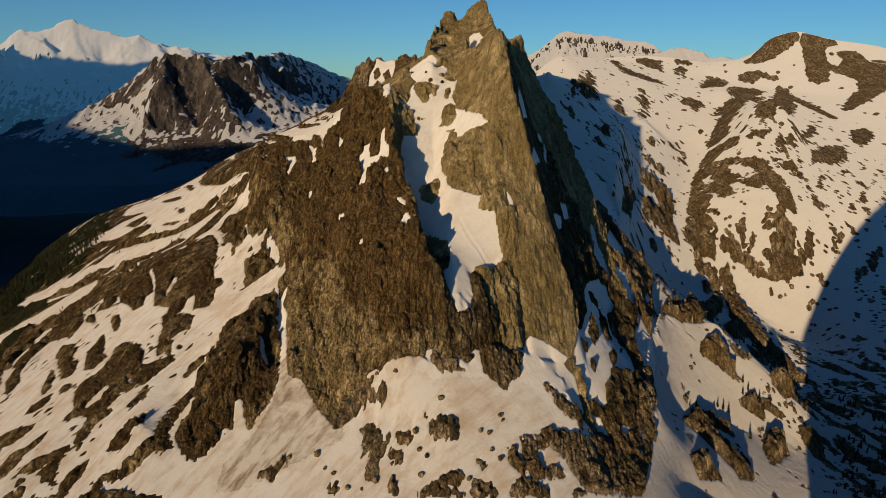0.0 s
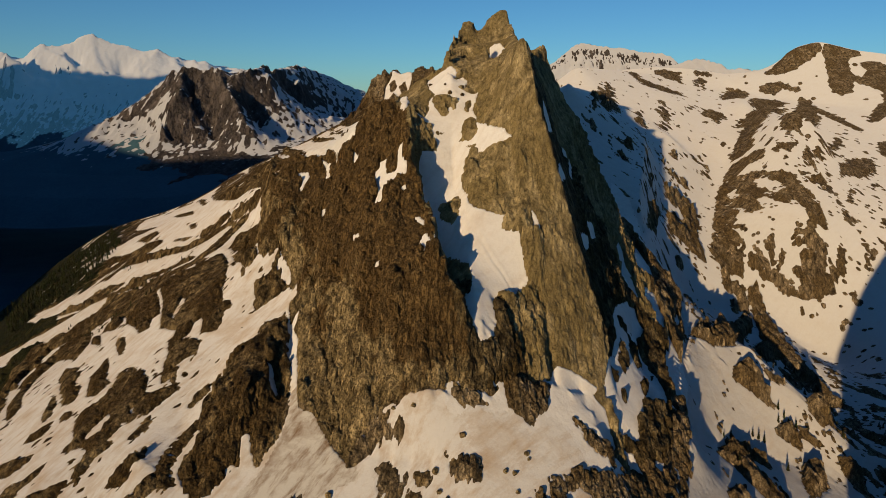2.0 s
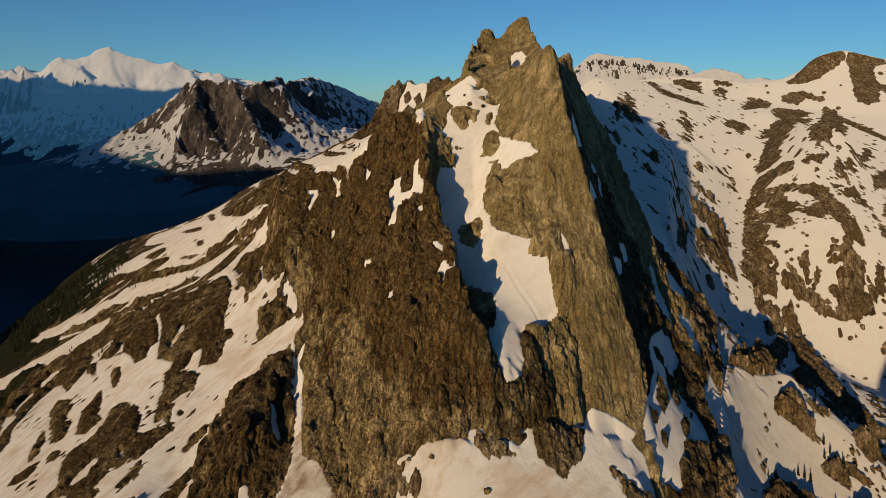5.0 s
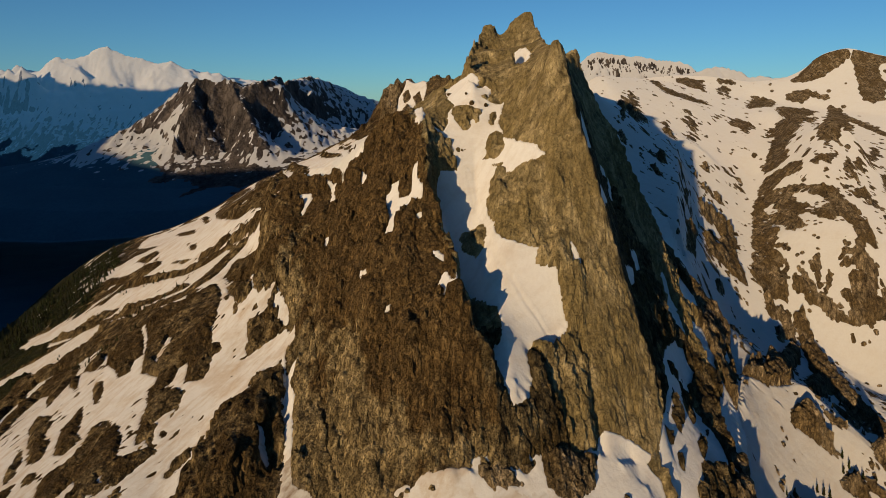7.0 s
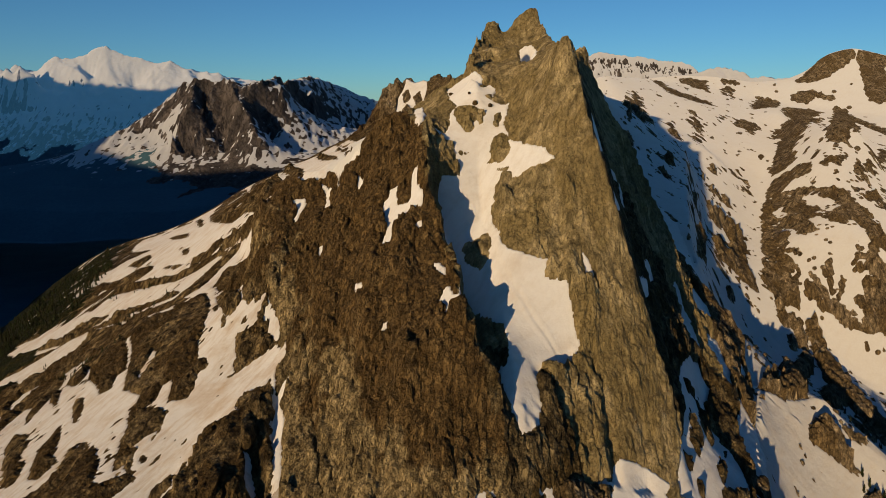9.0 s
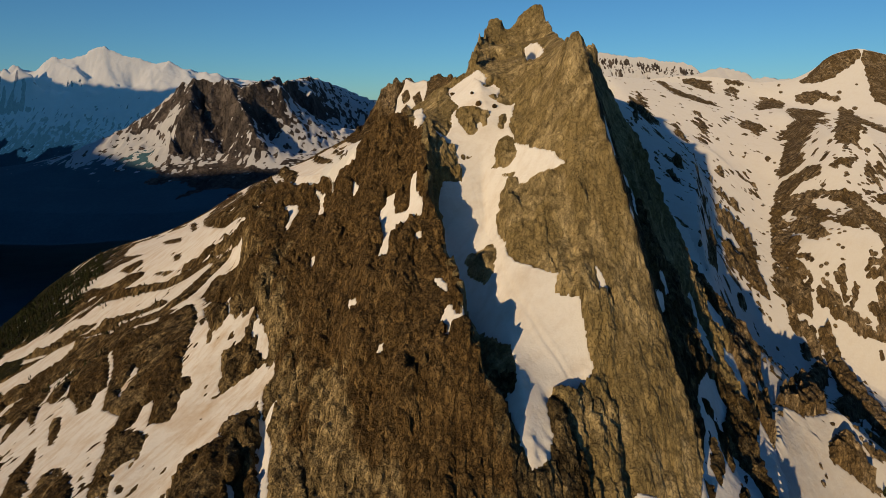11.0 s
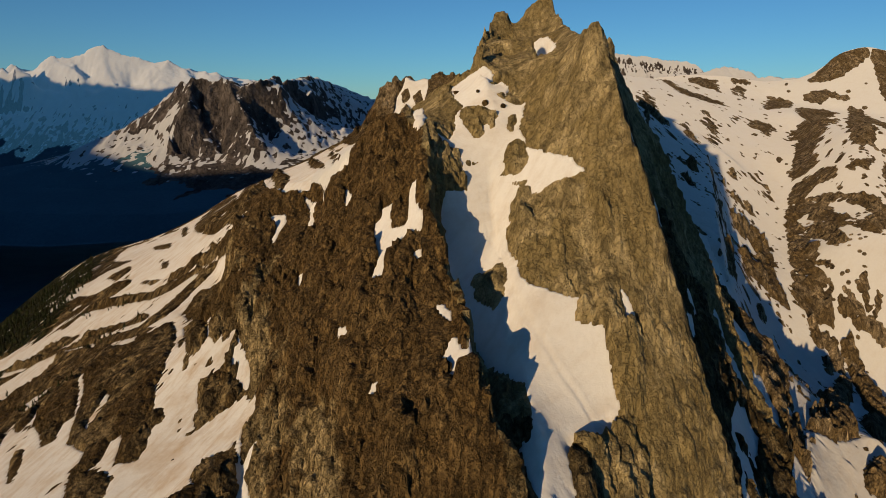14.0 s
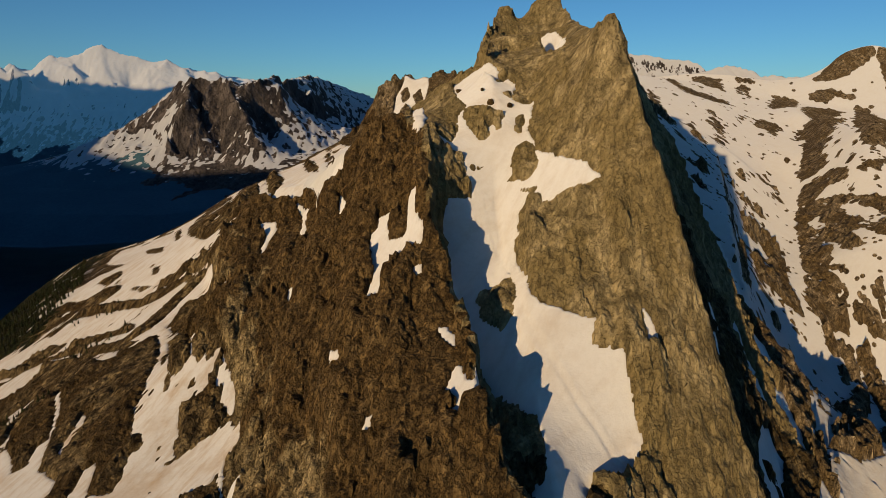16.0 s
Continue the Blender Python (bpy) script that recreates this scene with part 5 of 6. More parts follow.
def mapped(t, scale, turn=0.0):
    geo = t.nodes.new("ShaderNodeNewGeometry")
    vec = t.nodes.new("ShaderNodeVectorMath")
    vec.operation = "MULTIPLY"
    vec.inputs[1].default_value = scale
    spin = t.nodes.new("ShaderNodeVectorRotate")
    spin.rotation_type = "Z_AXIS"
    spin.inputs["Angle"].default_value = turn
    t.links.new(geo.outputs["Position"], spin.inputs["Vector"])
    t.links.new(spin.outputs[0], vec.inputs[0])
    return vec.outputs[0]


def noise_of(t, scale, detail=6, rough=0.6, turn=0.0):
    n = t.nodes.new("ShaderNodeTexNoise")
    n.inputs["Scale"].default_value, n.inputs["Detail"].default_value, n.inputs["Roughness"].default_value = 1.0, detail, rough
    t.links.new(mapped(t, scale, turn), n.inputs["Vector"])
    return n.outputs["Fac"]


def ramp(t, fac, *stops):
    r = t.nodes.new("ShaderNodeValToRGB")
    while len(r.color_ramp.elements) < len(stops):
        r.color_ramp.elements.new(0.5)
    for e, (pos, col) in zip(r.color_ramp.elements, stops):
        e.position, e.color = pos, (*col, 1)
    t.links.new(fac, r.inputs[0])
    return r.outputs[0]


def mix(t, fac, a, b, mode="MIX"):
    m = t.nodes.new("ShaderNodeMix")
    m.data_type, m.blend_type = "RGBA", mode
    for socket, value in ((m.inputs[0], fac), (m.inputs[6], a), (m.inputs[7], b)):
        if isinstance(value, (float, int)):
            socket.default_value = value
        elif isinstance(value, tuple):
            socket.default_value = (*value, 1)
        else:
            t.links.new(value, socket)
    return m.outputs[2]


def bump(t, b, *heights):
    last = None
    for fac, strength, distance in heights:
        n = t.nodes.new("ShaderNodeBump")
        n.inputs["Strength"].default_value, n.inputs["Distance"].default_value = strength, distance
        t.links.new(fac, n.inputs["Height"])
        if last:
            t.links.new(last, n.inputs["Normal"])
        last = n.outputs["Normal"]
    t.links.new(last, b.inputs["Normal"])


def fractal(t, scale, kind, detail=8, rough=0.55, lac=2.1, turn=0.0):
    """A fractal of the given kind, for creases and crags."""
    n = t.nodes.new("ShaderNodeTexNoise")
    n.noise_type, n.normalize = kind, True
    n.inputs["Scale"].default_value, n.inputs["Detail"].default_value = 1.0, detail
    n.inputs["Roughness"].default_value, n.inputs["Lacunarity"].default_value = rough, lac
    t.links.new(mapped(t, scale, turn), n.inputs["Vector"])
    return n.outputs["Fac"]


def warped(t, scale, bend_by, bend_scale):
    """Position, bent by noise, for joints that do not run straight."""
    warp = t.nodes.new("ShaderNodeTexNoise")
    warp.inputs["Scale"].default_value, warp.inputs["Detail"].default_value = bend_scale, 4
    bend = t.nodes.new("ShaderNodeVectorMath")
    bend.operation = "MULTIPLY_ADD"
    bend.inputs[1].default_value = (bend_by,) * 3
    t.links.new(mapped(t, (1, 1, 1)), warp.inputs["Vector"])
    t.links.new(warp.outputs["Color"], bend.inputs[0])
    t.links.new(mapped(t, scale), bend.inputs[2])
    return bend.outputs[0]


def cells_of(t, vector, feature):
    v = t.nodes.new("ShaderNodeTexVoronoi")
    v.feature = feature
    v.inputs["Scale"].default_value = 1.0
    t.links.new(vector, v.inputs["Vector"])
    return v


def rock_material(name, dark, mid, pale, moss, scale=1.0, moss_from=None, crisp=1.0):
    m, t, b = nodes_of(name)
    big = noise_of(t, (0.035 * scale, 0.035 * scale, 0.02 * scale), 5)
    if moss_from is not None:
        geo = t.nodes.new("ShaderNodeNewGeometry")
        split = t.nodes.new("ShaderNodeSeparateXYZ")
        t.links.new(geo.outputs["Position"], split.inputs[0])
        lift = t.nodes.new("ShaderNodeMath")
        lift.operation = "MULTIPLY_ADD"
        lift.inputs[1].default_value, lift.inputs[2].default_value = 0.005, -0.005 * moss_from + 0.1
        t.links.new(split.outputs[2], lift.inputs[0])
        side = t.nodes.new("ShaderNodeMath")
        side.operation = "MULTIPLY_ADD"
        side.inputs[1].default_value = 0.0022
        t.links.new(split.outputs[0], side.inputs[0])
        t.links.new(lift.outputs[0], side.inputs[2])
        add = t.nodes.new("ShaderNodeMath")
        t.links.new(side.outputs[0], add.inputs[0])
        t.links.new(big, add.inputs[1])
        big = add.outputs[0]
    streak = noise_of(t, (0.14 * scale, 0.14 * scale, 0.045 * scale), 5, 0.6)
    grain = noise_of(t, (1.1 * scale, 1.1 * scale, 0.7 * scale), 5, 0.7)
    col = ramp(t, streak, (0.36, dark), (0.5, mid), (0.64, pale))
    col = mix(t, ramp(t, big, (0.48, (0, 0, 0)), (0.53, (1, 1, 1))), col, mix(t, 0.83, col, moss))
    col = mix(t, 0.36 * crisp, col, ramp(t, grain, (0.36, (0.2, 0.17, 0.14)), (0.5, (1, 1, 1)), (0.66, (1.7, 1.62, 1.5))), "MULTIPLY")
    # blocks of stone at two sizes, each with its own tone, parted by dark joints
    blocks = cells_of(t, warped(t, (0.2 * scale, 0.2 * scale, 0.08 * scale), 1.6, 0.3 * scale), "F1")
    stones = cells_of(t, warped(t, (0.52 * scale, 0.52 * scale, 0.17 * scale), 1.4, 0.8 * scale), "F1")
    for cells, low, high in ((blocks, 0.7, 1.3), (stones, 0.62, 1.5)):
        tone = t.nodes.new("ShaderNodeSeparateColor")
        t.links.new(cells.outputs["Color"], tone.inputs[0])
        col = mix(t, 0.6 * crisp, col, ramp(t, tone.outputs[0], (0.0, (low, low, 0.97 * low)), (1.0, (high, high, 0.97 * high))), "MULTIPLY")
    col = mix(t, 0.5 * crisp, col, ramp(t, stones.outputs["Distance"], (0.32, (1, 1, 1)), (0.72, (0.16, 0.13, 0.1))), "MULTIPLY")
    # creases: shade of the hollows multiplied into the colour, bumped in below
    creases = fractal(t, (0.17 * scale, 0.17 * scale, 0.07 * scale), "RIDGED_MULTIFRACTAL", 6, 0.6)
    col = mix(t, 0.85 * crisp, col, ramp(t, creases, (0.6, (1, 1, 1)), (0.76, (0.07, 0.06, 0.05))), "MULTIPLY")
    joints = cells_of(t, warped(t, (0.3 * scale, 0.3 * scale, 0.07 * scale), 2.0, 0.4 * scale), "DISTANCE_TO_EDGE")
    joint = ramp(t, joints.outputs["Distance"], (0.0, (0, 0, 0)), (0.12, (1, 1, 1)))
    col = mix(t, 0.6 * crisp, col, ramp(t, joints.outputs["Distance"], (0.0, (0.06, 0.05, 0.04)), (0.06, (1, 1, 1))), "MULTIPLY")
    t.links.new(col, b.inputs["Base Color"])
    b.inputs["Roughness"].default_value = 0.92
    b.inputs["Diffuse Roughness"].default_value = 1.0
    b.inputs["Specular IOR Level"].default_value = 0.15
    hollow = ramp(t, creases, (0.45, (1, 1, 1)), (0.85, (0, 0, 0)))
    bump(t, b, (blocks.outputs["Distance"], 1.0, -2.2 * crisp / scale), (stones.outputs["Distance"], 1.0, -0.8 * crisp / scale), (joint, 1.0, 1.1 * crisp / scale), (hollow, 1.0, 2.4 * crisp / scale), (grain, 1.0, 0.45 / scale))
    return m


def wood_material(name, low, high, scale):
    """A far forest: crowns as fine mottling."""
    m, t, b = nodes_of(name)
    crowns = noise_of(t, (0.12 * scale, 0.12 * scale, 0.12 * scale), 6, 0.7)
    stands = noise_of(t, (0.006 * scale, 0.009 * scale, 0.006 * scale), 5, 0.6)
    col = ramp(t, crowns, (0.3, low), (0.7, high))
    col = mix(t, ramp(t, stands, (0.4, (0.75, 0.75, 0.75)), (0.62, (1, 1, 1))), tuple(0.6 * v for v in low), col)
    t.links.new(col, b.inputs["Base Color"])
    b.inputs["Roughness"].default_value = 0.95
    b.inputs["Diffuse Roughness"].default_value = 1.0
    b.inputs["Specular IOR Level"].default_value = 0.1
    return m


def snow_material(name, clean=(0.63, 0.615, 0.59), dirt=(0.4, 0.31, 0.22), amount=0.25, scale=1.0):
    m, t, b = nodes_of(name)
    big = noise_of(t, (0.03 * scale, 0.05 * scale, 0.05 * scale), 6, 0.65)
    fine = noise_of(t, (0.5 * scale, 0.5 * scale, 0.25 * scale), 6, 0.65)
    col = mix(t, ramp(t, big, (0.5, (0, 0, 0)), (0.75, (amount,) * 3)), clean, dirt)
    runs_ = noise_of(t, (0.035 * scale, 0.22 * scale, 0.1 * scale), 7, 0.7, -0.75)
    col = mix(t, ramp(t, runs_, (0.47, (0, 0, 0)), (0.68, (0.85 * amount,) * 3)), col, dirt)
    col = mix(t, 0.12, col, ramp(t, fine, (0.3, (0.6, 0.58, 0.55)), (0.6, (1, 1, 1))), "MULTIPLY")
    t.links.new(col, b.inputs["Base Color"])
    b.inputs["Roughness"].default_value = 0.65
    b.inputs["Diffuse Roughness"].default_value = 1.0
    b.inputs["Specular IOR Level"].default_value = 0.25
    bump(t, b, (big, 0.5, 2.0 / scale), (fine, 0.5, 0.35 / scale))
    return m


ROCK = rock_material("rock", (0.15, 0.112, 0.056), (0.265, 0.202, 0.106), (0.37, 0.288, 0.16), (0.098, 0.058, 0.02), moss_from=172)
OUTCROP = rock_material("outcrop_rock", (0.06, 0.044, 0.026), (0.24, 0.185, 0.115), (0.38, 0.3, 0.2), (0.15, 0.105, 0.05))
SLAB = rock_material("slab_rock", (0.145, 0.114, 0.058), (0.285, 0.225, 0.117), (0.41, 0.33, 0.185), (0.215, 0.165, 0.075), crisp=0.55)
EARTH = rock_material("dark_rock", (0.035, 0.024, 0.011), (0.18, 0.13, 0.064), (0.34, 0.255, 0.135), (0.085, 0.053, 0.019))
GRASS = rock_material("turf", (0.012, 0.013, 0.004), (0.034, 0.034, 0.01), (0.07, 0.06, 0.02), (0.022, 0.028, 0.008))
# valley haze is put into the blue of this forest's base colour
HAZE_WOODS = wood_material("hazy_woods", (0.042, 0.1, 0.135), (0.06, 0.132, 0.172), 1.0)
SNOW = snow_material("snow", (0.66, 0.655, 0.645))
# dark lower wall; on the right flank its colour also deepens the shade
DARK_AND_SHADE = rock_material("dark_wall_and_shade_rock", (0.03, 0.022, 0.011), (0.13, 0.1, 0.054), (0.24, 0.185, 0.1), (0.08, 0.055, 0.022))
# same snow, toned down on spur and bowl to offset the sun's brightness
DIMMED_SPUR_SNOW = snow_material("dimmed_spur_snow", (0.5, 0.495, 0.485), amount=0.3)
DIMMED_BOWL_SNOW = snow_material("dimmed_bowl_snow", (0.56, 0.56, 0.555), amount=0.12)
DIRTY = snow_material("old_snow", (0.62, 0.61, 0.595), dirt=(0.42, 0.31, 0.2), amount=0.75)
CONE = snow_material("cone_snow", (0.56, 0.54, 0.5), dirt=(0.2, 0.12, 0.06), amount=1.15)

# ---- the ground, the spire and the snow ----
over = S - R
buried = np.minimum(np.minimum(over[:-1, :-1], over[1:, 1:]), np.minimum(over[:-1, 1:], over[1:, :-1])) > 0.45
cx, cy = (XS[:-1] + XS[1:]) / 2, (YS[:-1] + YS[1:]) / 2
spire = np.zeros((len(cy), len(cx)), bool)
j, i, d = inside(SPIRE, 1)
spire[j, i] = d[: spire[j, i].shape[0], : spire[j, i].shape[1]] > 0
gx_, gy_ = np.meshgrid(cx, cy)
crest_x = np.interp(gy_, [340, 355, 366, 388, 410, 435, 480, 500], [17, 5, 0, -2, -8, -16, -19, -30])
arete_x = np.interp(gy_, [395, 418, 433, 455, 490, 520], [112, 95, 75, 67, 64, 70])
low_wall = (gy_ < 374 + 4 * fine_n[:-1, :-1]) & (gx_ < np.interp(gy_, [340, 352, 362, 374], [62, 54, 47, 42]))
spire_root = tagged(new("rock_spire", None), "jagged brown rock spire with steep cracked faces", "mountain")
for name, zone, label, stone in (
    ("summit_tower", (gy_ > 512) & (gx_ > -35), "twin-toothed summit tower", SLAB),
    ("shaded_flank", (gx_ > arete_x) & (gy_ <= 512), "dark shaded flank with snow streaks", DARK_AND_SHADE),
    ("buttress", ((gx_ < crest_x) & (gy_ <= 512)) | ((gy_ > 512) & (gx_ <= -35)), "broad dark brown mossy buttress", ROCK),
    ("wall", (gx_ >= crest_x) & (gx_ <= arete_x) & (gy_ <= 512) & ~low_wall, "tan slab wall beside the snow gully", SLAB),
    ("lower_wall", (gx_ >= crest_x) & (gx_ <= arete_x) & low_wall, "dark cracked wall below the snow gully", DARK_AND_SHADE),
):
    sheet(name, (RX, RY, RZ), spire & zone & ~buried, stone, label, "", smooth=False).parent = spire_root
lowland = (B[:-1, :-1] < 55 + 12 * fine_n[:-1, :-1]) & (gx_ < -450) & (F[:-1, :-1] < 0)
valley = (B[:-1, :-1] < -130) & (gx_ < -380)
sheet("flank", (RX, RY, RZ), ~spire & ~lowland & ~valley & ~buried & (gx_ < -80), EARTH, "dark brown rocky flank below the snow", "ground", "structure", smooth=False)
sheet("ground", (RX, RY, RZ), ~spire & ~lowland & ~valley & ~buried & (gx_ >= -80), OUTCROP, "brown alpine rock slopes under the snow", "ground", "structure", smooth=False)
sheet("grass_slope", (RX, RY, RZ), ~spire & lowland & ~valley, GRASS, "dark olive alpine turf above the forest", "ground", "structure", smooth=False)
sheet("valley_forest", (RX, RY, RZ), ~spire & valley, HAZE_WOODS, "deep forested valley in shadow", "ground", "structure", smooth=False)
cover = np.maximum(np.maximum(over[:-1, :-1], over[1:, 1:]), np.maximum(over[:-1, 1:], over[1:, :-1])) > -0.1
own = OWNER[:-1, :-1]


def pieces(mask, least=8):
    """The connected pieces of a mask, but for crumbs."""
    todo, out = set(zip(*np.nonzero(mask))), []
    while todo:
        stack, got = [todo.pop()], []
        while stack:
            a, b = stack.pop()
            got.append((a, b))
            for q in ((a + 1, b), (a - 1, b), (a, b + 1), (a, b - 1), (a + 1, b + 1), (a - 1, b - 1), (a + 1, b - 1), (a - 1, b + 1)):
                if q in todo:
                    todo.remove(q)
                    stack.append(q)
        if len(got) >= least:
            one = np.zeros(mask.shape, bool)
            one[tuple(np.array(got).T)] = True
            out.append(one)
    return sorted(out, key=lambda one: -one.sum())


LABELS = {
    "couloir": ("snow_couloir", "smooth white snow gully lying in a rock cleft", SNOW),
    "slit": ("snow_gully", "narrow snow strip in a shaded rock cleft", SNOW),
    "debris": ("snow_slide", "dirty snow with avalanche debris on a slope", DIRTY),
    "cone": ("avalanche_cone", "avalanche cone of old snow with brown dirt streaks", CONE),
    "patch": ("snow_patch", "small white snow patch on a brown rock face", SNOW),
    "notch": ("snow_patch", "shaded snow lying in a notch of the crest", SNOW),
    "comb": ("snow_patch", "white snow patch between rocky pinnacles", SNOW),
    "tongue": ("snow_tongue", "snow tongue running up between rock buttresses", SNOW),
    "flank": ("snow_patch", "blue shaded snow strip on a dark rock flank", SNOW),
}
for k, kind in enumerate(OWNERS):
    if kind in LABELS:
        name, label, material = LABELS[kind]
        part_of = cover & (own == k)
        if kind == "couloir":
            couloir = tagged(new(name, None), label, "snow")
            upper, arm = gy_ > 478, (gx_ > 30) & (gy_ > 425) & (gy_ <= 478)
            for piece, zone, note in (("upper_basin", upper, "snow basin under the summit tower"), ("side_arm", arm, "snow arm reaching across the wall"), ("gully_tongue", ~upper & ~arm, "long snow tongue with ski tracks")):
                sheet(piece, (X, Y, S), part_of & zone, material, note, "").parent = couloir
        else:
            for piece in pieces(part_of):
                sheet(name, (X, Y, S), piece, material, label, "snow")
        cover &= ~part_of
for name, zone, material, label in (
    ("snow_slope", (cx[None, :] < -85) & (cy[:, None] < 3200), DIRTY, "melting snow streaks on a rocky left-hand flank"),
    ("snow_apron", (cx[None, :] >= -85) & (cx[None, :] < 135) & (cy[:, None] < 380), DIRTY, "broad snow apron below the rock spire"),
    ("snow_spur", (cx[None, :] >= 135) & (cy[:, None] < 655), DIMMED_SPUR_SNOW, "wind-smoothed snow spur with rocks and conifers"),
    ("snow_bowl", (cx[None, :] >= 135) | (cy[:, None] >= 380), DIMMED_BOWL_SNOW, "wide snow bowl with dark rock outcrops"),
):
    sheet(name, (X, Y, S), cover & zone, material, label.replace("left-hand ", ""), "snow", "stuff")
    cover &= ~zone

# ---- distant ranges ----
def range_(name, crest, front, back, seed, rough, label, rock_mat, snow_mat, snowline, cell=22.0, foot=-750.0, fluted=1.0, bias=8.0, fall=1.05, band=0.0, treeline=-2000.0):
    """A far range: slopes that fall from a crest line, with gullies and snow."""
    crest = np.array(crest, float)
    x = np.arange(crest[:, 0].min() - back * 0.6, crest[:, 0].max() + back * 0.6, cell)
    y = np.arange(crest[:, 1].min() - front, crest[:, 1].max() + back, cell)
    gx, gy = np.meshgrid(x, y)
    wx, wy = gx + 60 * fbm(gx / 300, gy / 300, 3, seed), gy + 60 * fbm(gx / 300, gy / 300, 3, seed + 7)
    top, near_d = np.full(gx.shape, -1e9), np.full(gx.shape, 1e9)
    for a, b in zip(crest[:-1], crest[1:]):
        dx, dy = b[0] - a[0], b[1] - a[1]
        t = np.clip(((wx - a[0]) * dx + (wy - a[1]) * dy) / (dx * dx + dy * dy), 0, 1)
        d = np.hypot(wx - a[0] - t * dx, wy - a[1] - t * dy)
        h = a[2] + t * (b[2] - a[2]) - fall * d + 0.00028 * d * d
        top = np.maximum(top, np.where(d < 1900, h, -1e9))
        near_d = np.minimum(near_d, d)
    grow = step(0, 120, near_d)
    rel = rough * (0.35 + 0.65 * grow) * (0.6 * ridged(gx / 240, gy / 330, 5, seed + 20, 0.6) + fluted * 0.45 * ridged(gx / 95, gy / 220, 4, seed + 30, 0.6) + 0.16 * ridged(gx / 45, gy / 60, 3, seed + 33, 0.6))
    z = np.maximum(top + rel - rough * 0.35, foot)
    zy, zx = np.gradient(z, y, x)
    steepness = np.hypot(zx, zy)
    cov = 9 * fbm(gx / 60, gy / 90, 5, seed + 40, 0.7) + bias + (z - snowline) * 0.04 - 13 * np.maximum(steepness - 0.8, 0)
    cov = cov - band * step(20, 40, near_d) * step(150, 110, near_d) * (1 + 2.0 * fbm(gx / 15 + gy / 60, gy / 40, 5, seed + 60, 0.75))
    cov = np.where(z < treeline, np.minimum(cov, (z - treeline) * 0.1), cov)
    cov = np.clip(0.3 * cov, -8, 1.2)
    all_ = np.ones((len(y) - 1, len(x) - 1), bool)
    root = new(name, None)
    tagged(root, label, "mountain")
    hazy_woods = all_ & (z[:-1, :-1] < treeline + 40 * fbm(gx, gy, 1, 3)[:-1, :-1])
    rock_part = sheet("rock_slope", (gx, gy, z), all_ & ~hazy_woods, rock_mat, "", "", smooth=False)
    if hazy_woods.any():
        sheet("forest", (gx, gy, z), hazy_woods, FAR_HAZE_WOODS, "dark forest below the rock", "", smooth=False).parent = root
    hi = cov
    on = np.maximum(np.maximum(hi[:-1, :-1], hi[1:, 1:]), np.maximum(hi[:-1, 1:], hi[1:, :-1])) > 0
    snow_part = sheet("snow", (gx, gy, z + cov), on, snow_mat, "snow on the heights", "")
    rock_part.parent = snow_part.parent = root
    return root


# haze painted in: greyer rock, and snow dimmed blue for missing shade
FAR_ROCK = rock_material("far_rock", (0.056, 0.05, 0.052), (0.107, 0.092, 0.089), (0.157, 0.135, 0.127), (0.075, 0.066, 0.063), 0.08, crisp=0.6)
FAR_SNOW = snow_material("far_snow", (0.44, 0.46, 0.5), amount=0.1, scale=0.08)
# the same haze blue, painted on the far forest
FAR_HAZE_WOODS = wood_material("far_hazy_woods", (0.042, 0.1, 0.135), (0.06, 0.132, 0.172), 0.6)
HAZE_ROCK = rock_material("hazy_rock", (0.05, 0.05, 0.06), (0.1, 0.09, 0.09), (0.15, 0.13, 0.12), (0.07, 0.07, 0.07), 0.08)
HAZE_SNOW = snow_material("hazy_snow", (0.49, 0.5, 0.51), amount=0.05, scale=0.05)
for m, glow in ((HAZE_ROCK, 0.09), (HAZE_SNOW, 0.075)):  # blue haze put in as emission, on the distant backdrop alone
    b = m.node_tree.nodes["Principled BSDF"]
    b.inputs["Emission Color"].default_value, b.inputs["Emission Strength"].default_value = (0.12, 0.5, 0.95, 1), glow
FAR_LINES = []


def far(*points):
    FAR_LINES.append(np.array(points, float))


far((-3299,4750,496), (-3061,4750,523), (-3004,4750,515), (-2952,4750,549), (-2906,4750,516), (-2880,4750,478), (-2837,4750,512), (-2766,4750,549), (-2711,4750,583), (-2659,4750,620), (-2602,4750,609), (-2566,4750,591), (-2527,4750,591), (-2487,4750,606), (-2423,4750,654), (-2364,4750,665), (-2305,4750,673), (-2248,4750,658), (-2194,4750,628), (-2119,4750,602), (-2063,4750,580), (-1987,4750,562), (-1869,4750,573), (-1814,4750,543), (-1758,4750,517), (-1701,4750,498), (-1564,4750,506), (-1509,4750,461), (-1394,4750,423))  # dome crest
far((-3124,4500,468), (-2970,4500,514), (-2900,4500,486), (-2850,4500,528), (-2818,4500,493), (-2764,4500,539), (-2723,4500,486), (-2680,4500,479))  # needles
far((-3184,4560,361), (-2961,4560,343), (-2730,4560,380), (-2504,4560,387), (-2200,4560,417), (-1900,4560,417), (-1526,4560,399))  # dome slope
far((-3093,4400,216), (-2874,4400,217), (-2576,4400,253), (-2285,4400,253), (-1993,4400,254), (-1772,4400,272), (-1405,4400,308))  # dome mid
far((-2979,4200,31), (-2767,4200,38), (-2482,4200,66), (-2235,4200,73), (-1949,4200,119), (-1628,4200,188), (-1277,4200,222))  # dome foot
far((-2990,4000,-90), (-2653,4000,-89), (-2376,4000,-39), (-2134,4000,18), (-1891,4000,95), (-1621,4000,128))  # dome trough
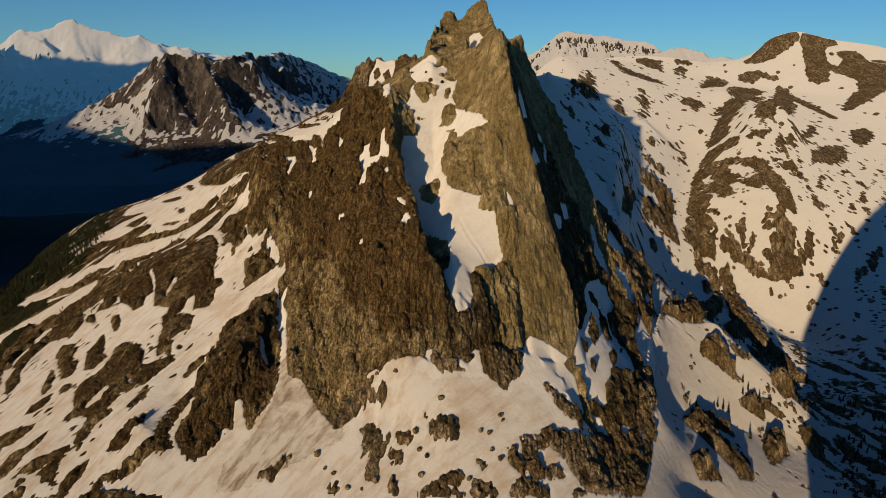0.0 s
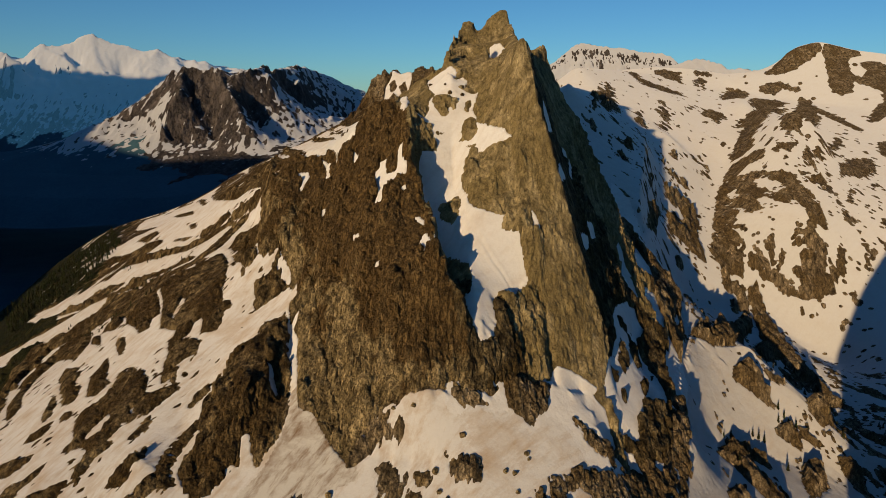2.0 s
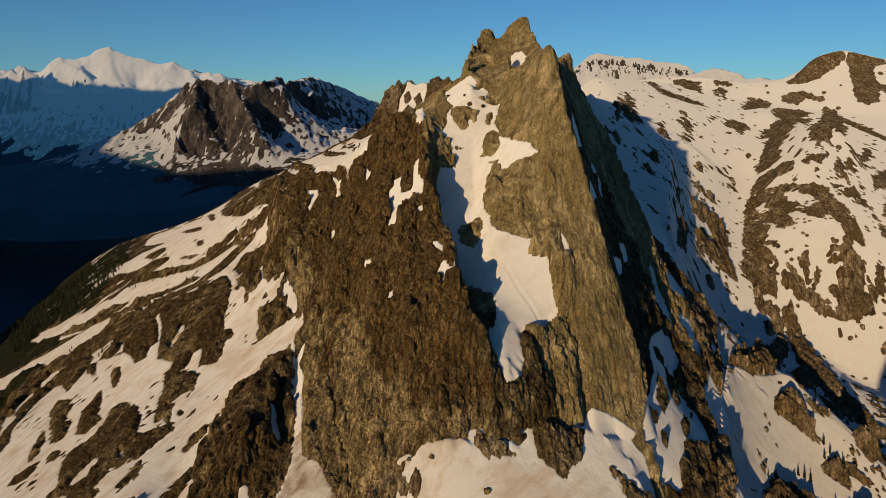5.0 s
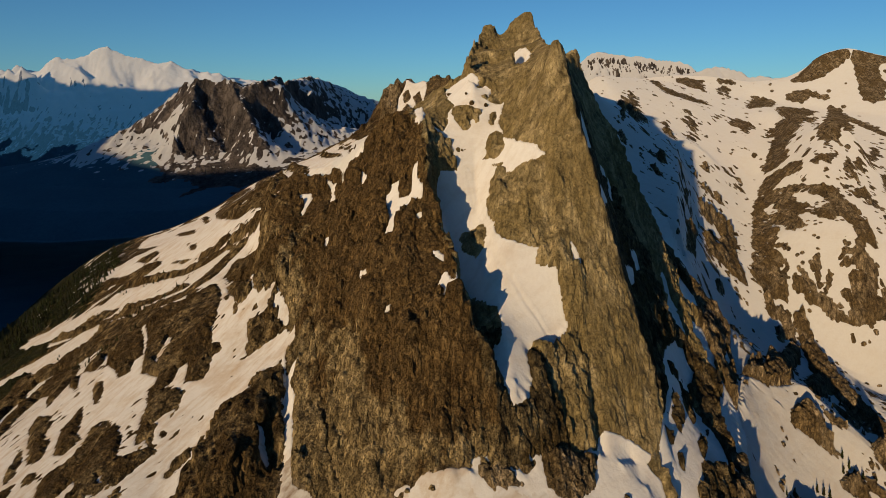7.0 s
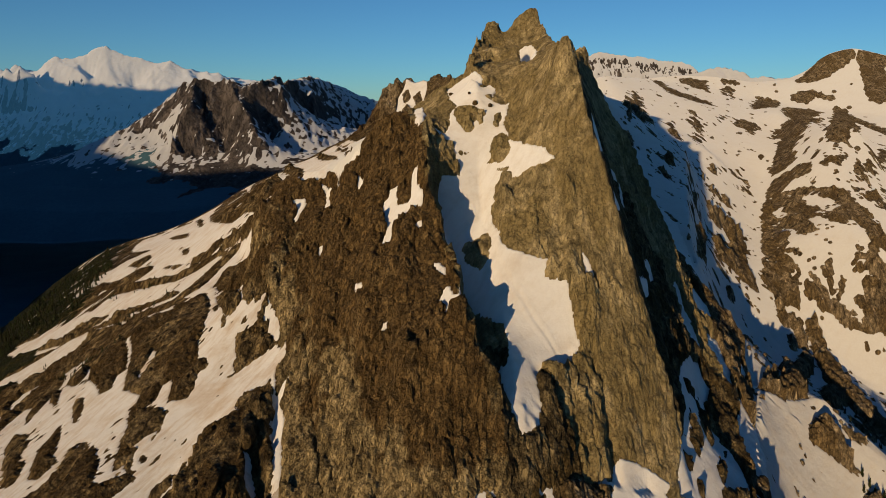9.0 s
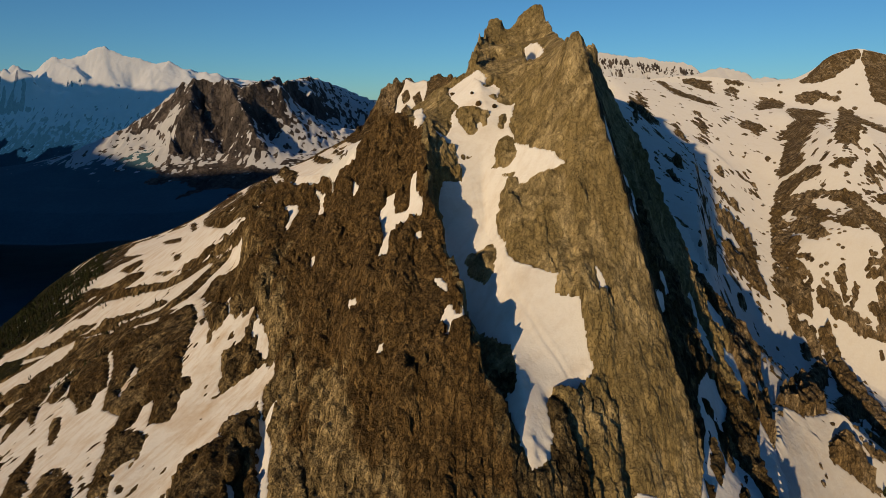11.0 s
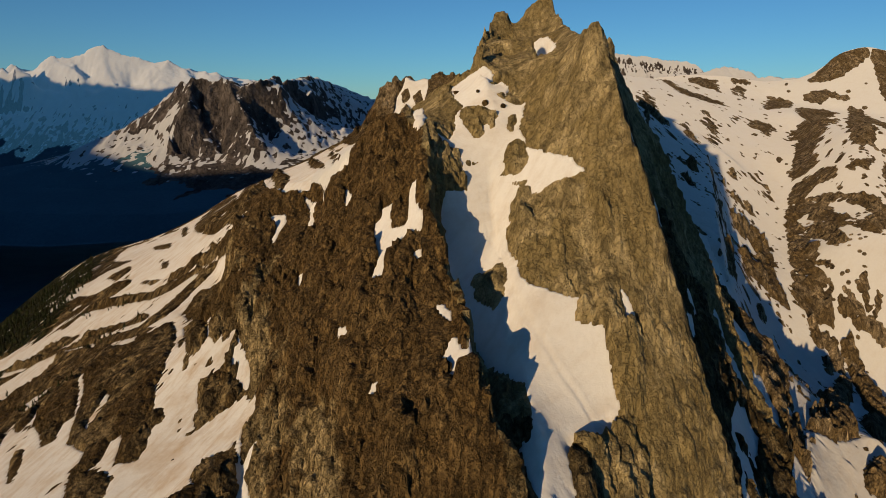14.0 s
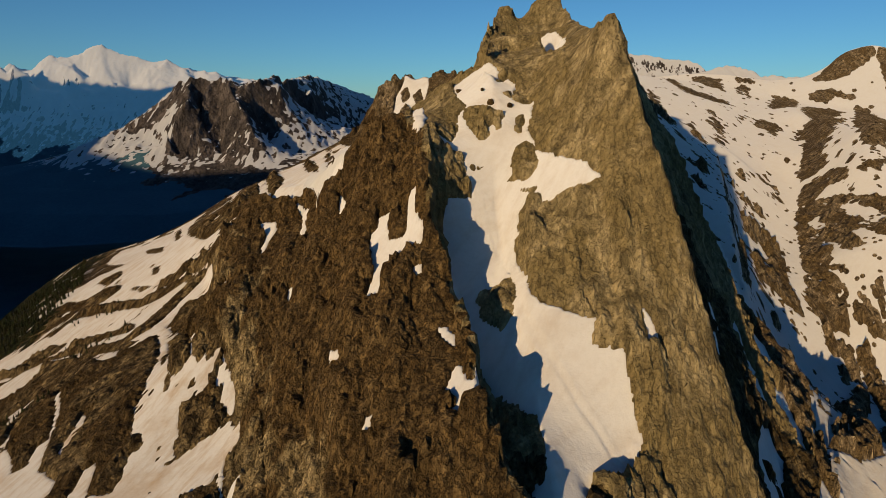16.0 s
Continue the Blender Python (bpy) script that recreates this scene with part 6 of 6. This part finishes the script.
far((-1604,3700,231), (-1546,3700,270), (-1480,3700,318), (-1421,3700,371), (-1390,3700,415), (-1364,3700,395), (-1335,3700,424), (-1316,3700,401), (-1284,3700,418), (-1246,3700,401), (-1216,3700,395), (-1184,3700,415), (-1163,3700,421), (-1134,3700,401), (-1096,3700,383), (-1054,3710,378), (-1031,3740,390), (-998,3790,410))  # near crest
far((-998,3790,410), (-984,3922,429), (-965,4032,446), (-960,4142,413), (-940,4296,442), (-926,4428,429), (-904,4560,466), (-873,4692,456), (-859,4824,460), (-813,5022,423), (-783,5176,414), (-752,5308,375), (-716,5462,386), (-680,5616,398), (-658,5748,368), (-616,5880,321), (-477,5968,264), (-231,6012,140))  # crest beyond
far((-1167,3690,406), (-1087,3610,321), (-1013,3520,236), (-945,3430,140), (-837,3370,18))  # spur two
far((-1243,3690,395), (-1246,3560,263), (-1253,3460,152), (-1280,3400,71))  # spur mid
far((-1205,3690,380), (-1186,3640,248), (-1154,3540,105), (-1115,3450,39))  # gully mid
far((-1006,3730,247), (-950,3660,114), (-853,3560,46))  # basin
far((-999,4076,275), (-922,4164,189), (-811,4296,134), (-666,4516,88), (-548,4802,74))  # basin floor
far((-803,3600,28), (-701,3700,51), (-546,3922,52))  # basin low
far((-960,4010,435), (-898,3812,353), (-879,3878,276))  # rib a
far((-900,4538,446), (-816,4274,326), (-797,4340,239))  # rib b
far((-2462,4740,605), (-2327,4650,530), (-2166,4550,442))  # dome rib a
far((-2647,4740,612), (-2517,4650,537), (-2375,4560,460))  # dome rib b
far((-1886,4740,561), (-1939,4650,494), (-1870,4560,417))  # dome rib c
far((-2152,4715,570), (-2118,4670,476), (-2072,4600,381))  # dome hollow
far((-2526,4720,563), (-2368,4640,463))  # dome hollow b
far((-1600,3690,232), (-1671,3620,171), (-1762,3550,115), (-1848,3480,67), (-1912,3430,25), (-1957,3400,-18))  # left spur
far((-1937,3360,-36), (-1744,3320,-21), (-1538,3300,-2), (-1344,3300,9), (-1176,3290,-6), (-984,3290,-17))  # ramp edge
far((-1712,3500,72), (-1594,3500,84), (-1436,3470,86))  # ramp
far((-1635,3600,142), (-1428,3450,76), (-1268,3400,51), (-1094,3380,17))  # rock base
far((-1331,3690,424), (-1301,3500,278), (-1352,3420,154), (-1406,3400,90))  # spur one
far((-1282,3690,395), (-1274,3660,247), (-1241,3560,104))  # gully one
far((-1878,3200,-90), (-1542,3120,-92), (-1227,3120,-92), (-892,3150,-69), (-501,3200,-7))  # lower slope
far((-2248,3000,-141), (-1686,2900,-162), (-1174,2850,-153), (-750,2900,-99))  # valley side
far((-2312,2750,-245), (-1594,2720,-262), (-895,2720,-213), (-430,2720,-143))  # valley floor
far((-3591,3600,-51), (-2929,3200,-91), (-2584,2800,-207))  # far left

far_z = settle(-4200, 400, 2700, 6300, 12.5, lines=FAR_LINES)
fx, fy = np.meshgrid(np.arange(-4200, 401, 10.0), np.arange(2700, 6271, 10.0))
fz = sample(far_z, (fx + 4200) / 12.5, (fy - 2700) / 12.5)
crag = step(0, 90, fz)
massif = (fy > 3990) & (fx < -1060)
fz = fz + crag * ~massif * (11 * ridged(fx / 75, fy / 170, 4, 211, 0.6) + 5 * ridged(fx / 28, fy / 60, 2, 221)) - crag * 8
fz = fz + massif * (16 * ridged(fx / 190 + fy / 420, fy / 260, 5, 231, 0.55) - 10)
gy2, gx2 = np.gradient(fz, fy[:, 0], fx[0])
fs = np.hypot(gx2, gy2)
fc = 6.5 * fbm(fx / 26, fy / 60, 5, 241, 0.75) - 0.6 - 5 * np.maximum(fs - 0.7, 0) - 0.2 + 4.5 * step(-1050, -850, fx)
fc = np.where(massif, 0.5 * fc + 4.5 + 0.02 * (fz - 300), fc)
ramp_zone = step(-1280, -1400, fx) * step(3620, 3560, fy) * step(-60, 0, fz)
fc = np.maximum(fc, (1.6 + 5 * fbm(fx / 40, fy / 40, 4, 251, 0.65)) * ramp_zone - 6 * (1 - ramp_zone))
fc = np.where(fz < 15 + 70 * fbm(fx / 160, fy / 160, 4, 271), np.minimum(fc, 2.5 * fbm(fx / 60, fy / 25, 3, 261) - 1.2 + 0.012 * fz), fc)
fc = np.clip(0.3 * fc, -6, 0.9)
quad = lambda a: np.maximum(np.maximum(a[:-1, :-1], a[1:, 1:]), np.maximum(a[:-1, 1:], a[1:, :-1]))  # noqa: E731
far_zone = massif[:-1, :-1]
patch_n = fbm(fx / 160, fy / 160, 4, 271)[:-1, :-1]
# drawn higher on the left, so that slope takes the haze blue too
hazy_woods = (fz[:-1, :-1] < -85 + 45 * patch_n) | ((fz[:-1, :-1] < 15 + 70 * patch_n) & (fx[:-1, :-1] < -1400 + 90 * patch_n))
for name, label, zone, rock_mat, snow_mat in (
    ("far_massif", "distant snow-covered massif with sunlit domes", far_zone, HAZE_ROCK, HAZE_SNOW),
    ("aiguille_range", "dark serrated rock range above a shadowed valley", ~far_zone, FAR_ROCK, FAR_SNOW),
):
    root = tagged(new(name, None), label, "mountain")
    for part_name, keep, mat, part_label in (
        ("rock_slope", zone & ~hazy_woods, rock_mat, ""), ("forest", zone & hazy_woods, FAR_HAZE_WOODS, "dark forest below the rock"), ("snow", zone & (quad(fc) > 0), snow_mat, "snow on the heights")):
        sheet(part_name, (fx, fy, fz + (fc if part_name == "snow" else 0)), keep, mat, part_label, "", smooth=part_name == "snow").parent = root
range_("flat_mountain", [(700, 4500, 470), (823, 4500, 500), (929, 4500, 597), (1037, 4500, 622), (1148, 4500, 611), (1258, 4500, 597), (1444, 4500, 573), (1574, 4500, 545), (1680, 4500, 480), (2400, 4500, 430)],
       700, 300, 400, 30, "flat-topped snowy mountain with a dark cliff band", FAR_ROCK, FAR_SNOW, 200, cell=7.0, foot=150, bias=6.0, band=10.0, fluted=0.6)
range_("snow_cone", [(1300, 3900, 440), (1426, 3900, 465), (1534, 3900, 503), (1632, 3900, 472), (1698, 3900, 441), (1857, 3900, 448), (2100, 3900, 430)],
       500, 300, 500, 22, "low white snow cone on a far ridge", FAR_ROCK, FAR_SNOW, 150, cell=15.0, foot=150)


# ---- loose boulders and trees ----
def height(x, y):
    i, j = int(np.searchsorted(XS, x)), int(np.searchsorted(YS, y))
    return float(max(R[j, i], S[j, i]))


def boulder_mesh(seed):
    rnd = random.Random(seed)
    bm = bmesh.new()
    bmesh.ops.create_icosphere(bm, subdivisions=3, radius=1)
    off = Vector((rnd.uniform(-9, 9), rnd.uniform(-9, 9), rnd.uniform(-9, 9)))
    for v in bm.verts:
        c = v.co.copy()
        k = 1 + 0.35 * noise.noise(c * 1.1 + off) + 0.18 * noise.noise(c * 2.7 + off)
        v.co = Vector((c.x * 1.2, c.y * 0.9, c.z * 0.85)) * k
        for ax in range(6):
            n = Vector((math.cos(ax * 1.1 + seed), math.sin(ax * 1.1 + seed), 0.5 * math.cos(ax * 2.3 + seed))).normalized()
            lim = 0.78 + 0.08 * math.sin(ax * 5 + seed)
            dist = v.co.dot(n)
            if dist > lim:
                v.co -= n * (dist - lim) * 0.9
    me = bpy.data.meshes.new("boulder")
    bm.to_mesh(me)
    bm.free()
    me.materials.append(ROCK)
    return me


BOULDERS = [boulder_mesh(k) for k in range(5)]


def boulder(x, y, size, k):
    ob = new("boulder", BOULDERS[k % 5])
    ob.matrix_basis = pose(x, y, height(x, y) + 0.1 * size, 0, 0, 47 * k) @ Matrix.Diagonal((size, size, size, 1))
    return tagged(ob, "weathered brown boulder sticking out of the snow", "boulder", "boulders in the snow")


boulder(-20.9, 324.5, 1.1, 0)
boulder(1.9, 301.1, 1.4, 1)
boulder(5.7, 298.5, 1.3, 2)
boulder(39.6, 313.9, 1.5, 3)
boulder(46.8, 323.3, 1.5, 4)
boulder(47.9, 321.6, 1.0, 5)
boulder(-27.4, 289.6, 0.9, 6)
boulder(-20.3, 291.4, 1.7, 7)
boulder(-42.4, 297.3, 1.2, 8)
boulder(-47.1, 300.3, 1.1, 9)
boulder(-52.2, 306.6, 1.9, 10)
boulder(-10.7, 323.3, 1.4, 11)
boulder(13.6, 318.2, 1.7, 12)
boulder(34.8, 312.6, 1.4, 13)
boulder(45, 305.7, 1.5, 14)
boulder(40.6, 307.5, 1.1, 15)
boulder(27.5, 293.8, 1.5, 16)
boulder(-0.1, 307.6, 1.8, 17)
boulder(-34.6, 290.5, 1.4, 18)
boulder(2.7, 292.2, 1.6, 19)
boulder(20.3, 502.7, 1.6, 20)
boulder(8.3, 512.3, 1.0, 21)
boulder(11.5, 501.9, 1.7, 22)
boulder(-2.2, 534.4, 1.5, 23)
boulder(80.3, 384.6, 1.2, 24)


def conifer_mesh(seed):
    rnd = random.Random(seed)
    trunk = bmesh.new()
    bmesh.ops.create_cone(trunk, cap_ends=True, segments=6, radius1=0.16, radius2=0.03, depth=5.6, matrix=Matrix.Translation((0, 0, 2.8)))
    verts, faces = [], []
    tiers = 13
    for k in range(tiers):
        z = 0.7 + 5.2 * k / (tiers - 1)
        reach = (1.35 * (1 - k / tiers) ** 0.8 + 0.12) * rnd.uniform(0.85, 1.15)
        for n in range(8):
            a = 2 * math.pi * (n + rnd.random()) / 8
            r = reach * rnd.uniform(0.6, 1.1)
            drop = 0.25 * r + rnd.uniform(0, 0.15)
            w = 0.3 * r + 0.08
            o = Vector((math.cos(a), math.sin(a), 0))
            s = Vector((-o.y, o.x, 0)) * w
            i = len(verts)
            verts += [Vector((0, 0, z + 0.15)), o * r * 0.55 + s + Vector((0, 0, z - drop * 0.4)), o * r + Vector((0, 0, z - drop)),
                      o * r * 0.55 - s + Vector((0, 0, z - drop * 0.4)), o * r * 0.6 + Vector((0, 0, z + 0.16))]
            faces += [(i, i + 1, i + 4), (i + 1, i + 2, i + 4), (i + 2, i + 3, i + 4), (i + 3, i, i + 4)]
    a = bpy.data.meshes.new("trunk")
    trunk.to_mesh(a)
    trunk.free()
    c = bpy.data.meshes.new("crown")
    c.from_pydata(verts, [], faces)
    a.materials.append(BARK)
    c.materials.append(NEEDLE)
    return a, c


BARK = rock_material("bark", (0.05, 0.035, 0.025), (0.09, 0.06, 0.04), (0.14, 0.1, 0.07), (0.06, 0.05, 0.03), 3.0)
NEEDLE = rock_material("needles", (0.02, 0.03, 0.012), (0.045, 0.06, 0.022), (0.075, 0.085, 0.03), (0.05, 0.05, 0.02), 1.5)
CONIFERS = [conifer_mesh(k) for k in range(4)]


def conifer(x, y, tall, k, group):
    root = new("conifer", None)
    root.matrix_basis = pose(x, y, height(x, y) - 0.3, 0, 0, 61 * k) @ Matrix.Diagonal((tall / 6, tall / 6, tall / 6, 1))
    for name, me in zip(("trunk", "crown"), CONIFERS[k % 4]):
        new(name, me).parent = root
    return tagged(root, "dark green conifer growing on a steep slope", "tree", group)


def within(poly, x, y):
    odd = False
    for (ax, ay), (bx, by) in zip(poly, poly[1:] + poly[:1]):
        if (ay > y) != (by > y) and x < (bx - ax) * (y - ay) / (by - ay) + ax:
            odd = not odd
    return odd


def grove(poly, count, lo, hi, group, seed):
    rnd = random.Random(seed)
    xs, ys = [p[0] for p in poly], [p[1] for p in poly]
    made = 0
    for k in range(count * 20):
        x, y = rnd.uniform(min(xs), max(xs)), rnd.uniform(min(ys), max(ys))
        if made < count and within(poly, x, y):
            made += 1
            conifer(x, y, rnd.uniform(lo, hi), k, group)


def forest(poly, count, lo, hi, seed):
    """A wood of small conifers too many to count, as one mesh."""
    rnd = random.Random(seed)
    xs, ys = [p[0] for p in poly], [p[1] for p in poly]
    shape = [(np.array([v.co[:] for v in me.vertices]), [tuple(f.vertices) for f in me.polygons]) for me in (pair[1] for pair in CONIFERS)]
    verts, faces, made = [], [], 0
    while made < count:
        x, y = rnd.uniform(min(xs), max(xs)), rnd.uniform(min(ys), max(ys))
        if within(poly, x, y):
            made += 1
            co, fs_ = shape[made % 4]
            a, k = rnd.uniform(0, 6.28), rnd.uniform(lo, hi) / 6
            at = np.array((x, y, height(x, y) - 0.6))
            first = len(verts)
            verts += [tuple(v) for v in np.stack([co[:, 0] * math.cos(a) - co[:, 1] * math.sin(a), co[:, 0] * math.sin(a) + co[:, 1] * math.cos(a), co[:, 2]], 1) * k + at]
            faces += [tuple(i + first for i in f) for f in fs_]
    me = bpy.data.meshes.new("forest")
    me.from_pydata(verts, [], faces)
    me.materials.append(NEEDLE)
    return tagged(new("forest", me), "dark green conifer wood on the valley flank", "forest", kind="stuff")


grove([(-416,733.9), (-238.7,553.4), (-215.2,513.4), (-391.5,702.5)], 26, 3, 5, "small conifers along the snow bands", 11)
grove([(-408.9,806.6), (-245.1,671.4), (-211,598.4), (-379.7,763.6)], 22, 3, 5.5, "small conifers along the snow bands", 12)
grove([(-406.2,851.1), (-305.6,775.2), (-297.7,755.8), (-379.4,810.9)], 14, 3, 5.5, "small conifers along the snow bands", 13)
grove([(476.7,652.2), (522.6,633.9), (436.6,509), (367.8,488.1), (427,562.1)], 70, 4, 7.5, "conifers on the shaded slope", 2)
grove([(355.4,713.5), (404,724.5), (421.5,688.5), (434,660.7), (414.2,588.8), (410.3,551.3), (397.9,543), (392.2,571.1), (380.1,586.9), (355.7,589.7), (329.5,606.4)], 34, 4, 8, "conifers on the rocky ridge", 4)
grove([(214.3,465.9), (238.2,479.4), (265.7,481.8), (287.4,471.6), (271.9,461.8), (239.7,459.5)], 7, 3, 6, "conifers on the rocky ridge", 3)
conifer(232.1, 490.9, 5.5, 0, "lone conifers on the snow spur")
conifer(240.6, 496.2, 8.0, 1, "lone conifers on the snow spur")
conifer(270.5, 518.3, 6.8, 2, "lone conifers on the snow spur")
conifer(276.9, 520, 7.6, 3, "lone conifers on the snow spur")
conifer(284.3, 523.8, 8.0, 4, "lone conifers on the snow spur")
conifer(312.1, 553.8, 7.6, 5, "lone conifers on the snow spur")
conifer(321.4, 561.6, 8.2, 6, "lone conifers on the snow spur")
conifer(324.8, 559.5, 6.6, 7, "lone conifers on the snow spur")
conifer(332.7, 559.7, 7.8, 8, "lone conifers on the snow spur")
conifer(346, 562.3, 6.7, 9, "lone conifers on the snow spur")
conifer(301.1, 511.9, 8.2, 10, "lone conifers on the snow spur")
conifer(316.7, 564.7, 8.0, 11, "lone conifers on the snow spur")
conifer(242.2, 496, 5.7, 12, "lone conifers on the snow spur")
forest([(-699.5,1050.2), (-641.5,1050.5), (-631.3,1114.5), (-608.6,1182.3), (-607.5,1253.3), (-459.7,977.1), (-457.3,922.3), (-458.8,872.6), (-507.1,882.2), (-542.9,876.2), (-550.5,835)], 650, 5, 10, 1)
